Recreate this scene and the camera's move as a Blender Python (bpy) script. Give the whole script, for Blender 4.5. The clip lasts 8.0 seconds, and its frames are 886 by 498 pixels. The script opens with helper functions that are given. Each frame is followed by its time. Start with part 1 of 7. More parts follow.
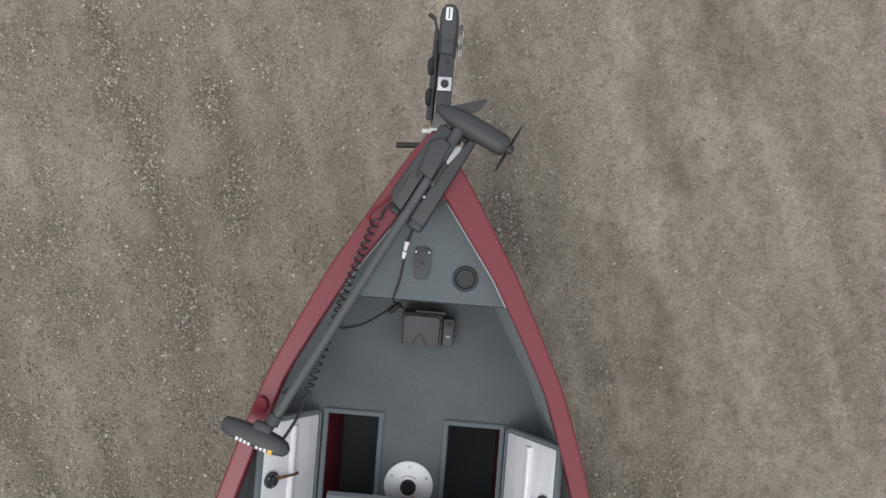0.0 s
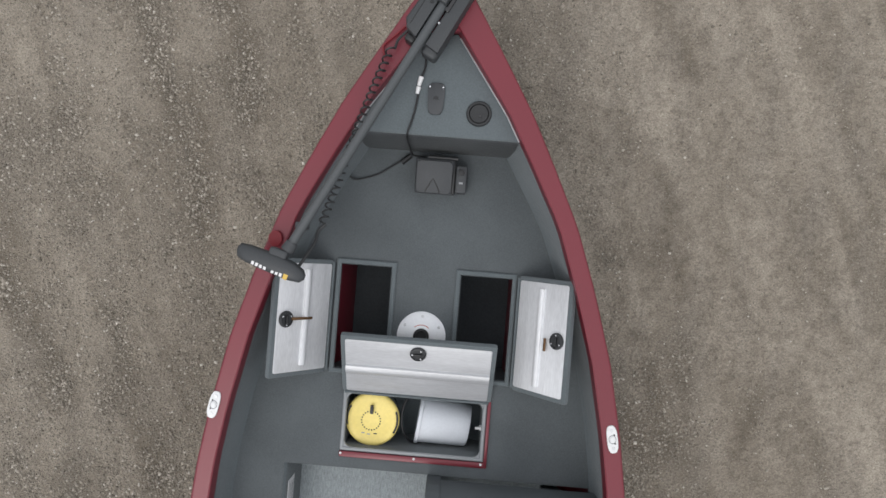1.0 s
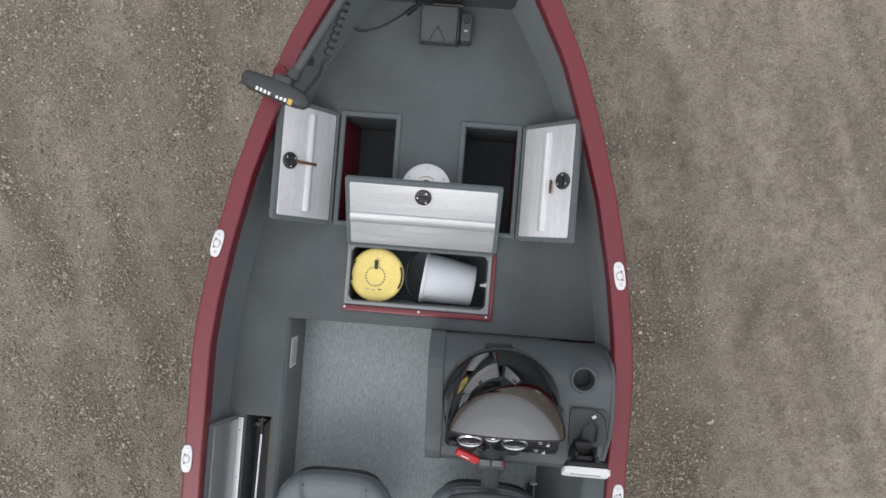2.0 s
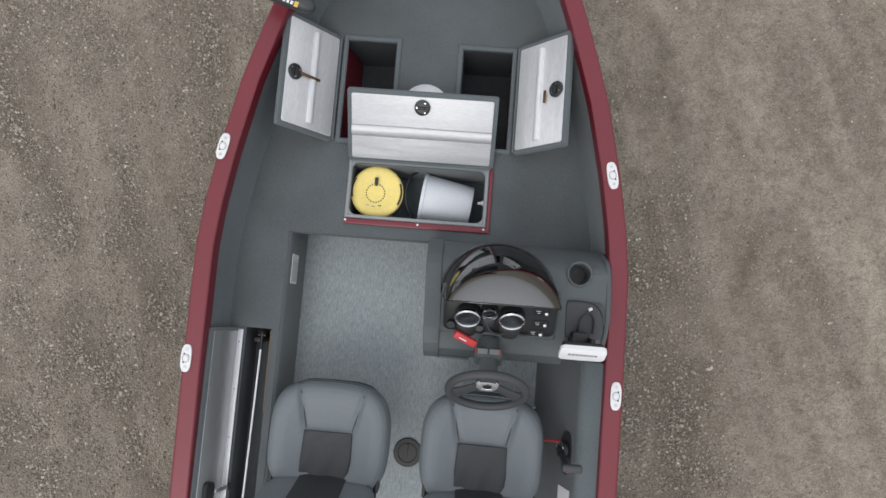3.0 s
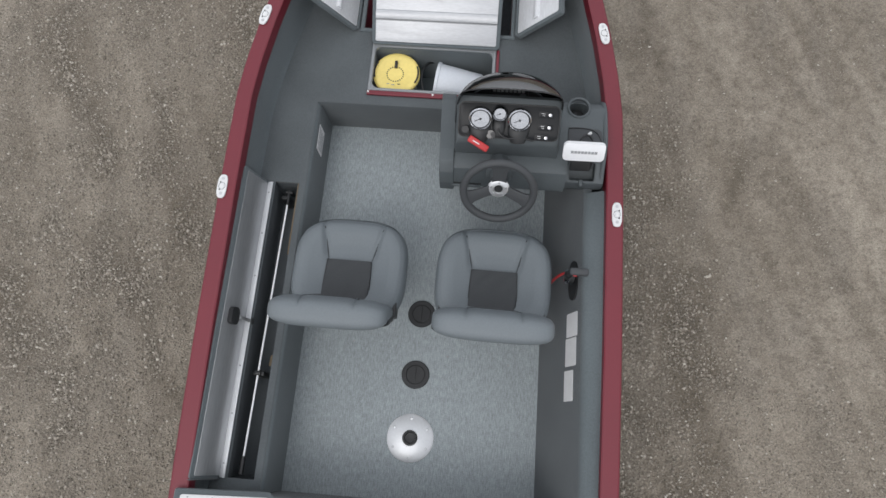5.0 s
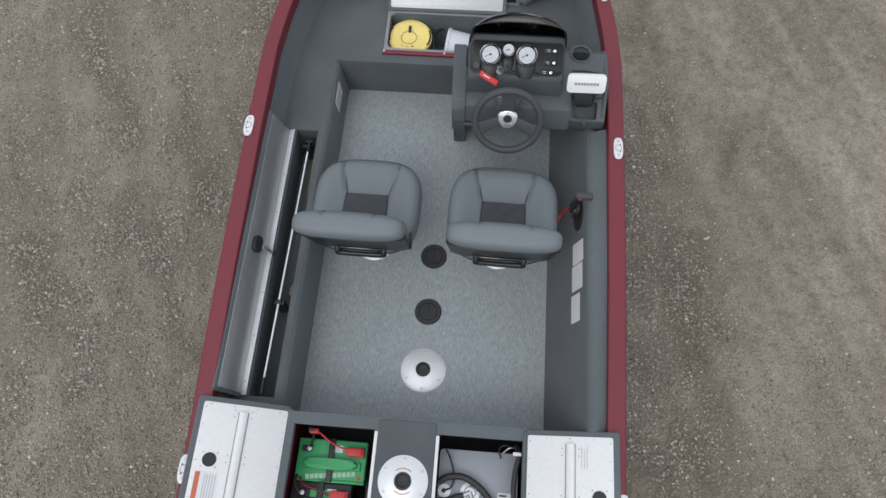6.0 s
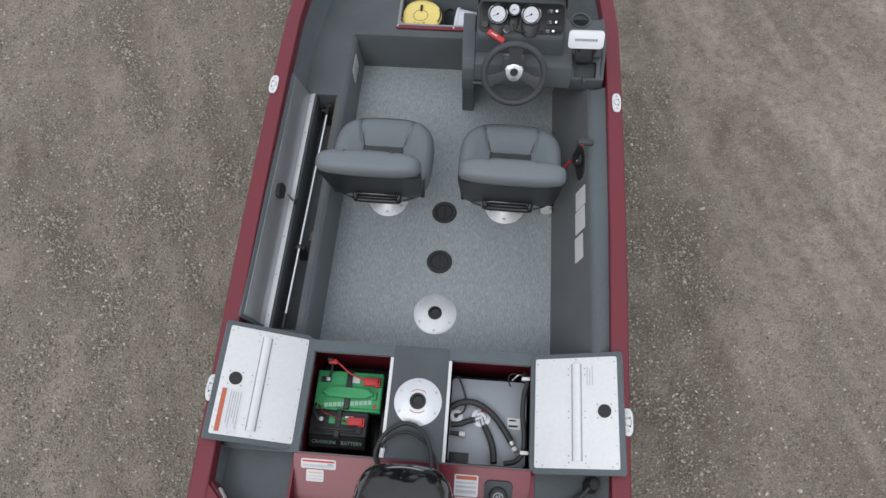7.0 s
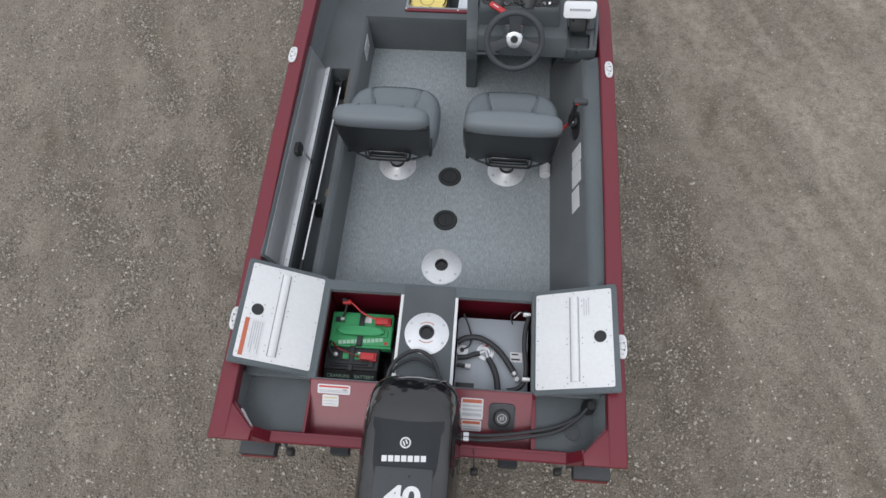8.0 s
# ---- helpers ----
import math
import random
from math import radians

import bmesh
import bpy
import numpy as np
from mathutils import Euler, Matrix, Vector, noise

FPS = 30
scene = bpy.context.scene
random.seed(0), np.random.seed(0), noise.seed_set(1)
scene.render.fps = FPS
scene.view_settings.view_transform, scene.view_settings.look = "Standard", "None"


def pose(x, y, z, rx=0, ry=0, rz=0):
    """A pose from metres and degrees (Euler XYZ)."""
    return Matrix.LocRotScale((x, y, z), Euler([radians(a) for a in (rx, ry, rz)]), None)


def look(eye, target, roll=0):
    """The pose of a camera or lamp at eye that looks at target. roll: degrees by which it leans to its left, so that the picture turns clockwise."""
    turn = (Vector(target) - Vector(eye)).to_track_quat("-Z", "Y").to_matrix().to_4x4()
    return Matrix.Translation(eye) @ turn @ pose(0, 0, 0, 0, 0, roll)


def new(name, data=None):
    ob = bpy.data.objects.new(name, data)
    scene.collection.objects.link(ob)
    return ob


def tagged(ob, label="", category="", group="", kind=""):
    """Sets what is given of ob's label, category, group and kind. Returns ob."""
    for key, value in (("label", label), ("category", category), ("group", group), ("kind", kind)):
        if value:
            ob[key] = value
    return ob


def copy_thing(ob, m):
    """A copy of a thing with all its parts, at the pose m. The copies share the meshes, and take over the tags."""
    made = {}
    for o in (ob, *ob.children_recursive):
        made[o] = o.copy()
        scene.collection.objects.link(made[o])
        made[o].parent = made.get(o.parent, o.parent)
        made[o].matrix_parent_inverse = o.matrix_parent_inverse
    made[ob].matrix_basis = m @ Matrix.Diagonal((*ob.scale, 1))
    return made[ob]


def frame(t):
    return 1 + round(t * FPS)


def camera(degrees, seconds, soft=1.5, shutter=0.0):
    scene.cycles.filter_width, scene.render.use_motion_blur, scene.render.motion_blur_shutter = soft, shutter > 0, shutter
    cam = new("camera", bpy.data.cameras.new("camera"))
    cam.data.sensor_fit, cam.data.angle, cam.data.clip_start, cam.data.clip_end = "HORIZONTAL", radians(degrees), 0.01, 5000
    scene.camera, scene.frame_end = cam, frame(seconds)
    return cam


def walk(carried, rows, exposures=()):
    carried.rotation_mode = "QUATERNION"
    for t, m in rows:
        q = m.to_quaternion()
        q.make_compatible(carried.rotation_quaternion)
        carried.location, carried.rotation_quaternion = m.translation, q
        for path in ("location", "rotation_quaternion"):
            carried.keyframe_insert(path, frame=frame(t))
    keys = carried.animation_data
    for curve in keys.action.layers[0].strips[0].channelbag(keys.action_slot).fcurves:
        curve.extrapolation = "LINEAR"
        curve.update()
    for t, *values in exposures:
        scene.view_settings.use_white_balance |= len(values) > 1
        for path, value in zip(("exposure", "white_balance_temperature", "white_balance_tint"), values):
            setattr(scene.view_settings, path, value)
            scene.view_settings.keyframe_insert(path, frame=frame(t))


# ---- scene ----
cam = camera(68.2, 8.0)
METRES, EYE, SIDE, TILT, LEAN, TURN = 5.06, 3.982, 0.1243, -90.0, 1.2, 4.6
ROWS = [
    (0.0, 0.0, 0.0, 0.0, 0.0, 0.0, -0.0),
    (0.5, -0.0071, -0.0014, -0.0664, 0.0, -0.01, 0.02),
    (1.0, -0.0116, -0.0025, -0.1348, -0.01, -0.08, 0.05),
    (1.5, -0.0136, 0.0001, -0.2045, -0.01, -0.13, 0.07),
    (2.0, -0.0168, 0.0022, -0.2749, -0.06, 0.53, 0.1),
    (3.5, -0.0162, -0.0077, -0.4744, -0.06, 8.86, 0.08),
    (4.0, -0.0205, -0.0059, -0.5428, -0.07, 11.64, 0.1),
    (4.5, -0.0247, -0.0053, -0.6092, -0.06, 14.38, 0.11),
    (5.0, -0.029, -0.007, -0.6739, -0.05, 16.94, 0.13),
    (6.5, -0.0469, -0.0008, -0.8464, 0.02, 23.52, 0.14),
    (7.0, -0.0522, -0.0023, -0.8971, 0.03, 25.24, 0.16),
    (7.5, -0.0549, -0.0064, -0.9466, 0.03, 26.86, 0.17),
    (8.0, -0.0592, -0.0062, -0.9967, 0.04, 28.28, 0.18),
]
walk(cam, [(t, pose(SIDE, 0, EYE, TILT, LEAN, TURN) @ pose(METRES * x, METRES * y, METRES * z, 90 + pitch, roll, yaw)) for t, x, y, z, yaw, pitch, roll in ROWS],
     exposures=[(0.0, 0.04, 6500, 10), (3.5, 0.03, 6460, 10), (5.0, 0.0, 6400, 10), (6.5, -0.08, 6240, 10), (8.0, -0.07, 6250, 10)])

# ---- light: overcast sky ----
world = bpy.data.worlds.new("overcast")
world.use_nodes = True
scene.world = world
wn, wl = world.node_tree.nodes, world.node_tree.links
sky = wn.new("ShaderNodeTexSky")
sky.sky_type, sky.sun_disc = "NISHITA", False
sky.sun_elevation, sky.sun_rotation = radians(56), radians(200)
sky.air_density, sky.dust_density, sky.ozone_density = 1.0, 6.0, 1.0
veil = wn.new("ShaderNodeHueSaturation")
veil.inputs["Saturation"].default_value = 0.42
wl.new(sky.outputs[0], veil.inputs["Color"])
up = wn.new("ShaderNodeSeparateXYZ")
wl.new(wn.new("ShaderNodeTexCoord").outputs["Generated"], up.inputs[0])
height = wn.new("ShaderNodeMapRange")   # an overcast sky is brightest overhead
height.inputs["To Min"].default_value, height.inputs["To Max"].default_value = 0.56, 1.08
wl.new(up.outputs["Z"], height.inputs["Value"])
layer = wn.new("ShaderNodeVectorMath")
layer.operation = "SCALE"
layer.inputs[0].default_value = (6.95, 7.05, 7.35)
wl.new(height.outputs[0], layer.inputs["Scale"])
cloud = wn.new("ShaderNodeMix")   # even cloud over the clear sky
cloud.data_type = "RGBA"
cloud.inputs["Factor"].default_value = 0.80
wl.new(layer.outputs[0], cloud.inputs["B"])
wl.new(veil.outputs[0], cloud.inputs["A"])
wl.new(cloud.outputs["Result"], wn["Background"].inputs["Color"])
wn["Background"].inputs["Strength"].default_value = 0.165
sun = new("sun", bpy.data.lights.new("sun", "SUN"))
sun.data.energy, sun.data.angle, sun.data.color = 0.60, radians(30), (1.0, 0.98, 0.955)
sun.matrix_world = look((0, 0, 20), (20 * math.cos(radians(56)) * math.sin(radians(20)), 20 * math.cos(radians(56)) * math.cos(radians(20)), 20 - 20 * math.sin(radians(56))))

# ---- small tools ----
K, CX = 1.1, 0.012   # plan units to metres; the keel line in the plan
ORIGIN = {}


def metres(p):
    return Vector(((p[0] - CX) * K, p[1] * K, p[2] * K))


def thing(name, at, label, category, group="", kind=""):
    ob = new(name)
    ob.empty_display_size = 0.1
    ob.location = metres(at)
    ORIGIN[ob] = metres(at)
    return tagged(ob, label, category, group, kind)


def part(name, bm, material, parent, label="", smooth=40, kind=""):
    org = ORIGIN[parent]
    for v in bm.verts:
        v.co = metres(v.co) - org
    bmesh.ops.recalc_face_normals(bm, faces=bm.faces)
    me = bpy.data.meshes.new(name)
    bm.to_mesh(me)
    bm.free()
    me.polygons.foreach_set("use_smooth", [True] * len(me.polygons))
    me.set_sharp_from_angle(angle=radians(smooth))
    me.materials.append(material)
    ob = new(name, me)
    ob.parent = parent
    ORIGIN[ob] = org
    return tagged(ob, label, kind=kind)


def merge(bm, sub, m=None):
    if m is not None:
        sub.transform(m)
    me = bpy.data.meshes.new("scratch")
    sub.to_mesh(me)
    sub.free()
    bm.from_mesh(me)
    bpy.data.meshes.remove(me)
    return bm


def bevelled(bm, width, segments=2):
    if width > 0:
        bmesh.ops.bevel(bm, geom=bm.edges[:], offset=width, segments=segments, profile=0.5, affect="EDGES", clamp_overlap=True)
    return bm


def box(x0, x1, y0, y1, z0, z1, bevel=0.0, segments=2, m=None, into=None):
    bm = bmesh.new()
    bmesh.ops.create_cube(bm, size=1)
    bm.transform(Matrix.Translation(((x0 + x1) / 2, (y0 + y1) / 2, (z0 + z1) / 2)) @ Matrix.Diagonal((x1 - x0, y1 - y0, z1 - z0, 1)))
    bevelled(bm, bevel, segments)
    if m is not None:
        bm.transform(m)
    return merge(into, bm) if into else bm


def slab(points, z0, z1, bevel=0.0, segments=2, m=None, into=None):
    """A polygon in the xy plane, made thick from z0 to z1."""
    bm = bmesh.new()
    low = [bm.verts.new((x, y, z0)) for x, y in points]
    high = [bm.verts.new((x, y, z1)) for x, y in points]
    bm.faces.new(low[::-1])
    bm.faces.new(high)
    for i in range(len(points)):
        j = (i + 1) % len(points)
        bm.faces.new((low[i], low[j], high[j], high[i]))
    if bevel > 0:
        edges = [e for e in bm.edges if all(v in high for v in e.verts)]
        bmesh.ops.bevel(bm, geom=edges, offset=bevel, segments=segments, profile=0.5, affect="EDGES", clamp_overlap=True)
    if m is not None:
        bm.transform(m)
    return merge(into, bm) if into else bm


SIDEWAYS = Matrix(((0, 0, 1, 0), (1, 0, 0, 0), (0, 1, 0, 0), (0, 0, 0, 1)))   # slab's xy becomes the plan's yz, its z the plan's x


def loft(rings, closed=True, caps=True, into=None):
    bm = bmesh.new()
    rows = [[bm.verts.new(p) for p in ring] for ring in rings]
    n = len(rings[0])
    for a, b in zip(rows, rows[1:]):
        for i in range(n if closed else n - 1):
            j = (i + 1) % n
            bm.faces.new((a[i], a[j], b[j], b[i]))
    if caps and closed:
        bm.faces.new(rows[0][::-1])
        bm.faces.new(rows[-1])
    return merge(into, bm) if into else bm


def curve_points(points, steps=6):
    """A smooth line through the points."""
    pts = [Vector(p) for p in points]
    pts = [2 * pts[0] - pts[1]] + pts + [2 * pts[-1] - pts[-2]]
    out = []
    for a, b, c, d in zip(pts, pts[1:], pts[2:], pts[3:]):
        for k in range(steps):
            t = k / steps
            out.append(0.5 * (2 * b + (c - a) * t + (2 * a - 5 * b + 4 * c - d) * t * t + (3 * b - a - 3 * c + d) * t ** 3))
    return out + [pts[-2]]


def tube(points, radius, sides=10, steps=6, into=None):
    pts = curve_points(points, steps) if steps > 1 else [Vector(p) for p in points]
    rings, up = [], None
    for i, p in enumerate(pts):
        way = (pts[min(i + 1, len(pts) - 1)] - pts[max(i - 1, 0)]).normalized()
        if up is None:
            up = Vector((0, 0, 1)) if abs(way.z) < 0.9 else Vector((1, 0, 0))
        side = way.cross(up).normalized()
        up = side.cross(way).normalized()
        r = radius[min(i, len(radius) - 1)] if isinstance(radius, (list, tuple)) else radius
        rings.append([p + r * (math.cos(2 * math.pi * k / sides) * side + math.sin(2 * math.pi * k / sides) * up) for k in range(sides)])
    return loft(rings, into=into)


def rod(a, b, r0, r1=None, sides=16, into=None):
    return tube([a, b], [r0, r0 if r1 is None else r1], sides, 1, into)


def lathe(profile, at=(0, 0, 0), axis=(0, 0, 1), sides=28, into=None, caps=True):
    """Turns a line of (radius, height) round an axis."""
    m = Matrix.Translation(at) @ Vector(axis).to_track_quat("Z", "Y").to_matrix().to_4x4()
    rings = [[m @ Vector((r * math.cos(2 * math.pi * k / sides), r * math.sin(2 * math.pi * k / sides), h)) for k in range(sides)] for r, h in profile]
    return loft(rings, caps=caps, into=into)


def egg(cx, cy, hx, hy, power=2.6, sides=32, z=0.0):
    ring = []
    for k in range(sides):
        a = 2 * math.pi * k / sides
        c, s = math.cos(a), math.sin(a)
        ring.append((cx + hx * math.copysign(abs(c) ** (2 / power), c), cy + hy * math.copysign(abs(s) ** (2 / power), s), z))
    return ring


def rounded(x0, x1, y0, y1, r, steps=5):
    out = []
    for cx, cy, a0 in ((x1 - r, y1 - r, 0), (x0 + r, y1 - r, 90), (x0 + r, y0 + r, 180), (x1 - r, y0 + r, 270)):
        for k in range(steps + 1):
            a = radians(a0 + 90 * k / steps)
            out.append((cx + r * math.cos(a), cy + r * math.sin(a)))
    return out


def tray(x0, x1, y0, y1, z0, z1, t=0.006):
    """An open box: four walls and a bottom, bent from one sheet."""
    def ring(d, z):
        return [(x0 - d, y0 - d, z), (x1 + d, y0 - d, z), (x1 + d, y1 + d, z), (x0 - d, y1 + d, z)]

    return loft([ring(0, z0), ring(0, z1), ring(t, z1), ring(t, z0 - t)])


def rim(x0, x1, y0, y1, z, w, h, bevel=0.004):
    """A raised frame round an opening."""
    def ring(d, up):
        return [(x0 - d, y0 - d, z + up), (x1 + d, y0 - d, z + up), (x1 + d, y1 + d, z + up), (x0 - d, y1 + d, z + up)]

    return loft([ring(w, 0), ring(w, h - bevel), ring(w - bevel, h), ring(bevel, h), ring(0, h - bevel), ring(0, -bevel)], caps=False)


def basis(origin, u, v):
    """Local axes: u, v and the normal u x v, at origin."""
    u, v = Vector(u).normalized(), Vector(v)
    n = u.cross(v).normalized()
    v = n.cross(u)
    m = Matrix((u, v, n)).transposed().to_4x4()
    m.translation = Vector(origin)
    return m


def lettering(text, size, m, depth=0.0008, bold=0.0):
    font = bpy.data.curves.new("writing", "FONT")
    font.body, font.size, font.extrude, font.align_x, font.align_y = text, size, depth, "CENTER", "CENTER"
    font.offset = bold
    ob = new("writing", font)
    bpy.context.view_layer.update()
    me = bpy.data.meshes.new_from_object(ob.evaluated_get(bpy.context.evaluated_depsgraph_get()))
    bm = bmesh.new()
    bm.from_mesh(me)
    bm.transform(m)
    bpy.data.objects.remove(ob)
    bpy.data.meshes.remove(me)
    return bm


def bars(rows, m):
    """Flat bars (u0, u1, v0, v1) lying on the plane of m."""
    bm = bmesh.new()
    for u0, u1, v0, v1 in rows:
        box(u0, u1, v0, v1, 0, 0.0012, into=bm, m=m)
    return bm


def along(y, table):
    ys, vs = zip(*table)
    return float(np.interp(-y, [-a for a in ys], vs))


def carve(ob, bm):
    """Cuts a hole of the mesh bm (plan units) out of a part."""
    org = ORIGIN[ob]
    for v in bm.verts:
        v.co = metres(v.co) - org
    bmesh.ops.recalc_face_normals(bm, faces=bm.faces)
    me = bpy.data.meshes.new("cut")
    bm.to_mesh(me)
    bm.free()
    tool = new("cut", me)
    tool.parent = ob.parent
    cut = ob.modifiers.new("cut", "BOOLEAN")
    cut.operation, cut.solver, cut.object = "DIFFERENCE", "EXACT", tool
    bpy.context.view_layer.update()
    done = bpy.data.meshes.new_from_object(ob.evaluated_get(bpy.context.evaluated_depsgraph_get()))
    ob.modifiers.clear()
    old, ob.data = ob.data, done
    done.materials.clear()
    done.materials.append(old.materials[0])
    done.polygons.foreach_set("material_index", [0] * len(done.polygons))
    bpy.data.meshes.remove(old)
    bpy.data.objects.remove(tool)
    bpy.data.meshes.remove(me)
    done.polygons.foreach_set("use_smooth", [True] * len(done.polygons))
    done.set_sharp_from_angle(angle=radians(35))
    return ob


# ---- materials ----
def surface(name, colour, rough=0.6, metal=0.0, var=0.12, coarse=3.0, fine=90.0, bump=0.1, bump_scale=None, stretch=(1, 1, 1), coat=0.0, wear=0.06, sheen=0.0):
    mt = bpy.data.materials.new(name)
    mt.use_nodes = True
    n, l = mt.node_tree.nodes, mt.node_tree.links
    b = n["Principled BSDF"]
    place = n.new("ShaderNodeTexCoord")
    size = n.new("ShaderNodeMapping")
    size.inputs["Scale"].default_value = stretch
    l.new(place.outputs["Object"], size.inputs["Vector"])
    big, small = n.new("ShaderNodeTexNoise"), n.new("ShaderNodeTexNoise")
    big.inputs["Scale"].default_value, big.inputs["Detail"].default_value = coarse, 5
    small.inputs["Scale"].default_value, small.inputs["Detail"].default_value = fine, 3
    for t in (big, small):
        l.new(size.outputs[0], t.inputs["Vector"])
    both = n.new("ShaderNodeMath")
    both.operation = "ADD"
    l.new(big.outputs["Fac"], both.inputs[0])
    l.new(small.outputs["Fac"], both.inputs[1])
    ramp = n.new("ShaderNodeMapRange")
    ramp.inputs["From Min"].default_value, ramp.inputs["From Max"].default_value = 0.65, 1.35
    l.new(both.outputs[0], ramp.inputs["Value"])
    mix = n.new("ShaderNodeMix")
    mix.data_type = "RGBA"
    mix.inputs["A"].default_value = (*[c * (1 - var) for c in colour], 1)
    mix.inputs["B"].default_value = (*[min(1, c * (1 + var)) for c in colour], 1)
    l.new(ramp.outputs[0], mix.inputs["Factor"])
    l.new(mix.outputs["Result"], b.inputs["Base Color"])
    r = n.new("ShaderNodeMapRange")
    r.inputs["To Min"].default_value, r.inputs["To Max"].default_value = max(0.02, rough - wear), min(1, rough + wear)
    l.new(big.outputs["Fac"], r.inputs["Value"])
    l.new(r.outputs[0], b.inputs["Roughness"])
    b.inputs["Metallic"].default_value = metal
    b.inputs["Coat Weight"].default_value = coat
    b.inputs["Coat Roughness"].default_value = 0.12
    if sheen:
        b.inputs["Sheen Weight"].default_value = sheen
    if bump:
        tex = small
        if bump_scale:
            tex = n.new("ShaderNodeTexNoise")
            tex.inputs["Scale"].default_value, tex.inputs["Detail"].default_value = bump_scale, 2
            l.new(size.outputs[0], tex.inputs["Vector"])
        relief = n.new("ShaderNodeBump")
        relief.inputs["Strength"].default_value, relief.inputs["Distance"].default_value = bump, 0.002
        l.new(tex.outputs["Fac"], relief.inputs["Height"])
        l.new(relief.outputs[0], b.inputs["Normal"])
    return mt


RED = surface("maroon_hull_paint", (0.148, 0.0085, 0.0195), 0.46, 0.1, 0.10, 2.0, 220, 0.03, coat=0.40)
RED.node_tree.nodes["Principled BSDF"].inputs["Coat Roughness"].default_value = 0.22
CARPET = surface("grey_marine_carpet", (0.090, 0.102, 0.108), 0.95, 0, 0.27, 3.0, 260, 0.8, 420, sheen=0.15)
LINER = surface("grey_liner_carpet", (0.109, 0.129, 0.137), 0.95, 0, 0.18, 2.0, 150, 0.8, 420, sheen=0.15)
def woven_vinyl():
    """Grey floor covering woven of light and dark strands."""
    mt = surface("woven_grey_vinyl", (0.279, 0.312, 0.323), 0.75, 0, 0.10, 1.6, 40, 0.0)
    n, l = mt.node_tree.nodes, mt.node_tree.links
    b = n["Principled BSDF"]
    base = b.inputs["Base Color"].links[0].from_socket
    place = n.new("ShaderNodeTexCoord")
    strands = []
    for stretch in ((420, 36, 1), (80, 420, 1)):
        mp, tex = n.new("ShaderNodeMapping"), n.new("ShaderNodeTexNoise")
        mp.inputs["Scale"].default_value = stretch
        tex.inputs["Scale"].default_value, tex.inputs["Detail"].default_value = 1.0, 1
        l.new(place.outputs["Object"], mp.inputs["Vector"])
        l.new(mp.outputs[0], tex.inputs["Vector"])
        strands.append(tex.outputs["Fac"])
    weave = n.new("ShaderNodeMath")
    weave.operation = "MULTIPLY_ADD"
    weave.inputs[1].default_value = 0.55
    l.new(strands[1], weave.inputs[0])
    l.new(strands[0], weave.inputs[2])
    tone = n.new("ShaderNodeMapRange")
    tone.inputs["From Min"].default_value, tone.inputs["From Max"].default_value = 0.52, 1.03
    tone.inputs["To Min"].default_value, tone.inputs["To Max"].default_value = 0.72, 1.28
    l.new(weave.outputs[0], tone.inputs["Value"])
    mix = n.new("ShaderNodeVectorMath")
    mix.operation = "MULTIPLY"
    l.new(base, mix.inputs[0])
    l.new(tone.outputs[0], mix.inputs[1])
    l.new(mix.outputs[0], b.inputs["Base Color"])
    relief = n.new("ShaderNodeBump")
    relief.inputs["Strength"].default_value, relief.inputs["Distance"].default_value = 0.35, 0.002
    l.new(weave.outputs[0], relief.inputs["Height"])
    l.new(relief.outputs[0], b.inputs["Normal"])
    return mt


VINYL = woven_vinyl()
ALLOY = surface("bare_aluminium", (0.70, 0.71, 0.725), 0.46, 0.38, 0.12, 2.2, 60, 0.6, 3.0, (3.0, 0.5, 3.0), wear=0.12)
# same metal as ALLOY; the centre lid's duller lighting is put into the colour
ALLOYDIM = surface("bare_aluminium_dimmed", (0.49, 0.50, 0.515), 0.46, 0.45, 0.12, 2.2, 60, 0.6, 3.0, (0.5, 3.0, 3.0), wear=0.12)
for sheet in (ALLOY, ALLOYDIM):   # rolled sheet that is not quite flat
    sheet.node_tree.nodes["Bump"].inputs["Distance"].default_value = 0.016
WHITE = surface("white_painted_aluminium", (0.71, 0.717, 0.717), 0.45, 0, 0.05, 3.0, 60, 0.03)
PLATE = surface("spun_aluminium_plate", (0.74, 0.755, 0.77), 0.44, 0.50, 0.05, 6.0, 90, 0.03)
turned = PLATE.node_tree.nodes.new("ShaderNodeTangent")   # fine rings left by the lathe
turned.direction_type, turned.axis = "RADIAL", "Z"
PLATE.node_tree.links.new(turned.outputs[0], PLATE.node_tree.nodes["Principled BSDF"].inputs["Tangent"])
PLATE.node_tree.nodes["Principled BSDF"].inputs["Anisotropic"].default_value = 0.6
BRUSHED = surface("polished_aluminium", (0.86, 0.87, 0.88), 0.24, 1.0, 0.05, 6.0, 90, 0.03)
CONSOLE = surface("charcoal_console_plastic", (0.081, 0.094, 0.100), 0.6, 0, 0.14, 4.0, 200, 0.25, 600)
MILL = surface("mill_finish_sheet", (0.40, 0.41, 0.42), 0.42, 0.7, 0.12, 3.0, 40, 0.05, None, (4, 0.4, 4), wear=0.12)
SHELL = surface("charcoal_moulded_plastic", (0.050, 0.054, 0.058), 0.62, 0, 0.14, 4.0, 200, 0.25, 600)
BLACK = surface("black_plastic", (0.018, 0.019, 0.020), 0.45, 0, 0.25, 6.0, 120, 0.1)
GLOSS = surface("glossy_black_plastic", (0.012, 0.012, 0.013), 0.07, 0, 0.2, 5.0, 80, 0.0, wear=0.05)
GLOSS.node_tree.nodes["Principled BSDF"].inputs["IOR"].default_value = 1.6
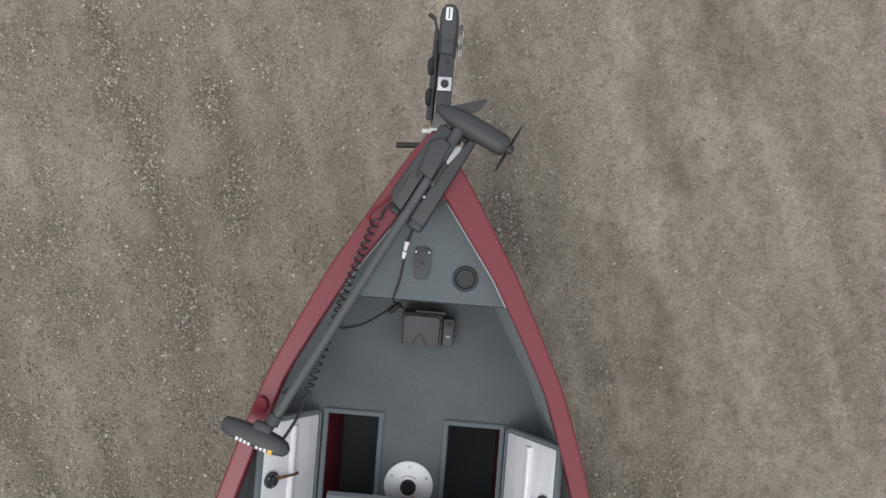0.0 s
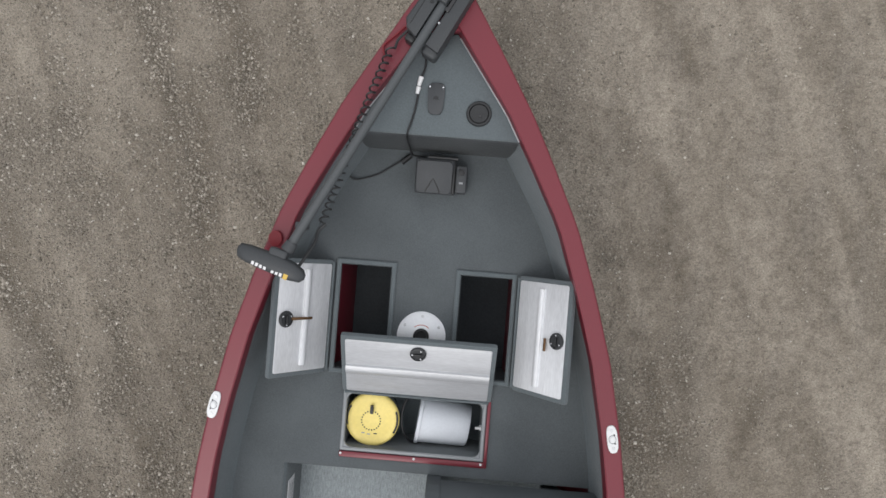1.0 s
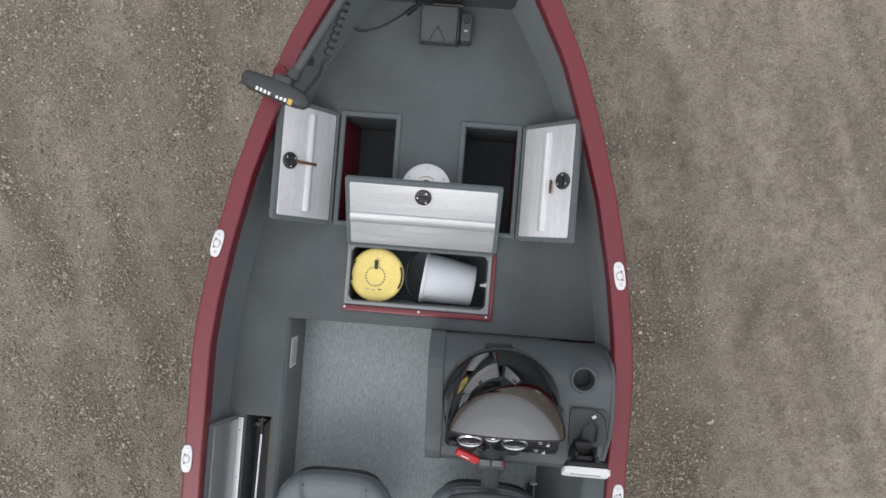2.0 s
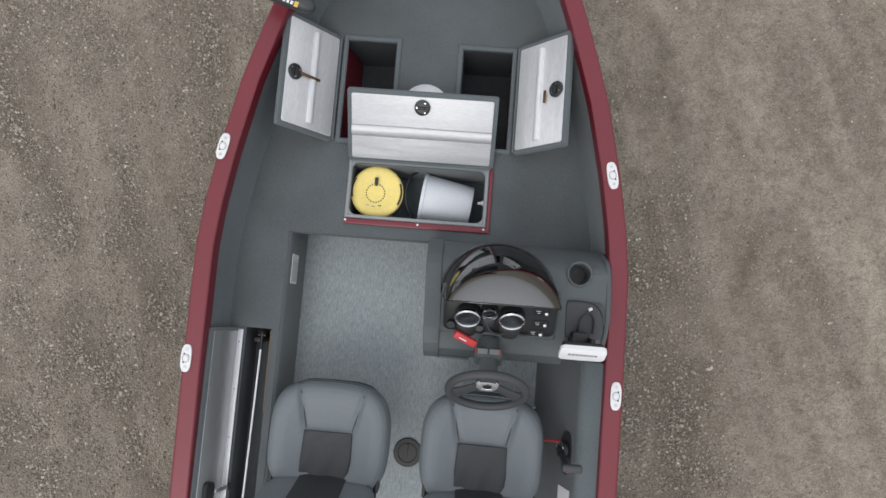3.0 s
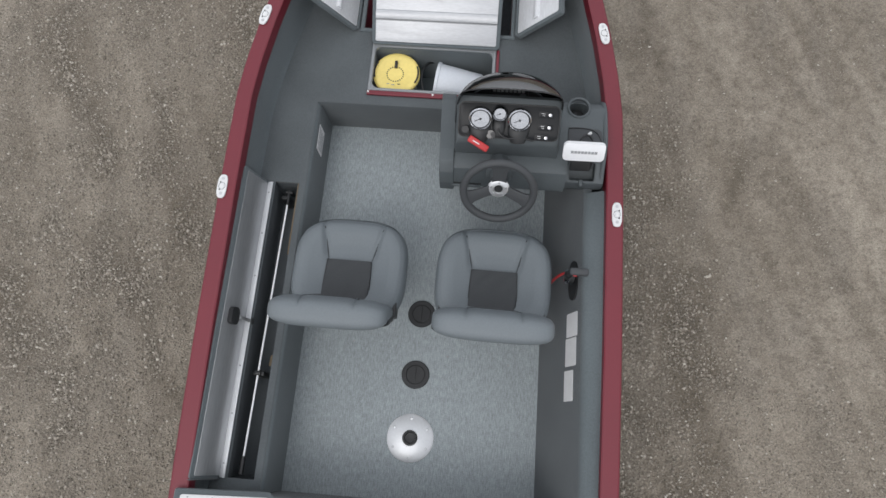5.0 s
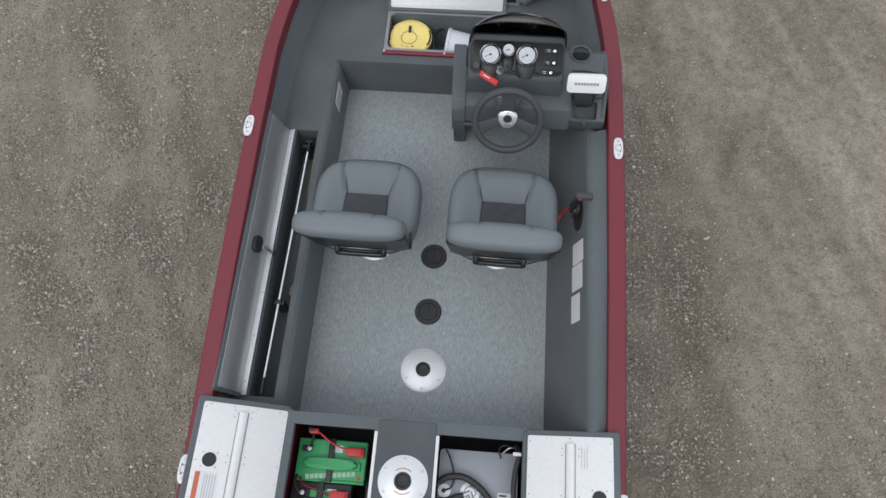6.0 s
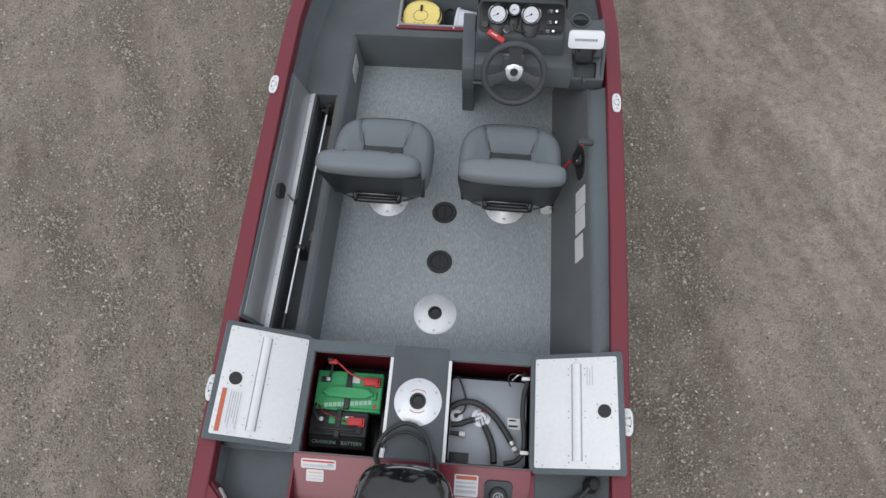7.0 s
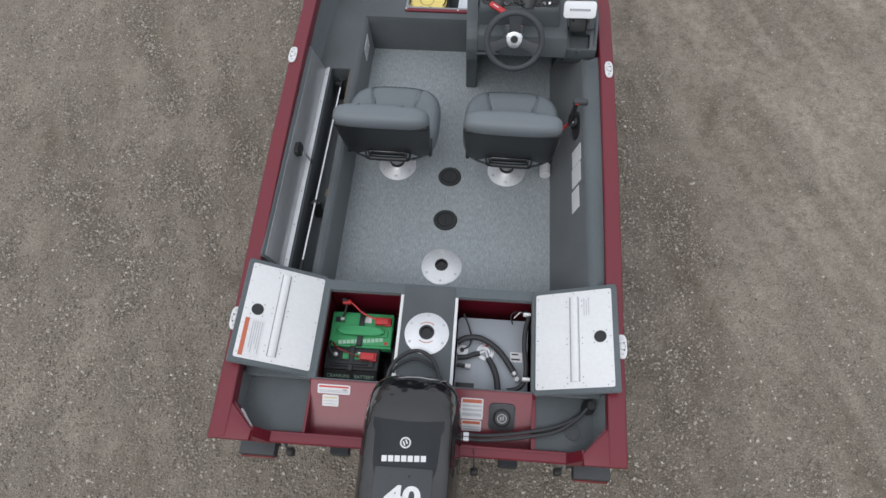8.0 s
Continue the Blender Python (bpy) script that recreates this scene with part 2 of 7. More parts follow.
COWLGLOSS = surface("glossy_black_cowl", (0.012, 0.012, 0.013), 0.06, 0, 0.2, 5.0, 80, 1.0, 7.0, wear=0.04)
COWLGLOSS.node_tree.nodes["Principled BSDF"].inputs["IOR"].default_value = 1.75
COWLGLOSS.node_tree.nodes["Bump"].inputs["Distance"].default_value = 0.020
RUBBER = surface("black_rubber_hose", (0.028, 0.029, 0.031), 0.55, 0, 0.2, 6.0, 120, 0.1)
PAD = surface("light_grey_seat_vinyl", (0.149, 0.171, 0.184), 0.55, 0, 0.07, 3.0, 150, 0.18, 700)
SEATSHELL = surface("satin_black_seat_shell", (0.011, 0.012, 0.013), 0.38, 0, 0.2, 5.0, 160, 0.1)
PADDARK = surface("dark_grey_seat_vinyl", (0.034, 0.038, 0.041), 0.55, 0, 0.15, 6.0, 150, 0.35, 60)
MOTOR = surface("grey_motor_composite", (0.037, 0.041, 0.044), 0.5, 0, 0.15, 5.0, 160, 0.1)
COWL = surface("satin_charcoal_cowl", (0.055, 0.060, 0.065), 0.38, 0.2, 0.10, 3.0, 200, 0.05)
YELLOW = surface("yellow_plastic_lid", (0.832, 0.674, 0.213), 0.5, 0, 0.06, 4.0, 80, 0.05)
BUCKET = surface("pale_grey_plastic", (0.62, 0.65, 0.69), 0.5, 0, 0.05, 3.0, 80, 0.03)
TANK = surface("grey_moulded_tank", (0.33, 0.36, 0.39), 0.6, 0, 0.06, 3.0, 120, 0.15, 300)
GREEN = surface("green_battery_case", (0.050, 0.34, 0.125), 0.5, 0, 0.12, 5.0, 90, 0.08)
CASE = surface("black_battery_case", (0.022, 0.024, 0.026), 0.55, 0, 0.3, 6.0, 90, 0.1)
SCARLET = surface("red_plastic", (0.52, 0.040, 0.042), 0.5, 0, 0.08, 5.0, 90, 0.05)
ORANGE = surface("orange_label_band", (0.52, 0.14, 0.075), 0.6, 0, 0.05, 5.0, 90, 0.0)
PAPER = surface("white_sticker", (0.70, 0.70, 0.70), 0.6, 0, 0.05, 8.0, 60, 0.0)
PRINT = surface("grey_print", (0.30, 0.31, 0.32), 0.6, 0, 0.1, 8.0, 60, 0.0)
# near-black, well below the deck carpets' colour
DARKWELL = surface("near_black_grey", (0.034, 0.039, 0.043), 0.9, 0, 0.3, 4.0, 120, 0.4, 300)
BRASS = surface("brass_latch_arm", (0.20, 0.115, 0.06), 0.4, 0.8, 0.15, 8.0, 90, 0.05)
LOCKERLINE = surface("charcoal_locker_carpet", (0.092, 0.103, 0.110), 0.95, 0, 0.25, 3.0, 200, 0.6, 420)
PLY = surface("raw_plywood_edge", (0.125, 0.096, 0.062), 0.8, 0, 0.2, 4.0, 60, 0.2, None, (8, 1, 8))
STEEL = surface("galvanised_steel", (0.58, 0.59, 0.60), 0.4, 0.85, 0.15, 6.0, 60, 0.08)
FRAME = surface("black_trailer_paint", (0.045, 0.048, 0.052), 0.5, 0, 0.2, 4.0, 120, 0.1)
TYRE = surface("tyre_rubber", (0.022, 0.022, 0.022), 0.85, 0, 0.2, 6.0, 60, 0.3)
FAINT = surface("faint_print", (0.47, 0.48, 0.50), 0.6, 0, 0.1, 8.0, 60, 0.0)
WHITEROD = surface("glossy_white_rod", (0.86, 0.87, 0.88), 0.25, 0, 0.03, 8.0, 60, 0.0)
CHROME = surface("chrome_trim", (0.62, 0.63, 0.65), 0.16, 1.0, 0.08, 30.0, 90, 0.0)
COVER = surface("white_snap_cover", (0.80, 0.815, 0.83), 0.45, 0, 0.03, 6.0, 60, 0.02)
DIAL = surface("pale_grey_dial", (0.86, 0.86, 0.85), 0.55, 0, 0.08, 60.0, 200, 0.0)
PALEGREEN = surface("pale_green_print", (0.36, 0.56, 0.42), 0.6, 0, 0.05, 8.0, 60, 0.0)
GOLD = surface("gold_mark", (0.60, 0.40, 0.07), 0.5, 0, 0.05, 6.0, 60, 0.0)
SHAFT = surface("grey_shaft_composite", (0.068, 0.075, 0.079), 0.5, 0, 0.15, 5.0, 160, 0.1)
HUBPLATE = surface("bright_cast_hub", (0.80, 0.81, 0.82), 0.34, 0.8, 0.06, 8.0, 90, 0.03)
DASH = surface("satin_dash_plastic", (0.014, 0.015, 0.0165), 0.36, 0, 0.15, 5.0, 160, 0.05)
DASH.node_tree.nodes["Principled BSDF"].inputs["IOR"].default_value = 1.32
HEM = surface("grey_plastic_rim", (0.25, 0.265, 0.275), 0.5, 0, 0.08, 5.0, 90, 0.05)
LATCH = surface("dull_black_latch", (0.026, 0.028, 0.030), 0.42, 0, 0.2, 6.0, 120, 0.05)
TAB = surface("dark_red_tab", (0.17, 0.006, 0.012), 0.5, 0, 0.1, 6.0, 60, 0.0)
LENS = surface("red_lamp_lens", (0.16, 0.014, 0.014), 0.3, 0, 0.08, 6.0, 60, 0.0)


def tinted_acrylic():
    mt = bpy.data.materials.new("smoked_acrylic")
    mt.use_nodes = True
    n, l = mt.node_tree.nodes, mt.node_tree.links
    n.remove(n["Principled BSDF"])
    clear, shine, mix, edge = n.new("ShaderNodeBsdfTransparent"), n.new("ShaderNodeBsdfGlossy"), n.new("ShaderNodeMixShader"), n.new("ShaderNodeFresnel")
    clear.inputs["Color"].default_value = (0.33, 0.33, 0.33, 1)
    shine.inputs["Roughness"].default_value = 0.04
    edge.inputs["IOR"].default_value = 3.3
    l.new(edge.outputs[0], mix.inputs["Fac"])
    l.new(clear.outputs[0], mix.inputs[1])
    l.new(shine.outputs[0], mix.inputs[2])
    l.new(mix.outputs[0], n["Material Output"].inputs["Surface"])
    return mt


SMOKED = tinted_acrylic()


def gravel_soil():
    """Packed tan earth with a darker, crumbly bed where the stones lie; shade of gaps and hollows is put into the
    colour.
    """
    mt = bpy.data.materials.new("gravelly_soil")
    mt.use_nodes = True
    n, l = mt.node_tree.nodes, mt.node_tree.links
    b = n["Principled BSDF"]
    place = n.new("ShaderNodeTexCoord")

    def noise_at(scale, detail, stretch=None, rough=0.5):
        t = n.new("ShaderNodeTexNoise")
        t.inputs["Scale"].default_value, t.inputs["Detail"].default_value, t.inputs["Roughness"].default_value = scale, detail, rough
        if stretch:
            mp = n.new("ShaderNodeMapping")
            mp.inputs["Scale"].default_value, mp.inputs["Rotation"].default_value = stretch, (0, 0, radians(-21))
            l.new(place.outputs["Object"], mp.inputs["Vector"])
            l.new(mp.outputs[0], t.inputs["Vector"])
        else:
            l.new(place.outputs["Object"], t.inputs["Vector"])
        return t.outputs["Fac"]

    def blend(a, bb, fac, mode="MIX"):
        m = n.new("ShaderNodeMix")
        m.data_type, m.blend_type = "RGBA", mode
        for key, v in (("A", a), ("B", bb)):
            if isinstance(v, tuple):
                m.inputs[key].default_value = (*v, 1)
            else:
                l.new(v, m.inputs[key])
        if isinstance(fac, float):
            m.inputs["Factor"].default_value = fac
        else:
            l.new(fac, m.inputs["Factor"])
        return m.outputs["Result"]

    def ranged(out, lo, hi, to0=0.0, to1=1.0):
        r = n.new("ShaderNodeMapRange")
        r.inputs["From Min"].default_value, r.inputs["From Max"].default_value = lo, hi
        r.inputs["To Min"].default_value, r.inputs["To Max"].default_value = to0, to1
        l.new(out, r.inputs["Value"])
        return r.outputs[0]

    def math_node(op, a, bb):
        m = n.new("ShaderNodeMath")
        m.operation = op
        for k, v in enumerate((a, bb)):
            if isinstance(v, float):
                m.inputs[k].default_value = v
            else:
                l.new(v, m.inputs[k])
        return m.outputs[0]

    gravel, damp = n.new("ShaderNodeAttribute"), n.new("ShaderNodeAttribute")
    gravel.attribute_name, damp.attribute_name = "gravel", "damp"
    drift = noise_at(2.6, 8, (1.6, 0.55, 1), 0.6)
    mottle = noise_at(11.0, 8, None, 0.62)
    crumbs = noise_at(34.0, 6, None, 0.6)
    grains = noise_at(95.0, 4, None, 0.6)
    dust = noise_at(260.0, 2)
    chips = n.new("ShaderNodeTexVoronoi")
    chips.inputs["Scale"].default_value = 104
    l.new(place.outputs["Object"], chips.inputs["Vector"])
    grey = n.new("ShaderNodeSeparateColor")
    l.new(chips.outputs["Color"], grey.inputs[0])
    tan = blend((0.382, 0.340, 0.280), (0.196, 0.168, 0.131), damp.outputs["Fac"])
    tan = blend(tan, (0.278, 0.249, 0.209), ranged(drift, 0.48, 0.80))
    bed = blend((0.068, 0.059, 0.046), (0.225, 0.199, 0.161), ranged(grains, 0.34, 0.66))
    ragged = math_node("ADD", gravel.outputs["Fac"], ranged(crumbs, 0.36, 0.64, -0.42, 0.22))
    ragged = math_node("ADD", ragged, ranged(mottle, 0.36, 0.64, -0.22, 0.20))
    soft = n.new("ShaderNodeMapRange")
    soft.interpolation_type = "SMOOTHSTEP"
    soft.inputs["From Min"].default_value, soft.inputs["From Max"].default_value = 0.02, 0.95
    l.new(ragged, soft.inputs["Value"])
    col = blend(tan, bed, math_node("MULTIPLY", soft.outputs[0], 0.86))
    col = blend(col, blend((0.78, 0.77, 0.76), (1.20, 1.20, 1.20), ranged(mottle, 0.35, 0.65)), 0.85, "MULTIPLY")
    # crumbs and grains also drive the bump; their hollows' shade is put into colour
    col = blend(col, blend((0.74, 0.73, 0.72), (1.21, 1.21, 1.21), ranged(crumbs, 0.34, 0.66)), 0.7, "MULTIPLY")
    col = blend(col, blend((0.86, 0.86, 0.85), (1.18, 1.18, 1.18), ranged(dust, 0.32, 0.68)), 0.45, "MULTIPLY")
    col = blend(col, blend((0.66, 0.65, 0.64), (1.28, 1.28, 1.28), ranged(grains, 0.34, 0.66)), 0.75, "MULTIPLY")
    # small chips of stone pressed into the surface, most of them where it is stony
    often = ranged(soft.outputs[0], 0.0, 0.8, 0.90, 0.25)
    pressed = math_node("MULTIPLY", ranged(chips.outputs["Distance"], 0.46, 0.30), math_node("GREATER_THAN", grey.outputs[0], often))
    chip = blend((0.130, 0.114, 0.092), (0.400, 0.362, 0.308), grey.outputs[1])
    col = blend(col, chip, math_node("MULTIPLY", pressed, 0.8))
    l.new(col, b.inputs["Base Color"])
    b.inputs["Roughness"].default_value = 0.95
    height = math_node("ADD", math_node("MULTIPLY", crumbs, 1.0), math_node("MULTIPLY", grains, 0.75))
    height = math_node("ADD", height, math_node("MULTIPLY", pressed, 0.45))
    relief = n.new("ShaderNodeBump")
    relief.inputs["Strength"].default_value, relief.inputs["Distance"].default_value = 0.9, 0.026
    l.new(height, relief.inputs["Height"])
    l.new(relief.outputs[0], b.inputs["Normal"])
    return mt


def pebble_stone():
    mt = bpy.data.materials.new("mixed_pebbles")
    mt.use_nodes = True
    n, l = mt.node_tree.nodes, mt.node_tree.links
    geo, ramp = n.new("ShaderNodeNewGeometry"), n.new("ShaderNodeValToRGB")
    l.new(geo.outputs["Random Per Island"], ramp.inputs["Fac"])
    stops = ((0.0, (0.150, 0.131, 0.105)), (0.30, (0.235, 0.208, 0.170)), (0.70, (0.330, 0.296, 0.247)), (0.93, (0.405, 0.366, 0.308)), (1.0, (0.60, 0.56, 0.498)))
    ramp.color_ramp.elements[0].color = (*stops[0][1], 1)
    ramp.color_ramp.elements[1].color = (*stops[-1][1], 1)
    for p, c in stops[1:-1]:
        ramp.color_ramp.elements.new(p).color = (*c, 1)
    l.new(ramp.outputs[0], n["Principled BSDF"].inputs["Base Color"])
    n["Principled BSDF"].inputs["Roughness"].default_value = 0.8
    return mt


# ---- ground ----
# old wheel marks and stony streaks: from, to, half width, stones, dampness
STREAKS = (((-2.20, 1.20), (-1.37, -0.66), 0.12, 0.75, 0.6), ((-1.46, 0.80), (-1.18, 0.05), 0.10, 0.65, 0.5), ((-2.80, -0.75), (-2.26, -1.72), 0.12, 0.75, 0.7),
           ((-2.03, -1.25), (-1.57, -2.25), 0.10, 0.75, 0.7), ((-2.36, -0.10), (-2.18, -0.62), 0.09, 0.55, 0.2), ((-2.75, -2.66), (-2.22, -3.12), 0.15, 0.80, 0.6),
           ((-2.22, -2.60), (-2.08, -3.50), 0.14, 0.70, 0.4), ((-2.13, -2.22), (-1.52, -3.18), 0.10, 0.75, 0.8), ((-3.25, -1.90), (-2.82, -2.58), 0.13, 0.70, 0.5),
           ((-1.50, -0.33), (-1.43, -0.78), 0.08, 0.80, 0.6), ((1.04, 0.16), (1.38, -0.40), 0.08, 0.20, 0.45), ((1.38, -0.40), (1.53, -1.20), 0.09, 0.20, 0.55),
           ((1.20, 1.10), (1.44, 0.48), 0.09, 0.05, 0.7), ((1.50, 1.50), (1.66, 1.24), 0.20, 0.00, 0.9), ((0.24, 0.55), (0.50, -0.10), 0.13, 0.75, 0.2),
           ((0.80, -0.40), (1.18, -1.06), 0.10, 0.60, 0.25), ((1.58, -2.40), (1.64, -3.15), 0.10, 0.60, 0.9), ((2.04, -1.42), (1.88, -1.92), 0.09, 0.65, 0.5))


def reach(x, y):
    """1 near the boat, falling to 0 where the ground mesh grows coarse."""
    return min(1.0, max(0.0, (4.2 - abs(x)) / 0.6), max(0.0, (4.3 - abs(y + 1.6)) / 0.5))


def streaked(x, y, column):
    """The strongest streak at a place."""
    best = 0.0
    for (x0, y0), (x1, y1), wide, *amounts in STREAKS:
        dx, dy = x1 - x0, y1 - y0
        t = min(1.0, max(0.0, ((x - x0) * dx + (y - y0) * dy) / (dx * dx + dy * dy)))
        d2 = (x - x0 - t * dx) ** 2 + (y - y0 - t * dy) ** 2
        if d2 < 9 * wide * wide:
            best = max(best, amounts[column] * math.exp(-d2 / (wide * wide)))
    return best


def bend(x, y):
    """A wandering shift that frays the streaks' edges."""
    return 0.11 * noise.fractal(Vector((x * 3.2, y * 2.2, 51.0)), 0.8, 2.1, 4), 0.13 * noise.fractal(Vector((x * 3.0, y * 2.4, 77.0)), 0.8, 2.1, 4)


def gravel_amount(x, y):
    """How stony the ground is at a place, 0 to 1."""
    u = x + 0.42 * y   # the old wheel marks run slantwise
    bx, by = bend(x, y)
    fine = noise.fractal(Vector((u * 7.5, y * 1.1, 3.1)), 0.9, 2.1, 5)
    patch = noise.fractal(Vector((x * 5.0, y * 3.6, 8.7)), 0.9, 2.0, 5)
    left = 0.44 / (1 + math.exp((x + 0.35) / 0.12))
    bow = 0.38 * math.exp(-((x - 0.50) / 0.50) ** 2) / (1 + math.exp((-0.1 - y) / 0.2))
    beside = 0.56 / (1 + math.exp((x + 0.12 * math.sin(y * 2.6) - 1.78) / 0.12)) / (1 + math.exp((y + 1.22) / 0.07)) if x > 0 else 0.0
    astern = 0.34 / (1 + math.exp((y + 3.05) / 0.16)) if x > 0 else 0.0
    g = 0.05 + max(left, bow, beside, astern) + (0.40 + 0.45 * patch) * streaked(x + bx, y + by, 0) + 0.22 * fine + 0.32 * patch
    g = min(1.0, max(0.0, g))
    k = reach(x, y)
    return g * k + 0.36 * (1 - k)


def dampness(x, y):
    """Darker, browner earth, 0 to 1."""
    u = x + 0.42 * y
    bx, by = bend(x, y)
    lines = noise.fractal(Vector((u * 7.0, y * 0.8, 21.0)), 0.8, 2.1, 5)
    blot = noise.fractal(Vector((x * 1.6, y * 1.1, 33.0)), 0.8, 2.1, 6)
    k = reach(x, y)
    far = 0.16 / (1 + math.exp((1.5 - x) / 0.15)) - 0.20 * math.exp(-((x - 0.95) / 0.38) ** 2) / (1 + math.exp((-1.0 - y) / 0.1))
    if x > 0:   # trodden earth beside the hull
        clods = noise.fractal(Vector((x * 4.2, y * 3.4, 61.0)), 0.8, 2.1, 4)
        far += (0.34 + 0.55 * clods) / (1 + math.exp((x + 0.12 * math.sin(y * 2.6) - 1.78) / 0.12)) / (1 + math.exp((y + 1.22) / 0.07))
    return min(1.0, max(0.0, 0.27 + 0.14 * (1 - k) + far + k * (0.50 * lines + 0.30 * blot + 0.80 * streaked(x + bx, y + by, 1))))


def ground_height(x, y):
    """A slight rise towards the stern, with dips and lumps."""
    return 0.0165 * min(5.0, max(-2.0, -y)) + 0.010 * noise.noise(Vector((x * 0.9, y * 0.7, 0.0))) + 0.006 * noise.noise(Vector((x * 5, y * 5, 4.0)))


GX = np.arange(-4.4, 4.41, 0.04)
GY = np.arange(-6.0, 2.81, 0.04)
STONY = np.array([[gravel_amount(x, y) for x in GX] for y in GY])


def build_ground():
    xs = [-900, -300, -100, -40, -16, -8, -5.6] + list(GX) + [5.6, 8, 16, 40, 100, 300, 900]
    ys = [-900, -300, -100, -40, -16, -10, -7.4] + list(GY) + [4, 6, 10, 18, 40, 100, 300, 900]
    verts = [(x, y, ground_height(x, y)) for y in ys for x in xs]
    w = len(xs)
    faces = [(j * w + i, j * w + i + 1, (j + 1) * w + i + 1, (j + 1) * w + i) for j in range(len(ys) - 1) for i in range(w - 1)]
    me = bpy.data.meshes.new("ground")
    me.from_pydata(verts, [], faces)
    me.polygons.foreach_set("use_smooth", [True] * len(faces))
    amount = np.full((len(ys), w), 0.22)
    amount[7:7 + len(GY), 7:7 + len(GX)] = STONY
    wet = [dampness(x, y) if abs(x) < 6 and -8 < y < 5 else 0.26 for x, y, z in verts]
    me.attributes.new("gravel", "FLOAT", "POINT").data.foreach_set("value", 0.72 * amount.ravel())
    me.attributes.new("damp", "FLOAT", "POINT").data.foreach_set("value", wet)
    me.materials.append(gravel_soil())
    tagged(new("ground", me), "dry greyish-tan gravelly dirt ground with stony streaks", "ground", kind="structure")


def build_pebbles(count):
    """Stones of mixed size, thickest in the streaks, all in one mesh."""
    rng = np.random.default_rng(7)
    x, y = rng.uniform(-4.3, 4.3, count * 9), rng.uniform(-5.8, 2.6, count * 9)
    here = STONY[((y + 6.0) / 0.04).astype(int), ((x + 4.4) / 0.04).astype(int)]
    keep = np.flatnonzero(rng.random(count * 9) < 0.011 + 0.66 * here ** 1.35)[:count]
    x, y, here = x[keep], y[keep], here[keep]
    k = len(keep)
    r = np.clip(0.0060 * np.exp(rng.normal(0.0, 0.38, k)) * (0.72 + 0.42 * here) * np.where(y < -3.4, 1.10, 1.0), 0.003, 0.0135)
    z = np.array([ground_height(a, b) for a, b in zip(x, y)])
    turn, flat, tall = rng.uniform(0, 6.283, k), rng.uniform(0.45, 0.90, k), rng.uniform(0.70, 1.25, k)
    shape = [(math.cos(a) * f, math.sin(a) * f, h) for f, h, o in ((1.0, -0.25, 0.0), (0.80, 0.55, 0.3)) for a in np.arange(4) * 1.5708 + o] + [(0.05, 0.0, 0.80)]
    p = np.array(shape)[None, :, :] * (1 + rng.uniform(-0.34, 0.34, (k, 9, 3)))
    p = p * np.stack((r, r * flat, r * tall), 1)[:, None, :]
    c, s = np.cos(turn)[:, None], np.sin(turn)[:, None]
    verts = np.stack((p[:, :, 0] * c - p[:, :, 1] * s + x[:, None], p[:, :, 0] * s + p[:, :, 1] * c + y[:, None], p[:, :, 2] + z[:, None] + 0.0015), 2).reshape(-1, 3)
    tris = []
    for i in range(4):
        j = (i + 1) % 4
        tris += [(i, j, 4 + i), (j, 4 + j, 4 + i), (4 + i, 4 + j, 8)]
    faces = (np.array(tris)[None, :, :] + 9 * np.arange(k)[:, None, None]).reshape(-1, 3)
    me = bpy.data.meshes.new("pebbles")
    me.vertices.add(len(verts))
    me.vertices.foreach_set("co", verts.ravel())
    me.loops.add(faces.size)
    me.loops.foreach_set("vertex_index", faces.ravel())
    me.polygons.add(len(faces))
    me.polygons.foreach_set("loop_start", np.arange(len(faces)) * 3)
    me.update(calc_edges=True)
    me.validate()
    me.materials.append(pebble_stone())
    tagged(new("pebbles", me), "scattered small grey and tan pebbles on the dirt", "pebbles", kind="stuff")


build_ground()
build_pebbles(170000)


# ---- the boat ----
OUTER = [(0.43, 0.0), (0.405, 0.032), (0.357, 0.066), (0.27, 0.122), (0.094, 0.232), (-0.105, 0.352), (-0.307, 0.455), (-0.511, 0.554), (-0.75, 0.640), (-1.016, 0.722), (-1.3, 0.785),
         (-1.52, 0.821), (-1.69, 0.838), (-2.1, 0.843), (-2.7, 0.843), (-3.2, 0.838), (-3.57, 0.832), (-4.09, 0.824)]
BREADTH = [(0.43, 0.14), (0.094, 0.112), (-0.111, 0.09), (-0.516, 0.070), (-1.5, 0.068), (-4.1, 0.070)]
SHEER = [(0.43, 1.232), (0.2, 1.22), (-0.5, 1.18), (-1.3, 1.142), (-2.13, 1.113), (-3.0, 1.078), (-3.6, 1.048), (-4.1, 1.035)]
DECK_Z, FLOOR_Z, REAR_Z, BOW_Z = 0.895, 0.62, 0.95, 1.15


def half(y):
    return along(y, OUTER)


def inner(y):
    return max(0.0, half(y) - along(y, BREADTH))


def sheer(y):
    return along(y, SHEER)


def stations(y0, y1, step=0.06):
    n = max(2, int(round(abs(y1 - y0) / step)) + 1)
    return [y0 + (y1 - y0) * i / (n - 1) for i in range(n)]


boat = thing("fishing_boat", (CX, -1.9, 0.40), "maroon aluminium bass boat with open hatches, resting on a trailer", "boat")


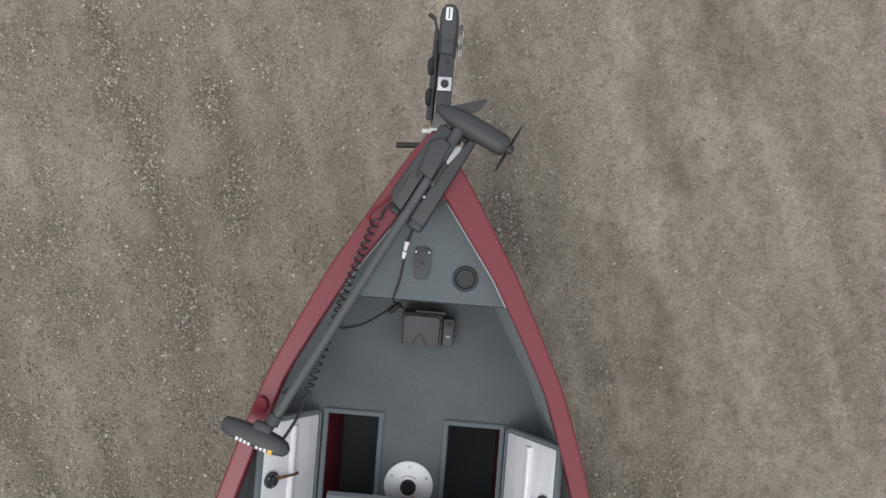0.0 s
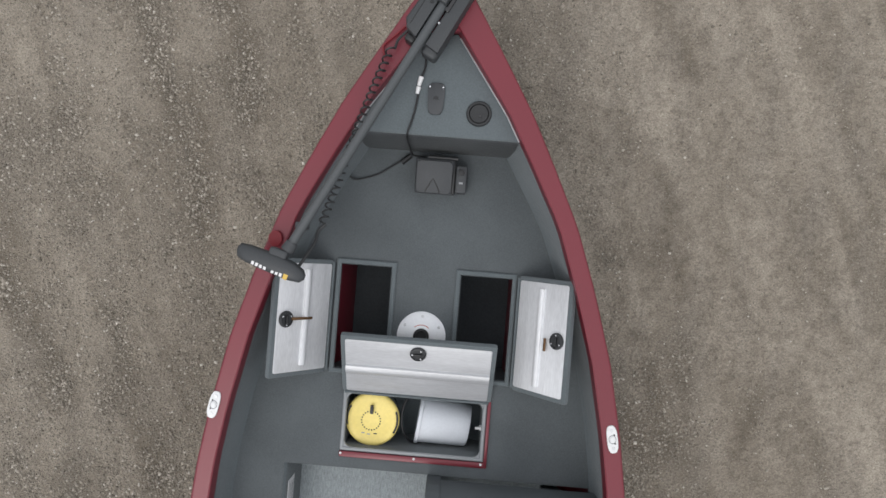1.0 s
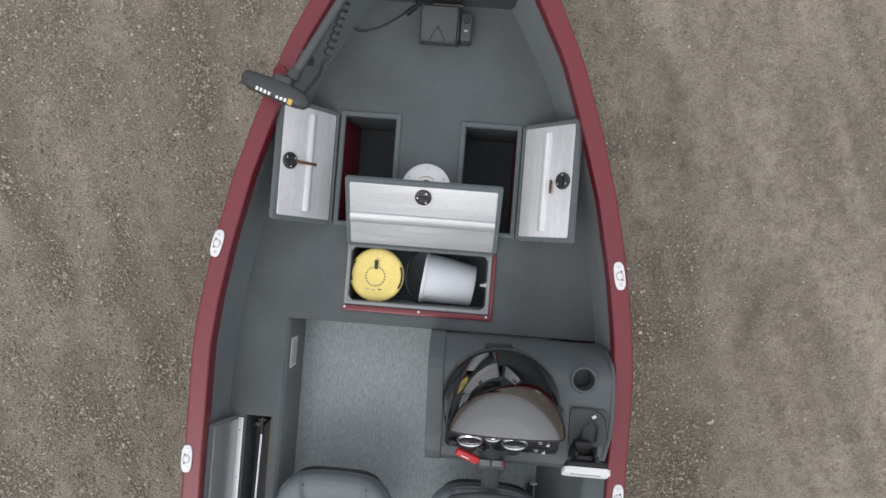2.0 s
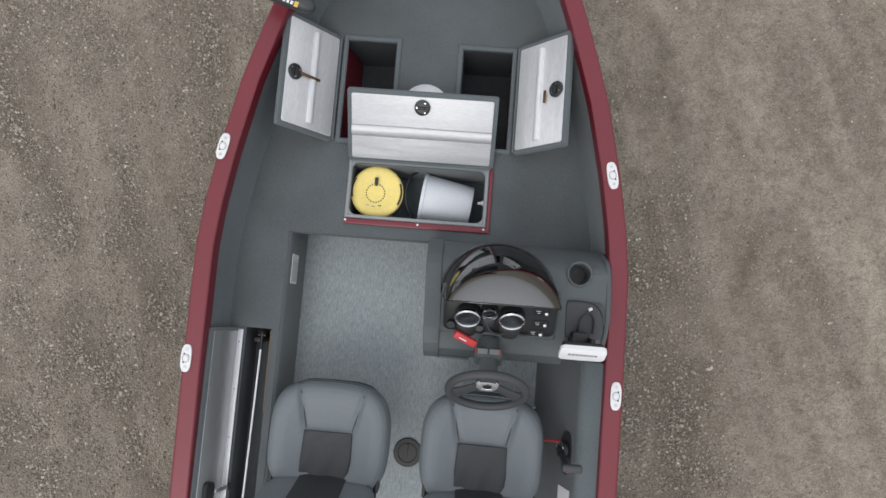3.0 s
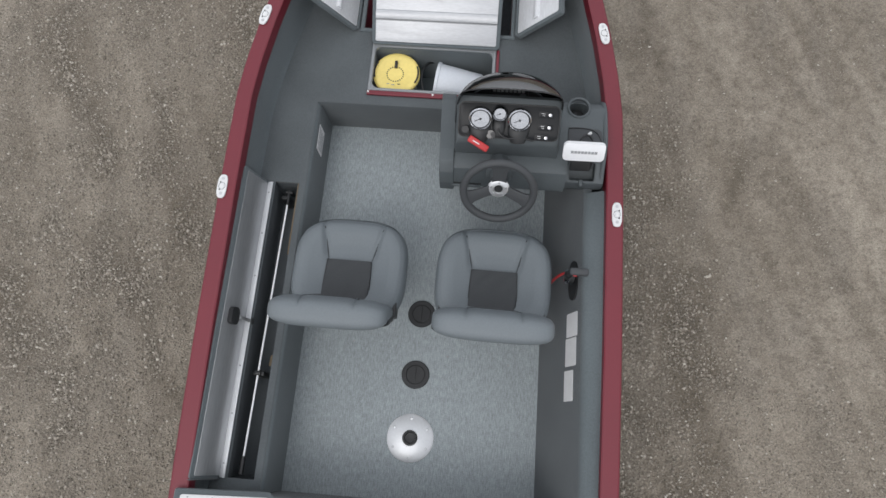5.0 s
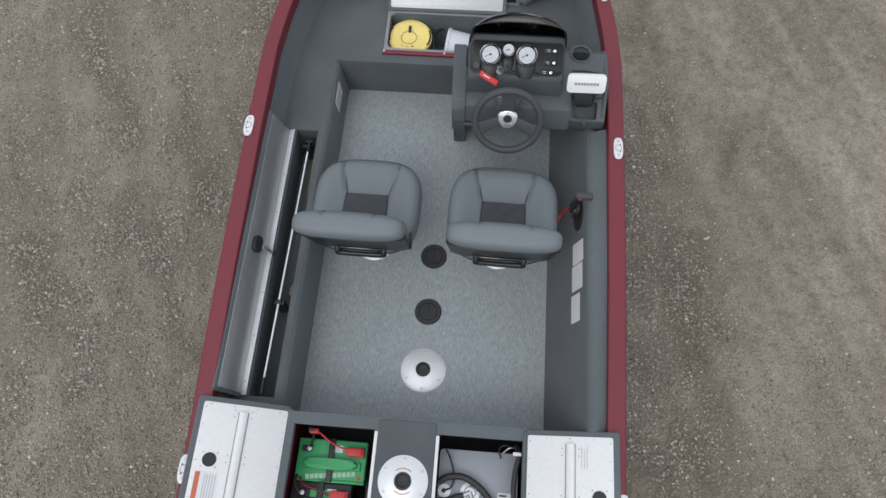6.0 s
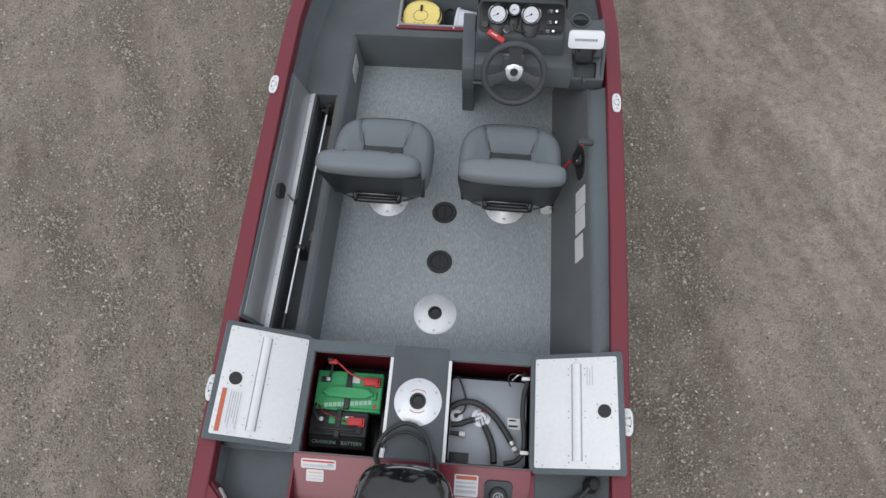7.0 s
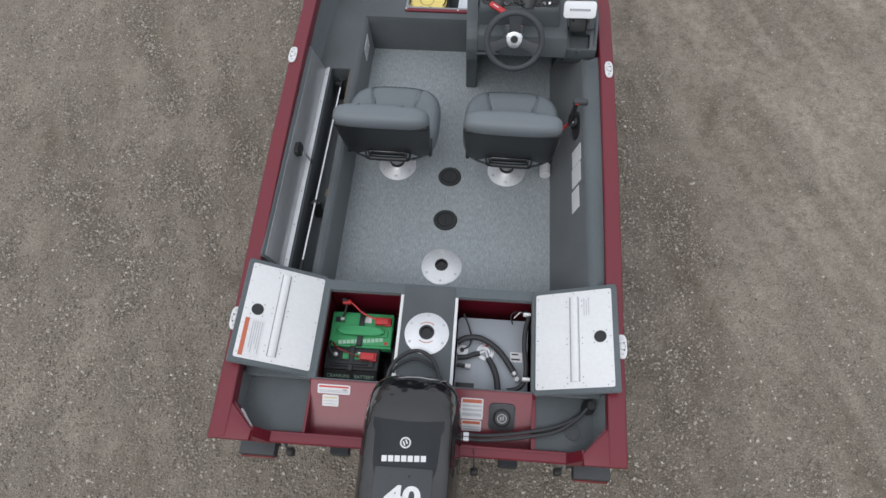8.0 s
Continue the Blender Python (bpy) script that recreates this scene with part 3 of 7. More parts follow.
def hull_shell():
    rings = []
    for y in stations(0.425, -4.085):
        w, z = max(half(y), 0.003), sheer(y)
        rise = max(0.0, (y + 1.4) / 1.83) ** 2
        keel, chine = 0.42 + 0.42 * rise, 0.53 + 0.40 * rise
        cw = w * (0.74 - 0.30 * rise)
        row = [(w - 0.004, z - 0.012), (w + 0.003, z - 0.045), (w - 0.012, z - 0.055), (w * 0.955 - 0.01, z - 0.22), (cw + 0.02, chine + 0.05), (cw, chine), (cw * 0.55, keel + (chine - keel) * 0.55)]
        rake = 0.20 * min(1.0, max(0.0, (-3.4 - y) / 0.69))   # the transom leans: its foot is further forward
        rings.append([(CX + g * a, y + rake * max(0.0, 1.03 - b), b) for g, a, b in [(-1, a, b) for a, b in row] + [(0, 0, keel)] + [(1, a, b) for a, b in row[::-1]]])
    bm = loft(rings, closed=False)
    back = [bm.verts.new((x, y - 0.001, z)) for x, y, z in rings[-1]]
    low = [v for v in back if v.co.z < 0.94]
    low[0].co.z = low[-1].co.z = 0.93
    bm.faces.new(low)
    bmesh.ops.solidify(bm, geom=bm.faces[:], thickness=0.004)
    return part("hull", bm, RED, boat, "glossy maroon painted aluminium hull")


hull_shell()


def gunwale(sign):
    rings = []
    for y in stations(0.424, -4.09):
        o, i, z = max(half(y), 0.004), inner(y), sheer(y)
        i = min(i, o - 0.003)
        row = [(o + 0.004, z - 0.034), (o + 0.004, z - 0.008), (o, z - 0.002), (o - 0.006, z), (i + 0.006, z + 0.001), (i + 0.001, z - 0.002), (i, z - 0.008), (i - 0.001, z - 0.062), (i + 0.006, z - 0.062)]
        rings.append([(CX + sign * a, y, b) for a, b in row])
    return part("gunwale", loft(rings), RED, boat, "maroon gunwale cap", 12)


for s in (-1, 1):
    gunwale(s)


def side_liner(sign, y0, y1, foot_z, lean):
    """The carpeted inner side between gunwale and deck."""
    rings = []
    for y in stations(y0, y1):
        i, z = inner(y) + 0.010, sheer(y) - 0.030
        k = along(y, lean)
        rings.append([(CX + sign * a, y, b) for a, b in ((i, z), (i - 0.004, z - 0.03), (i - 0.5 * k, (z + foot_z) / 2), (i - k + 0.002, foot_z + 0.02), (i - k - 0.012, foot_z - 0.004), (i - k + 0.03, foot_z - 0.03), (i + 0.03, z - 0.04))])
    return part("side_liner", loft(rings), LINER, boat)


LEAN_IN = [(0.2, 0.050), (-0.26, 0.045), (-0.6, 0.03), (-1.2, 0.022), (-4, 0.015)]
side_liner(1, 0.14, -2.035, DECK_Z, LEAN_IN)
side_liner(-1, 0.14, -3.34, DECK_Z, LEAN_IN)


def decking(name, z, x_cuts, y_cuts, is_hole, edge, material, thick=0.018, label=""):
    """A deck with rectangular openings; its outer edge follows edge(y)."""
    bm = bmesh.new()
    ys = sorted({round(v, 4) for v in list(y_cuts) + [v for v in np.arange(min(y_cuts), max(y_cuts), 0.06)]}, reverse=True)
    for ya, yb in zip(ys, ys[1:]):
        for xa, xb in zip(x_cuts, x_cuts[1:]):
            if is_hole((xa + xb) / 2, (ya + yb) / 2):
                continue
            row = []
            for y, pair in ((ya, (xa, xb)), (yb, (xb, xa))):
                for x in pair:
                    lo, hi = edge(y)
                    row.append((min(max(x, lo), hi), y, z))
            if abs(row[0][0] - row[1][0]) + abs(row[2][0] - row[3][0]) < 1e-4:
                continue
            verts = [bm.verts.new(p) for p in row]
            bm.faces.new(verts)
    bmesh.ops.remove_doubles(bm, verts=bm.verts, dist=0.0003)
    bmesh.ops.dissolve_degenerate(bm, dist=0.0003, edges=bm.edges)
    bmesh.ops.recalc_face_normals(bm, faces=bm.faces)
    for f in bm.faces:
        if f.normal.z < 0:
            f.normal_flip()
    bmesh.ops.solidify(bm, geom=bm.faces[:], thickness=thick)
    return part(name, bm, material, boat, label)


HATCHES = {"port": (-0.378, -0.140, -1.162, -0.722), "starboard": (0.149, 0.390, -1.162, -0.732), "centre": (-0.292, 0.292, -1.492, -1.262)}


def in_hatch(x, y):
    return any(a < x < b and c < y < d for a, b, c, d in HATCHES.values())


def fore_edge(y):
    k = inner(y) - along(y, LEAN_IN) + 0.016
    return CX - k, CX + k


decking("casting_deck", DECK_Z, [-0.9, -0.378, -0.292, -0.140, 0.149, 0.292, 0.390, 0.9], [-0.222, -0.722, -0.732, -1.162, -1.262, -1.492, -1.578], in_hatch, fore_edge, CARPET,
        label="dark grey carpeted casting deck with three hatch openings")
# port side deck beside the cockpit, with the long rod locker opening
LOCKER = (-0.673, -0.560, -3.285, -1.998)
decking("side_deck", DECK_Z, [-0.9, LOCKER[0], LOCKER[1], -0.53], [-1.578, -1.998, -3.285, -3.335], lambda x, y: LOCKER[0] < x < LOCKER[1] and LOCKER[2] < y < LOCKER[3],
        lambda y: (fore_edge(y)[0], -0.53), CARPET)
# rounded carpeted face between side deck and floor
bm = loft([[(x, y, z) for x, z in ((-0.535, DECK_Z - 0.005), (-0.528, DECK_Z - 0.006), (-0.520, DECK_Z - 0.014), (-0.517, DECK_Z - 0.03), (-0.512, FLOOR_Z), (-0.535, FLOOR_Z))] for y in stations(-1.56, -3.335, 0.2)])
part("locker_side", bm, LINER, boat)
# step up to the casting deck
bm = slab([(-1.545, FLOOR_Z), (-1.560, FLOOR_Z), (-1.583, DECK_Z - 0.016), (-1.578, DECK_Z - 0.004), (-1.545, DECK_Z - 0.02)], -0.53, 0.775, m=SIDEWAYS)
part("step_riser", bm, CARPET, boat)

# cockpit floor
bm = box(-0.53, 0.60, -3.35, -1.56, FLOOR_Z - 0.02, FLOOR_Z)
floor = part("cockpit_floor", bm, VINYL, boat, "light grey woven vinyl cockpit floor")


def floor_hatch(x, y):
    ring = part("floor_hatch", lathe([(0.0, 0), (0.062, 0), (0.064, 0.004), (0.061, 0.008), (0.044, 0.008), (0.042, 0.004), (0.0, 0.004)], (x, y, FLOOR_Z)), BLACK, boat, "round dark plastic inspection hatch")
    bm = box(x - 0.002, x + 0.002, y - 0.038, y + 0.038, FLOOR_Z + 0.004, FLOOR_Z + 0.010, 0.001)
    part("grip_rib", bm, BLACK, ring)
    part("hatch_lid", lathe([(0.0, 0), (0.040, 0), (0.040, 0.0025), (0.0, 0.0025)], (x, y, FLOOR_Z + 0.0045)), BLACK, ring)


floor_hatch(0.034, -2.511)
floor_hatch(0.030, -2.794)


def seat_socket(at, r, name="seat_base_plate", label="round white cast seat base plate with a dark socket", prints=(50, 230)):
    x, y, z = at
    plate = part(name, lathe([(0.0, 0.0), (r, 0.0), (r, 0.003), (r * 0.93, 0.007), (r * 0.45, 0.018), (r * 0.33, 0.020), (r * 0.30, 0.016), (r * 0.29, 0.006), (0.0, 0.006)], at, sides=40), PLATE, boat, label)
    part("socket", lathe([(r * 0.20, 0.004), (r * 0.31, 0.004), (r * 0.32, 0.024), (r * 0.24, 0.025), (r * 0.215, 0.012), (0.0, 0.010)], at), BLACK, plate)
    for k in range(6):
        a = math.pi * (k + 0.5) / 3
        part("screw", lathe([(0.0, 0), (0.0065, 0), (0.005, 0.003), (0.0, 0.0035)], (x + 0.80 * r * math.cos(a), y + 0.80 * r * math.sin(a), z + 0.0095), sides=10), STEEL, plate)
    for a0 in prints:
        arc = [(x + 0.46 * r * math.cos(radians(a0 + d)), y + 0.46 * r * math.sin(radians(a0 + d)), z + 0.0185) for d in range(0, 81, 16)]
        part("warning_print", tube(arc, 0.0016, 6, 1), ORANGE, plate)
    return plate


seat_socket((0.031, -3.073, FLOOR_Z), 0.105, prints=())
seat_socket((0.013, -3.572, REAR_Z), 0.103)
seat_socket((0.003, -1.000, DECK_Z), 0.102)
for x, y in ((-0.47, -1.62), (-0.33, -1.62), (-0.45, -2.66), (-0.27, -2.66), (0.17, -2.70), (0.45, -2.72), (-0.40, -3.26), (-0.10, -3.30), (0.30, -3.31)):
    part("floor_screw", lathe([(0.0, 0), (0.006, 0), (0.0045, 0.003), (0.0, 0.0035)], (x, y, FLOOR_Z), sides=10), PRINT, boat)

# starboard cockpit side, sloping up to a ledge under the gunwale
rings = [[(0.589, y, FLOOR_Z), (0.707, y, 1.040), (0.74, y, 1.04), (0.80, y, FLOOR_Z)] for y in stations(-1.68, -3.345, 0.15)]
# CARPET is darker than the ledge's LINER: the slope's shade is in its colour
part("cockpit_side", loft(rings), CARPET, boat, "sloping carpeted cockpit side, its shade in the darker grey")
rings = []
for y in stations(-2.02, -3.345, 0.15):
    i = CX + inner(y) + 0.01
    d = 0.006 if y > -2.03 else 0.0
    rings.append([(0.705 + d, y, 1.036), (0.707 + d, y, 1.044 - d), (0.716 + d, y, 1.055 - d), (0.735, y, 1.062 - d), (i, y, sheer(y) - 0.03), (i, y, 1.03)])
part("side_ledge", loft(rings), LINER, boat, "grey carpeted ledge under the gunwale")
bm = box(0.595, 0.70, -2.03, -1.56, FLOOR_Z - 0.02, FLOOR_Z - 0.002)
part("floor_edge", bm, CARPET, boat)


def wall_sticker(y0, y1, z0, z1, lines, name="sticker"):
    """A paper label on the sloping starboard side."""
    m = basis((0.589 + 0.118 * (z0 - FLOOR_Z) / 0.42 - 0.003, y1, z0), (0, 1, 0), (0.118, 0, 0.42))
    w, h = y0 - y1, (z1 - z0) * 1.04
    s = part(name, slab(rounded(0, w, 0, h, 0.004, 3), -0.0005, 0.0015, m=m), PAPER, boat, "white paper warning label")
    part("print", bars([(0.008 + (k % 2) * 0.004, w - 0.012 - 0.01 * (k % 3), h * (k + 0.55) / (lines + 0.5), h * (k + 0.92) / (lines + 0.5)) for k in range(lines)], m @ Matrix.Translation((0, 0, 0.0015))), PRINT, s)


wall_sticker(-2.525, -2.625, 0.912, 1.008, 5)
wall_sticker(-2.630, -2.745, 0.906, 1.000, 6)
wall_sticker(-2.762, -2.885, 0.900, 0.978, 5)
# label on the port locker face
m = basis((-0.5165, -1.800, 0.750), (0, 1, 0), (-0.004, 0, 1)) @ Matrix.Diagonal((1.22, 1.15, 1, 1))
lab = part("sticker", slab(rounded(0, 0.105, 0, 0.085, 0.004, 3), -0.001, 0.003, m=m), PAPER, boat, "white label with a red edge")
part("print", bars([(0.004, 0.101, 0.074, 0.081)] + [(0.008, 0.09 - 0.01 * (k % 2), 0.010 + 0.012 * k, 0.014 + 0.012 * k) for k in range(5)], m @ Matrix.Translation((0, 0, 0.003))), PRINT, lab)

# ---- bow deck ----
top, ys = [], stations(0.185, -0.205, 0.03)
for y in ys:
    top.append((CX + inner(y) - 0.002, y))
outline = [(2 * CX - x, y) for x, y in top[::-1]] + top
bm = slab(outline[::-1], BOW_Z - 0.02, BOW_Z, 0.004)
part("bow_deck", bm, LINER, boat, "grey carpeted raised bow deck")
k0, k1 = inner(-0.205) - 0.002, fore_edge(-0.24)[1] - CX + 0.01
bm = loft([[(CX + s * w, y, z) for s, w, y, z in ((-1, k0, -0.200, BOW_Z - 0.004), (1, k0, -0.200, BOW_Z - 0.004))],
           [(CX - k0, -0.207, BOW_Z - 0.010), (CX + k0, -0.207, BOW_Z - 0.010)],
           [(CX - k0 + 0.005, -0.212, BOW_Z - 0.05), (CX + k0 - 0.005, -0.212, BOW_Z - 0.05)],
           [(CX - k1, -0.232, DECK_Z - 0.01), (CX + k1, -0.232, DECK_Z - 0.01)]], closed=False)
bmesh.ops.solidify(bm, geom=bm.faces[:], thickness=0.012)
part("bow_riser", bm, CARPET, boat)
edge = [(CX + inner(y) - 0.004, y, BOW_Z + 0.004) for y in stations(0.17, -0.205, 0.05)]
part("edge_trim", tube(edge, 0.0032, 8, 1), MILL, boat, "aluminium edge trim")
part("edge_trim", tube([(2 * CX - x, y, z) for x, y, z in edge], 0.0032, 8, 1), MILL, boat, "aluminium edge trim")
cup = part("cup_holder", lathe([(0.0, 0.004), (0.036, 0.004), (0.038, 0.010), (0.045, 0.010), (0.048, 0.006), (0.048, 0.0), (0.0, 0.0)], (0.166, -0.110, BOW_Z)), BLACK, boat, "round dark plastic cup holder")
part("cup_well", lathe([(0.0, 0.0005), (0.034, 0.0005), (0.036, 0.0085), (0.034, 0.003), (0.0, 0.002)], (0.166, -0.110, BOW_Z + 0.0045)), BLACK, cup)
part("drain", lathe([(0.0, 0), (0.006, 0), (0.006, 0.003), (0.0, 0.003)], (0.170, -0.118, BOW_Z + 0.007), sides=10), GLOSS, cup)
pad = part("recess_plate", slab([(-0.001 + (x + 0.001) * (1 + 1.6 * (y + 0.065)), y) for x, y, z in egg(-0.001, -0.065, 0.031, 0.060, 4.5)], BOW_Z, BOW_Z + 0.010, 0.004), SHELL, boat, "dark oblong socket plate")
part("notch", slab([(-0.013, -0.070), (0.011, -0.070), (0.008, -0.059), (-0.001, -0.054), (-0.010, -0.059)], BOW_Z + 0.010, BOW_Z + 0.0115), BLACK, pad)
for x in (-0.026, 0.024):
    part("screw", lathe([(0.0, 0), (0.004, 0), (0.003, 0.003), (0.0, 0.003)], (x, -0.022, BOW_Z + 0.010), sides=10), BRUSHED, pad)
# red breasthook plate closing the bow
ys = stations(0.40, 0.176, 0.03)
right = [(CX + max(half(y) - 0.03, 0.004), y) for y in ys if half(y) > 0.03]
bm = slab([(2 * CX - x, y) for x, y in right[::-1]] + right, 1.185, 1.212)
part("bow_plate", bm, RED, boat)


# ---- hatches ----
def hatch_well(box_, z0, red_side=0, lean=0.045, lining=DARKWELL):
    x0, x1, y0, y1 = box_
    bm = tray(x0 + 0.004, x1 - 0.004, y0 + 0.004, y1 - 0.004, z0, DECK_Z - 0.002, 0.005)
    well = part("locker_well", bm, lining, boat, "open storage well")
    if red_side:
        x = x0 + 0.005 if red_side < 0 else x1 - 0.005
        bm = loft([[(x, y, DECK_Z - 0.004), (x - red_side * lean, y, z0 + 0.002), (x, y, z0 + 0.002)] for y in (y0 + 0.006, y1 - 0.006)])
        part("red_side", bm, RED, well, "bare maroon inside of the hull")
    return well


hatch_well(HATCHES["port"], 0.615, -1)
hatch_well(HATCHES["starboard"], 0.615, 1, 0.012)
hatch_well(HATCHES["centre"], 0.645, lining=LINER)
part("hatch_rim", rim(-0.352, -0.140, -1.162, -0.722, DECK_Z, 0.020, 0.010), LINER, boat)
part("hatch_rim", rim(0.149, 0.365, -1.162, -0.732, DECK_Z, 0.020, 0.010), LINER, boat)
part("hatch_rim", rim(-0.285, 0.285, -1.488, -1.262, DECK_Z, 0.016, 0.008), HEM, boat, "grey plastic hatch rim")
# corners of the rim are rounded inside
for x, sx in ((-0.285, 1), (0.285, -1)):
    for y, sy in ((-1.488, 1), (-1.262, -1)):
        pts = [(x, y)] + [(x + sx * 0.030 * (1 - math.sin(radians(a))), y + sy * 0.030 * (1 - math.cos(radians(a)))) for a in range(0, 91, 15)]
        part("rim_corner", slab(pts, DECK_Z - 0.01, DECK_Z + 0.006), HEM, boat)
trim = part("hatch_trim", box(-0.302, 0.306, -1.530, -1.506, DECK_Z, DECK_Z + 0.012, 0.004), RED, boat, "maroon metal hatch trim")
part("hatch_trim", box(0.303, 0.317, -1.530, -1.250, DECK_Z, DECK_Z + 0.011, 0.004), RED, boat, "maroon metal hatch trim")
for x in (-0.295, 0.013, 0.292):
    part("screw", lathe([(0.0, 0), (0.0055, 0), (0.004, 0.003), (0.0, 0.003)], (x, -1.514, DECK_Z + 0.012), sides=10), WHITE, trim)


def hatch_lid(hinge0, hinge1, outer0, thick=0.02, face=ALLOY, label="", knob=(0.5, 0.78), arm=None, rib=0.45, border=0.018, rib_inset=0.09, rib_w=0.030, rivets=0, hole=False, rib_end=None):
    """An open lid. hinge0 and hinge1 are the ends of its hinge line, outer0 the free corner next to hinge0; its inside faces u x v."""
    m = basis(hinge0, Vector(hinge1) - Vector(hinge0), Vector(outer0) - Vector(hinge0))
    U = (Vector(hinge1) - Vector(hinge0)).length
    V = (Vector(outer0) - Vector(hinge0)).length
    lid = part("hatch_lid", slab(rounded(0, U, 0, V, 0.010, 3), -thick, 0.0, 0.004, m=m), LINER, boat, label)
    at = lambda a: m @ Matrix.Translation((0, 0, a))
    bmx = slab(rounded(border, U - border, border * 0.5, V - border, 0.008, 3), 0.0, 0.003, 0.001, m=m)
    part("inner_sheet", bmx, face, lid, "white painted inner sheet" if face is WHITE else "bare aluminium inner sheet")
    e = rib_inset
    prof = [(-rib_w / 2, 0.0), (-rib_w * 0.42, 0.008), (-rib_w * 0.2, 0.012), (rib_w * 0.2, 0.012), (rib_w * 0.42, 0.008), (rib_w / 2, 0.0)]
    e2 = rib_end if rib_end is not None else e
    bmx = loft([[(u, V * rib + a, 0.003 + b) for a, b in prof] for u in (U * e, U * e + 0.004, U * (1 - e2) - 0.004, U * (1 - e2))])
    bmx.transform(m)
    part("stiffener", bmx, face, lid, "pressed stiffening channel")
    # grey lines paint the shade beside the stiffening channel
    if hole or rib_w > 0.04:
        for d in (-1, 1) if hole else (-1,):
            part("channel_shade", box(U * e, U * (1 - e2), V * rib + d * rib_w * 0.54 - 0.0022, V * rib + d * rib_w * 0.54 + 0.0022, 0.003, 0.0045, m=m), PRINT, lid)
    u, v = U * knob[0], V * knob[1]
    if hole:
        part("latch_hole", slab([(x, y) for x, y, z in egg(u, v, 0.026, 0.026, 2.0)], 0.003, 0.0045, m=m), BLACK, lid, "round dark latch hole")
        for a in (45, 135, 225, 315):
            part("rivet", slab([(x, y) for x, y, z in egg(u + 0.037 * math.cos(radians(a)), v + 0.037 * math.sin(radians(a)), 0.0028, 0.0028, 2, 8)], 0.003, 0.0045, m=m), PRINT, lid)
    else:
        bmx = lathe([(0.0, 0.003), (0.032, 0.003), (0.033, 0.010), (0.031, 0.014), (0.026, 0.015), (0.024, 0.011), (0.0, 0.011)], (u, v, 0.0), sides=28)
        bmx.transform(m)
        cupx = part("latch", bmx, LATCH, lid, "round black plastic latch")
        bmx = box(u - 0.017, u + 0.017, v - 0.006, v + 0.006, 0.010, 0.020, 0.004, m=m)
        part("latch_bar", bmx, BLACK, cupx)
        for a in (60, 180, 300):
            part("rivet", slab([(x, y) for x, y, z in egg(u + 0.023 * math.cos(radians(a)), v + 0.023 * math.sin(radians(a)), 0.0036, 0.0036, 2, 8)], 0.0100, 0.0145, m=m), BRUSHED, cupx)
    if arm:
        u0, u1, v0, v1 = arm
        part("latch_arm", box(U * u0, U * u1, V * v0, V * v1, 0.010, 0.016, 0.002, m=m), BRASS, lid, "small brass latch arm")
    for k in range(rivets):
        for side in (-1, 1):
            uu = U * (0.14 + 0.72 * (k // 2) / max(1, (rivets - 1) // 2)) + (k % 2) * 0.025
            part("rivet", slab([(x, y) for x, y, z in egg(uu, V * rib + side * (rib_w * 0.5 + 0.016), 0.0026, 0.0026, 2, 8)], 0.003, 0.0042, m=m), PRINT, lid)
    if hole:
        for k in range(7):
            for uu, vv in ((U * (0.09 + 0.137 * k), V - border - 0.010), (U * (0.09 + 0.137 * k), border * 0.5 + 0.010), (border + 0.009 if k % 2 else U - border - 0.009, V * (0.12 + 0.125 * k))):
                part("edge_rivet", slab([(x, y) for x, y, z in egg(uu, vv, 0.0026, 0.0026, 2, 8)], 0.003, 0.0042, m=m), FAINT if k % 3 else PRINT, lid)
    # hinge strip along the lower edge
    part("hinge", rod(m @ Vector((0.01, -0.002, 0.002)), m @ Vector((U - 0.01, -0.002, 0.002)), 0.005, sides=8), LINER, lid)
    return lid, m, U, V


hatch_lid((-0.386, -1.182, 0.905), (-0.386, -0.712, 0.905), (-0.560, -1.194, 1.135), label="open grey carpet-edged hatch lid with bare aluminium inside", knob=(0.49, 0.80), arm=(0.48, 0.505, 0.36, 0.72), rib=0.46)
hatch_lid((0.393, -0.715, 0.925), (0.393, -1.188, 0.925), (0.577, -0.722, 1.134), label="open grey carpet-edged hatch lid with bare aluminium inside", knob=(0.50, 0.80), arm=(0.49, 0.60, 0.585, 0.625), rib=0.46)
hatch_lid((-0.305, -1.252, 0.914), (0.314, -1.252, 0.918), (-0.306, -0.998, 1.076), face=ALLOYDIM, label="wide open hatch lid with bare aluminium inside", knob=(0.5, 0.80), rib=0.44, rib_inset=0.03, rib_w=0.046)


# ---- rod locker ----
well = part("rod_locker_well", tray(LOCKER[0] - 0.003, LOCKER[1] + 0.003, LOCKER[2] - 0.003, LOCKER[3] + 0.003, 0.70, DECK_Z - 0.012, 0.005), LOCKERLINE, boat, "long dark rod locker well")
part("plywood_edge", box(LOCKER[1] - 0.005, LOCKER[1] + 0.001, -2.34, LOCKER[3] - 0.004, DECK_Z - 0.020, DECK_Z + 0.002, 0.001), PLY, well, "raw plywood edge")
m = basis((-0.698, LOCKER[2] - 0.005, 0.890), (0, 1, 0), (-0.055, 0, 0.176))
L_LEN, L_W = 1.287, 0.186
rod_lid = part("rod_locker_lid", slab(rounded(0, L_LEN, 0, L_W, 0.010, 3), -0.016, 0.0, 0.005, m=m), LINER, boat, "long carpeted rod locker lid standing open")
part("inner_panel", slab(rounded(0.012, L_LEN - 0.012, 0.004, L_W - 0.022, 0.006, 3), 0.0, 0.004, 0.001, m=m), MILL, rod_lid, "dull aluminium sheet inside the lid")
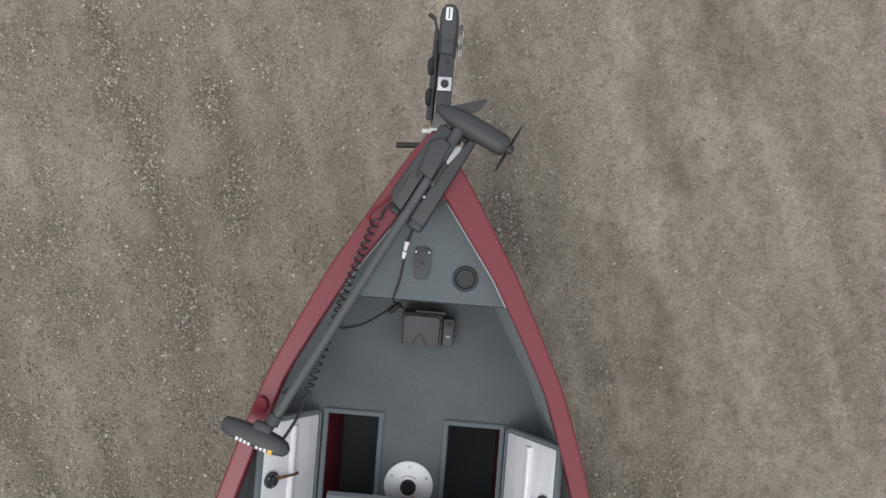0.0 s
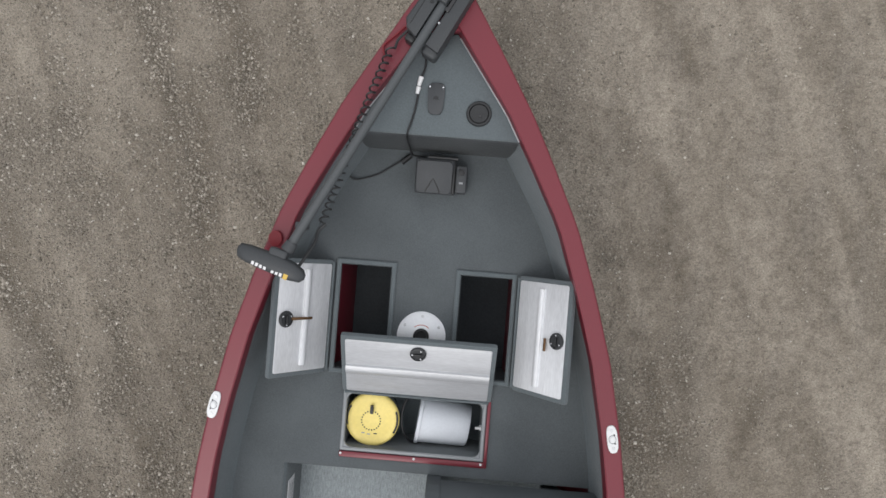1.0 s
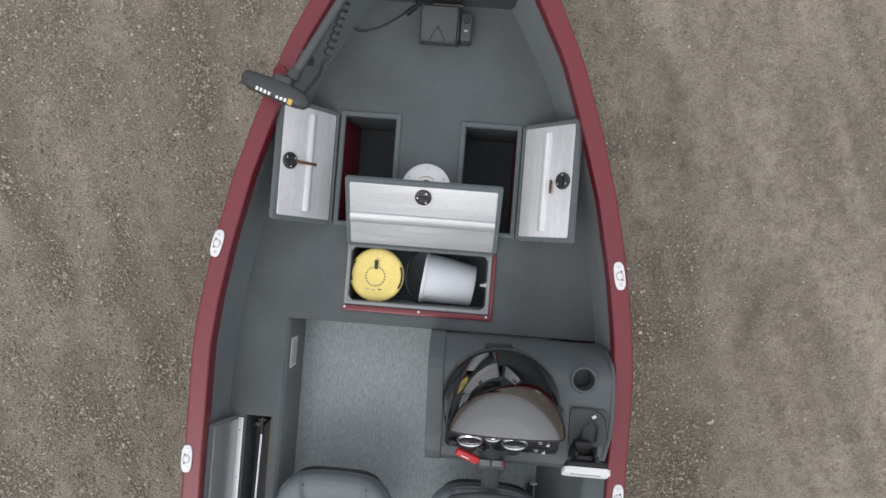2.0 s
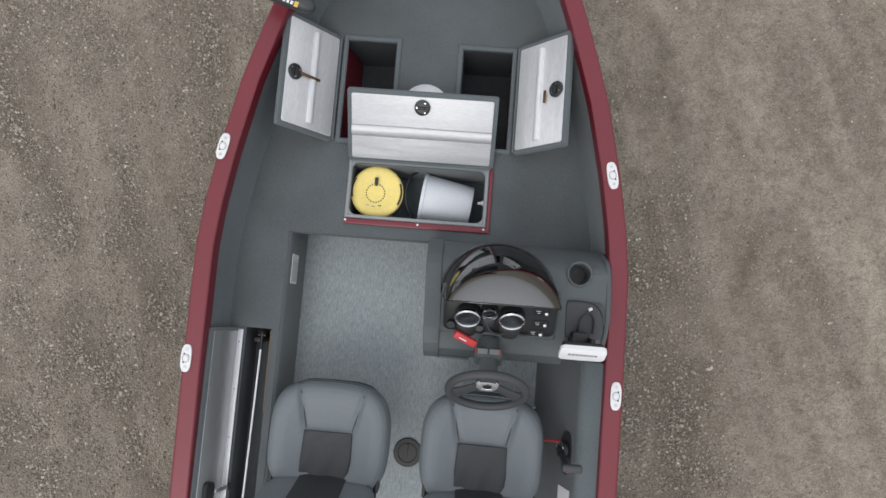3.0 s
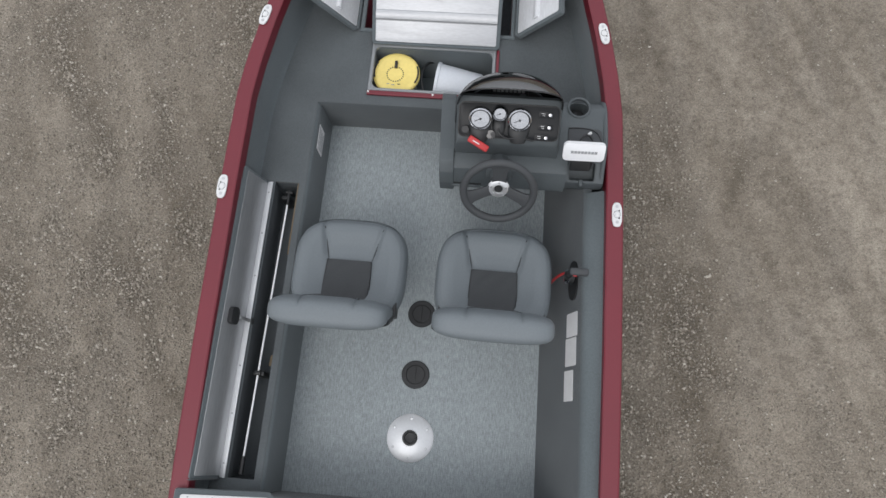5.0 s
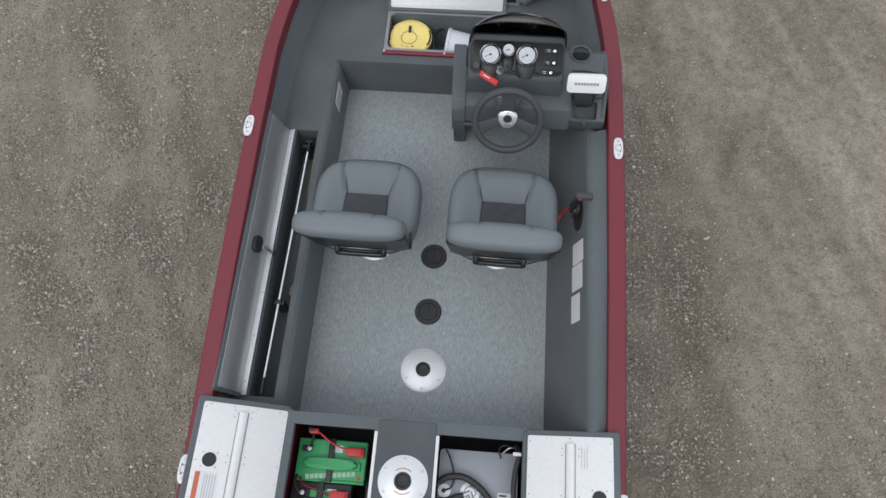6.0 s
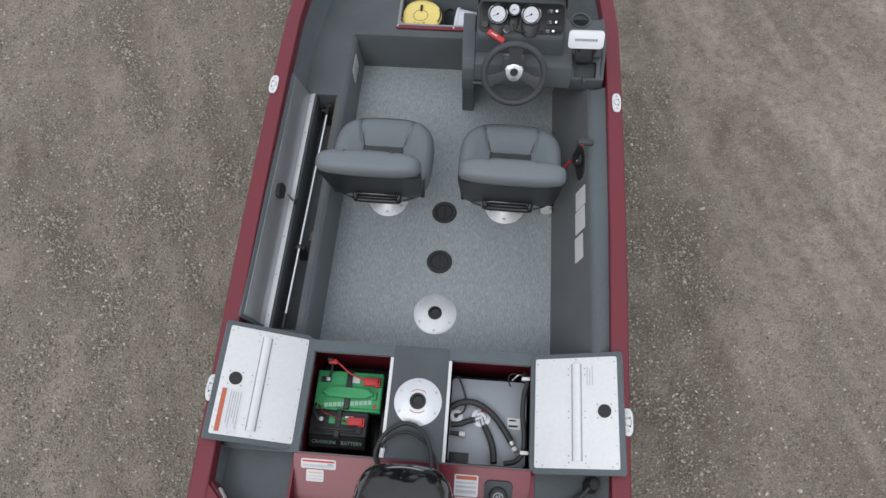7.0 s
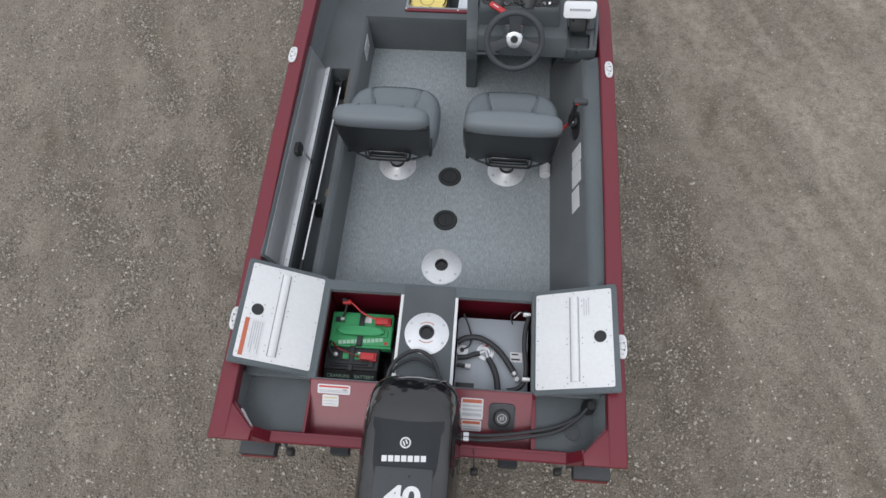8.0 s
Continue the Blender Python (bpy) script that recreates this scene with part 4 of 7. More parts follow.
part("edge_angle", box(0.004, L_LEN - 0.004, 0.010, 0.015, 0.003, 0.029, 0.002, m=m), PLATE, rod_lid, "aluminium edge strip")
for k in range(7):
    part("rivet", box(0.057 + k * 0.195, 0.063 + k * 0.195, 0.0145, 0.0162, 0.013, 0.019, 0.0008, m=m), PRINT, rod_lid)
bm = bevelled(slab(rounded(0.606, 0.678, 0.084, 0.134, 0.016, 5), 0.003, 0.024), 0.005)
bm.transform(m)
lk = part("latch", bm, BLACK, rod_lid, "black plastic lid latch")
part("latch_arm", box(0.632, 0.648, 0.012, 0.084, 0.022, 0.029, 0.002, m=m), STEEL, lk)
part("arm_tip", box(0.628, 0.654, -0.012, 0.012, 0.022, 0.034, 0.004, m=m), LATCH, lk)
part("back_edge", box(-0.004, 0.0, 0.0, L_W, -0.014, 0.004, 0.001, m=m), CARPET, rod_lid)
# flap of carpet between lid and side
rings = [[(-0.668, y, DECK_Z - 0.002), (-0.680, y, DECK_Z + 0.006), (-0.700, y, DECK_Z + 0.004), (-0.700, y, DECK_Z - 0.006)] for y in stations(LOCKER[3], LOCKER[2], 0.2)]
part("hinge_strip", loft(rings), CARPET, rod_lid)


# ---- rear deck, bays and motor well ----
BAYS = ((-0.445, -0.117), (0.139, 0.472))
decking("rear_deck", REAR_Z, [-0.9, -0.445, -0.117, 0.139, 0.472, 0.9], [-3.338, -3.385, -3.800, -3.804], lambda x, y: any(a < x < b for a, b in BAYS) and -3.800 < y < -3.385,
        lambda y: (CX - inner(y) - 0.005, CX + inner(y) + 0.005), LINER, 0.03, "grey carpeted rear deck with two open bays")
bm = slab([(-3.338, FLOOR_Z), (-3.352, FLOOR_Z), (-3.352, REAR_Z - 0.03), (-3.338, REAR_Z - 0.028)], -0.56, 0.72, m=SIDEWAYS)
part("rear_riser", bm, CARPET, boat)
bridge = part("bridge_deck", box(-0.103, 0.126, -3.80, -3.346, REAR_Z, REAR_Z + 0.006, 0.003), CARPET, boat, "carpeted bridge between the bays")
for x0 in (-0.118, 0.1275):
    part("white_flange", box(x0, x0 + 0.0135, -3.80, -3.392, REAR_Z - 0.015, REAR_Z + 0.004, 0.002), WHITE, bridge, "white painted flange")
for a, b in BAYS:
    wellx = part("bay_well", tray(a - 0.026, b + 0.022, -3.798, -3.356, 0.572, REAR_Z - 0.032, 0.005), RED, boat, "maroon painted open bay")
    part("bay_floor", box(a - 0.024, b + 0.020, -3.796, -3.358, 0.573, 0.585), DARKWELL, wellx)


def rear_lid(sign, hinge_x, outer_x, hz, oz, y0, y1, knob):
    if sign > 0:
        h0, h1, o0 = (hinge_x, y0, hz), (hinge_x, y1, hz), (outer_x, y0, oz)
    else:
        h0, h1, o0 = (hinge_x, y1, hz), (hinge_x, y0, hz), (outer_x, y1, oz)
    return hatch_lid(h0, h1, o0, 0.022, WHITE, "open carpet-edged rear hatch lid with white painted inside", knob=knob, rib=0.51 if sign < 0 else 0.50, rib_w=0.034, rib_inset=0.10, rivets=6, hole=True, border=0.020)


lid_p, mp, up, vp = rear_lid(-1, -0.467, -0.787, 0.945, 1.098, -3.322, -3.796, (0.51, 0.78))
lid_s, ms, us, vs = rear_lid(1, 0.480, 0.812, 0.957, 1.097, -3.343, -3.815, (0.50, 0.80))
st = part("sticker", slab(rounded(up * 0.06, up * 0.42, vp * 0.66, vp * 0.90, 0.004, 3), 0.003, 0.0042, m=mp), PAPER, lid_p, "white warning label with an orange band")
part("band", bars([(up * 0.065, up * 0.415, vp * 0.845, vp * 0.895)], mp @ Matrix.Translation((0, 0, 0.0042))), ORANGE, st)
part("print", bars([(up * (0.10 + 0.04 * (k % 3)), up * 0.40, vp * (0.68 + 0.027 * k), vp * (0.69 + 0.027 * k)) for k in range(5)], mp @ Matrix.Translation((0, 0, 0.0042))), FAINT, st)
st = part("sticker", slab(rounded(us * 0.10, us * 0.30, vs * 0.60, vs * 0.70, 0.003, 3), 0.003, 0.0042, m=ms), PAPER, lid_s, "small white label")
part("print", bars([(us * (0.12 + 0.02 * (k % 2)), us * 0.285, vs * (0.615 + 0.028 * k), vs * (0.625 + 0.028 * k)) for k in range(3)], ms @ Matrix.Translation((0, 0, 0.0042))), FAINT, st)

# sloping red splash-well panel behind the bays
PANEL0, PANEL1 = (-3.812, 0.938), (-3.994, 0.822)


def panel_z(y):
    return PANEL0[1] + (y - PANEL0[0]) * (PANEL1[1] - PANEL0[1]) / (PANEL1[0] - PANEL0[0])


bm = slab([(-3.801, 0.90), (-3.803, 0.944), (-3.812, 0.943), PANEL1, (-4.03, 0.816), (-4.03, 0.745), (-3.98, 0.75)], -0.462, 0.478, m=SIDEWAYS)
part("splash_well", bm, RED, boat, "maroon painted splash well")
for x0, x1 in ((-0.470, -0.460), (0.478, 0.494)):
    part("well_side", slab([(-3.804, 0.75), (-3.804, 0.940), (-3.820, 0.914), (-4.03, 0.910), (-4.03, 0.75)], x0, x1, m=SIDEWAYS), RED, boat)
# transom cap and raised corner plates
bm = slab([(-4.028, 0.75), (-4.028, 0.922), (-4.033, 0.928), (-4.073, 0.928), (-4.078, 0.920), (-4.014, 0.60), (-3.975, 0.60)], CX - 0.70, CX + 0.70, m=SIDEWAYS)
part("transom", bm, RED, boat, "maroon transom")
for s in (-1, 1):
    pts = [(CX + s * (inner(-3.93) + 0.02), -3.932), (CX + s * 0.655, -4.055), (CX + s * 0.66, -4.096), (CX + s * 0.826, -4.096), (CX + s * 0.828, -3.932)]
    pts = pts if s > 0 else pts[::-1]
    corner = part("corner_plate", slab(pts[::-1], 1.012, 1.034, 0.004), RED, boat, "maroon stern corner plate")
    wallp = [(CX + s * (inner(-3.93) + 0.004), -3.932), (CX + s * 0.655, -4.055), (CX + s * 0.662, -4.064), (CX + s * (inner(-3.93) + 0.012), -3.940)]
    part("corner_web", slab(wallp if s > 0 else wallp[::-1], 0.80, 1.014), RED, corner)
    web = slab([(0.606, 0.90), (0.606, 0.930), (0.655, 1.018), (0.663, 1.018), (0.663, 0.90)], 0.0, 0.042)
    web.transform(Matrix(((s, 0, 0, CX), (0, 0, -1, -4.036), (0, 1, 0, 0), (0, 0, 0, 1))))
    part("corner_rise", web, RED, corner)
    # carpeted side pocket
    px0, px1 = 0.482, inner(-3.9) + 0.006
    px = sorted((CX + s * px0, CX + s * px1))
    part("stern_pocket", box(px[0], px[1], -4.03, -3.74, 0.800, 0.904), CARPET, boat, "grey carpeted stern pocket")
    slope = [(0.722 if s > 0 else 0.746, 0.902), (inner(-3.9) + 0.006, 1.005), (inner(-3.9) + 0.02, 1.005), (inner(-3.9) + 0.02, 0.82)]
    sl = slab(slope, 0.0, 0.21)
    sl.transform(Matrix(((s, 0, 0, CX), (0, 0, -1, -3.80), (0, 1, 0, 0), (0, 0, 0, 1))))
    part("pocket_side", sl, LINER, boat)
m = basis((CX - 0.742, -3.945, 0.955), (0.095, -0.123, 0), (0, 0, 1))
part("sticker", slab(rounded(0.02, 0.115, 0.0, 0.030, 0.003, 3), -0.002, 0.004, m=m), PAPER, boat, "small white label")


def panel_sticker(x0, x1, y0, y1, bands, label):
    m = basis((x0, y1, panel_z(y1) + 0.003), (1, 0, 0), (0, y0 - y1, panel_z(y0) - panel_z(y1)))
    h = math.hypot(y0 - y1, panel_z(y0) - panel_z(y1))
    s = part("sticker", slab(rounded(0, x1 - x0, 0, h, 0.006, 3), -0.001, 0.002, m=m), PAPER, boat, label)
    up_ = m @ Matrix.Translation((0, 0, 0.002))
    for a, b, mat_ in bands:
        part("band", bars([(0.006, x1 - x0 - 0.006, h * a, h * b)], up_), mat_, s)
    return s, up_, h


s1, mm, hh = panel_sticker(-0.432, -0.292, -3.822, -3.856, [(0.68, 0.86, SCARLET), (0.34, 0.42, FAINT), (0.18, 0.26, FAINT)], "white warning label with a red line and a round sign")
part("sign", bars([(0.108, 0.128, hh * 0.46, hh * 0.56)], mm @ Matrix.Translation((0, 0, 0.001))), PRINT, s1)
panel_sticker(-0.410, -0.340, -3.860, -3.902, [(0.74, 0.80, GOLD), (0.45, 0.5, FAINT), (0.2, 0.25, FAINT)], "small white label")
panel_sticker(0.182, 0.276, -3.836, -3.912, [(0.78, 0.95, ORANGE), (0.60, 0.68, FAINT), (0.40, 0.5, FAINT), (0.15, 0.30, FAINT)], "white warning label with an orange band")
panel_sticker(0.186, 0.272, -3.916, -3.955, [(0.66, 0.92, ORANGE), (0.35, 0.45, FAINT), (0.12, 0.22, FAINT)], "white warning label with an orange band")

# round plug in the starboard pocket floor
plugx = part("pocket_plug", lathe([(0.0, 0.0), (0.030, 0.0), (0.030, 0.003), (0.024, 0.004), (0.0, 0.004)], (0.650, -3.943, 0.904), sides=24), CARPET, boat, "round carpeted plug")
part("plug_rim", lathe([(0.029, 0.0), (0.034, 0.0), (0.034, 0.005), (0.029, 0.005)], (0.650, -3.943, 0.904), sides=24), SHELL, plugx)

# fuel filler
m = basis((0.356, -3.895, panel_z(-3.895) + 0.002), (1, 0, 0), (0, PANEL0[0] - PANEL1[0], PANEL0[1] - PANEL1[1]))
filler = part("fuel_filler", slab(rounded(-0.055, 0.055, -0.058, 0.058, 0.022), 0, 0.012, 0.004, m=m), SHELL, boat, "dark square fuel filler plate")
bm = lathe([(0.0, 0.010), (0.036, 0.010), (0.036, 0.022), (0.030, 0.028), (0.0, 0.028)])
bm.transform(m)
capx = part("filler_cap", bm, BLACK, filler, "round black fuel cap")
bm = lathe([(0.016, 0.027), (0.021, 0.027), (0.021, 0.0295), (0.016, 0.0295), (0.016, 0.027)], caps=False)
bm.transform(m)
part("cap_mark", bm, PRINT, capx, "pale round fuel mark")
part("mark_bar", bars([(-0.009, -0.001, -0.010, 0.008), (0.002, 0.009, -0.007, 0.011)], m @ Matrix.Translation((0, 0, 0.0285))), PRINT, capx)


# ---- oval deck plates on the gunwales ----
def deck_plate(sign, x, y):
    z = sheer(y) + 0.001
    turn = math.degrees(math.atan2(half(y + 0.05) - half(y - 0.05), 0.1)) * -sign
    m = pose(x, y, z, 0, 0, turn)
    p = part("deck_plate", slab([(a, b) for a, b, c in egg(0, 0, 0.020, 0.053, 3.0)], 0, 0.007, 0.003, m=m), WHITE, boat, "white oval plate screwed to the gunwale")
    for v in (-0.034, 0.034):
        part("screw", slab([(a, b) for a, b, c in egg(0, v, 0.0065, 0.0065, 2, 12)], 0.006, 0.009, m=m), STEEL, p)
    for v in (-0.016, 0.016):
        part("vent_slot", slab([(a, b) for a, b, c in egg(0.008 * sign, v, 0.003, 0.004, 2, 10)], 0.006, 0.0082, m=m), BLACK, p)
    part("boss_ring", tube([m @ Vector((0.0135 * math.cos(a), 0.0155 * math.sin(a), 0.0072)) for a in np.linspace(0, 2 * math.pi, 19)], 0.0013, 6, 1), PRINT, p)
    part("boss", slab([(a, b) for a, b, c in egg(0, 0, 0.010, 0.012, 2, 14)], 0.006, 0.010, 0.002, m=m), WHITE, p)


for sgn, x, y in ((-1, -0.757, -1.293), (1, 0.766, -1.297), (-1, -0.818, -2.125), (1, 0.830, -2.136), (-1, -0.809, -3.595), (1, 0.836, -3.611)):
    deck_plate(sgn, x, y)


# ---- trailer ----
trailer = thing("boat_trailer", (CX, 0.2, 0.0), "black painted boat trailer with tongue, winch post and bunks", "trailer")
part("tongue", box(-0.026, 0.042, -1.2, 1.03, 0.505, 0.58, 0.006), FRAME, trailer, "black square-tube tongue")
coupler = part("coupler", loft([[(x, y, z) for x, z in ((-0.001 + 0.008 - w, 0.51), (0.007 - w, h - 0.015), (0.007 - w * 0.7, h), (0.007 + w * 0.7, h), (0.007 + w, h - 0.015), (0.007 + w, 0.51))] for y, w, h in
                ((0.90, 0.039, 0.588), (0.97, 0.040, 0.592), (1.00, 0.044, 0.600), (1.06, 0.044, 0.612), (1.10, 0.038, 0.610), (1.125, 0.024, 0.596), (1.135, 0.010, 0.57))]), SHELL, trailer, "dark coupler with a silver latch")
part("latch_plate", slab(rounded(-0.011, 0.021, 1.045, 1.105, 0.006, 3), 0.606, 0.617, 0.003), BRUSHED, coupler, "polished latch plate")
part("latch_slot", box(0.002, 0.008, 1.050, 1.098, 0.617, 0.6185), SHELL, coupler)
part("coupler_band", box(-0.038, 0.051, 0.955, 0.962, 0.52, 0.597, 0.002), FRAME, coupler)
part("tongue_bolt", lathe([(0.0, 0), (0.008, 0), (0.007, 0.005), (0.0, 0.006)], (0.013, 0.865, 0.58), sides=10), BLACK, trailer)
plate = part("winch_foot", box(-0.024, 0.040, 0.727, 0.790, 0.580, 0.590, 0.002), STEEL, trailer, "galvanised winch post foot")
part("foot_stud", lathe([(0.0, 0), (0.019, 0), (0.019, 0.008), (0.014, 0.014), (0.0, 0.015)], (0.008, 0.758, 0.590)), LATCH, plate)
# folded jack with its wheels on the port side of the tongue
jack = part("tongue_jack", rod((-0.052, 0.60, 0.53), (-0.044, 1.02, 0.53), 0.018), FRAME, trailer, "black tongue jack folded along the tongue")
for y in (0.701, 0.848):
    part("jack_wheel", lathe([(0.0, -0.014), (0.036, -0.014), (0.043, -0.006), (0.043, 0.006), (0.036, 0.014), (0.0, 0.014)], (-0.060, y, 0.535), (1, 0, 0.15)), TYRE, jack)
part("jack_handle", tube([(-0.046, 1.00, 0.545), (-0.060, 1.06, 0.55), (-0.070, 1.075, 0.552)], 0.007, 8), FRAME, jack)
part("jack_grip", rod((-0.066, 1.071, 0.552), (-0.092, 1.088, 0.553), 0.010), BLACK, jack)
# safety chain links on the starboard side
for k in range(5):
    y = 1.03 - 0.028 * k
    a = 35 if k % 2 else -50
    ring = [(0.064 + 0.004 * math.sin(k * 1.7) + 0.009 * math.cos(t) * math.cos(radians(a)), y + 0.019 * math.sin(t), 0.545 + 0.009 * math.cos(t) * math.sin(radians(a))) for t in np.linspace(0, 6.283, 11)]
    part("chain_link", tube(ring, 0.0032, 6, 1), STEEL if k % 3 else FRAME, trailer)
part("light_cable", tube([(-0.03, 1.0, 0.57), (-0.052, 0.93, 0.575), (-0.040, 0.80, 0.572), (-0.046, 0.66, 0.57), (-0.03, 0.5, 0.56)], 0.005, 8), RUBBER, trailer)
# winch post, winch and crank
part("winch_post", slab([(0.62, 0.585), (0.55, 0.585), (0.452, 0.90), (0.430, 1.02), (0.470, 1.02), (0.500, 0.90)], -0.022, 0.038, m=SIDEWAYS), STEEL, trailer, "galvanised winch post")
winch = part("winch_frame", box(-0.024, 0.036, 0.430, 0.470, 0.98, 1.020, 0.006), STEEL, trailer, "galvanised hand winch")
part("strap_drum", lathe([(0.0, -0.026), (0.024, -0.026), (0.024, 0.026), (0.0, 0.026)], (0.004, 0.448, 1.020), (1, 0, 0)), PAPER, winch, "drum wound with a white strap")
part("crank_arm", tube([(-0.026, 0.462, 1.00), (-0.042, 0.440, 0.95), (-0.056, 0.420, 0.905)], 0.007, 8), STEEL, winch)
part("crank_grip", rod((-0.056, 0.418, 0.900), (-0.160, 0.412, 0.900), 0.012), BLACK, winch, "black crank handle grip")
part("bow_stop", rod((-0.020, 0.446, 1.00), (0.036, 0.446, 1.00), 0.022), TYRE, trailer, "black rubber bow roller")
part("winch_strap", box(-0.052, -0.024, 0.452, 0.470, 0.990, 1.002, 0.004), PAPER, winch)
for s in (-1, 1):
    part("frame_rail", tube([(CX + s * 0.03, 0.40, 0.32), (CX + s * 0.42, -0.8, 0.30), (CX + s * 0.46, -1.6, 0.30), (CX + s * 0.46, -3.84, 0.30)], 0.030, 8, 4), FRAME, trailer)
    part("bunk", box(CX + s * 0.40 - 0.045, CX + s * 0.40 + 0.045, -4.022, -1.3, 0.405, 0.470, 0.006), DARKWELL, trailer, "carpeted bunk board")
    for y in (-1.6, -2.6, -3.8):
        part("bunk_bracket", box(CX + s * 0.40 - 0.02, CX + s * 0.40 + 0.02, y - 0.02, y + 0.02, 0.31, 0.406), STEEL, trailer)
    whl = part("wheel", lathe([(0.13, -0.07), (0.22, -0.08), (0.245, -0.05), (0.245, 0.05), (0.22, 0.08), (0.13, 0.07), (0.12, 0.0)], (CX + s * 0.70, -2.75, 0.290), (1, 0, 0), 36), TYRE, trailer, "black trailer tyre")
    part("wheel_rim", lathe([(0.0, -0.02), (0.05, -0.03), (0.13, -0.05), (0.135, 0.05), (0.05, 0.03), (0.0, 0.02)], (CX + s * 0.70, -2.75, 0.290), (1, 0, 0), 24), STEEL, whl)
    tl = part("tail_lamp", box(CX + s * 0.785 - 0.085, CX + s * 0.785 + 0.085, -4.056, -3.985, 0.43, 0.50, 0.006), SHELL, trailer, "dark tail lamp housing with a red lens")
    part("lens", box(CX + s * 0.785 - 0.078, CX + s * 0.785 + 0.078, -4.064, -4.055, 0.446, 0.466, 0.003), LENS, tl)
    part("lamp_bracket", box(min(CX + s * 0.46, CX + s * 0.70), max(CX + s * 0.46, CX + s * 0.70), -3.94, -3.90, 0.33, 0.37), FRAME, trailer)
    part("lamp_stay", box(CX + s * 0.70 - 0.02, CX + s * 0.70 + 0.02, -3.99, -3.90, 0.36, 0.43), FRAME, trailer)
    part("tie_down", tube([(CX + s * 0.655, -3.98, 0.62), (CX + s * 0.655, -4.012, 0.50), (CX + s * 0.655, -3.99, 0.34)], 0.009, 8), STEEL, trailer)
    part("tie_buckle", box(CX + s * 0.630 - 0.016, CX + s * 0.630 + 0.016, -4.045, -4.015, 0.44, 0.50, 0.004), BLACK, trailer)
part("crossmember", box(CX - 0.70, CX + 0.70, -3.93, -3.87, 0.27, 0.33), FRAME, trailer)
part("axle", box(CX - 0.66, CX + 0.66, -2.78, -2.72, 0.255, 0.315), FRAME, trailer)
part("crossmember", box(CX - 0.46, CX + 0.46, -1.63, -1.57, 0.27, 0.33), FRAME, trailer)
part("tongue_beam", box(-0.024, 0.040, -1.6, 0.62, 0.30, 0.345), FRAME, trailer)
part("tongue_riser", box(-0.022, 0.038, -1.18, -1.05, 0.34, 0.51), FRAME, trailer)

# ---- bow-mounted trolling motor ----
tm = thing("trolling_motor", (0.0, 0.2, 1.22), "dark grey electric trolling motor folded flat over the bow", "trolling motor")
SHAFT0, SHAFT1 = Vector((0.112, 0.445, 1.285)), Vector((-0.498, -0.698, 1.276))
away = (SHAFT0 - SHAFT1).normalized()
mnt = basis((-0.052, 0.135, 1.225), (away.x, away.y, 0), (-away.y, away.x, 0))
mount = part("mount_base", slab([(-0.036, -0.076), (0.320, -0.072), (0.320, -0.042), (0.205, -0.042), (0.112, -0.020), (-0.032, -0.019)], -0.013, 0.064, 0.008, m=mnt), MOTOR, tm, "dark grey slide mount")
part("side_rail", slab([(-0.030, 0.021), (0.310, 0.021), (0.312, 0.066), (0.250, 0.074), (0.014, 0.089), (-0.014, 0.070)], -0.013, 0.070, 0.008, m=mnt), MOTOR, mount, "broad side rail")
part("clamp_block", slab([(0.120, -0.014), (0.262, -0.006), (0.270, 0.030), (0.236, 0.066), (0.124, 0.046)], 0.030, 0.092, 0.010, 3, m=mnt), MOTOR, mount, "clamp block over the shaft")
part("clamp_seam", box(0.118, 0.240, 0.047, 0.051, 0.060, 0.0735, 0.001, m=mnt), BLACK, mount)
# the slot is filled: a black block paints its shade
part("latch_slot", box(0.106, 0.200, -0.032, -0.014, 0.020, 0.071, 0.004, m=mnt), GLOSS, mount, "black block painting the dark slot between the rails")
part("release_strap", slab([(0.196, -0.030), (0.262, -0.044), (0.284, -0.040), (0.268, -0.018), (0.205, -0.018)], 0.046, 0.062, 0.003, m=mnt), MILL, mount, "bright release plate")
part("hinge_pin", rod(mnt @ Vector((0.312, -0.070, 0.030)), mnt @ Vector((0.312, 0.06, 0.030)), 0.010), BLACK, mount)
part("rear_foot", box(-0.062, 0.006, -0.078, -0.016, -0.012, 0.050, 0.014, 3, m=mnt), MOTOR, mount)
part("rear_stop", box(-0.050, -0.020, 0.020, 0.062, -0.012, 0.044, 0.010, 3, m=mnt), BLACK, mount)
part("latch_screw", lathe([(0.0, 0), (0.0045, 0), (0.004, 0.003), (0, 0.004)], mnt @ Vector((0.058, -0.022, 0.064)), sides=10), STEEL, mount)
part("rail_hole", lathe([(0.0, 0), (0.007, 0), (0.006, 0.002), (0.0, 0.002)], mnt @ Vector((0.108, 0.040, 0.070)), sides=12), BLACK, mount)
part("rail_groove", box(0.000, 0.108, 0.062, 0.066, 0.066, 0.0712, 0.001, m=mnt), BLACK, mount)
for v in (0.040, -0.058):
    part("front_prong", box(0.300, 0.362, v - 0.012, v + 0.012, 0.020, 0.056, 0.008, 2, m=mnt), SHELL, mount)
part("front_cradle", box(0.280, 0.325, -0.024, 0.024, 0.006, 0.046, 0.012, 3, m=mnt), MOTOR, mount)
part("shaft", rod(SHAFT1, SHAFT0, 0.0172, sides=20), SHAFT, tm, "grey composite shaft")
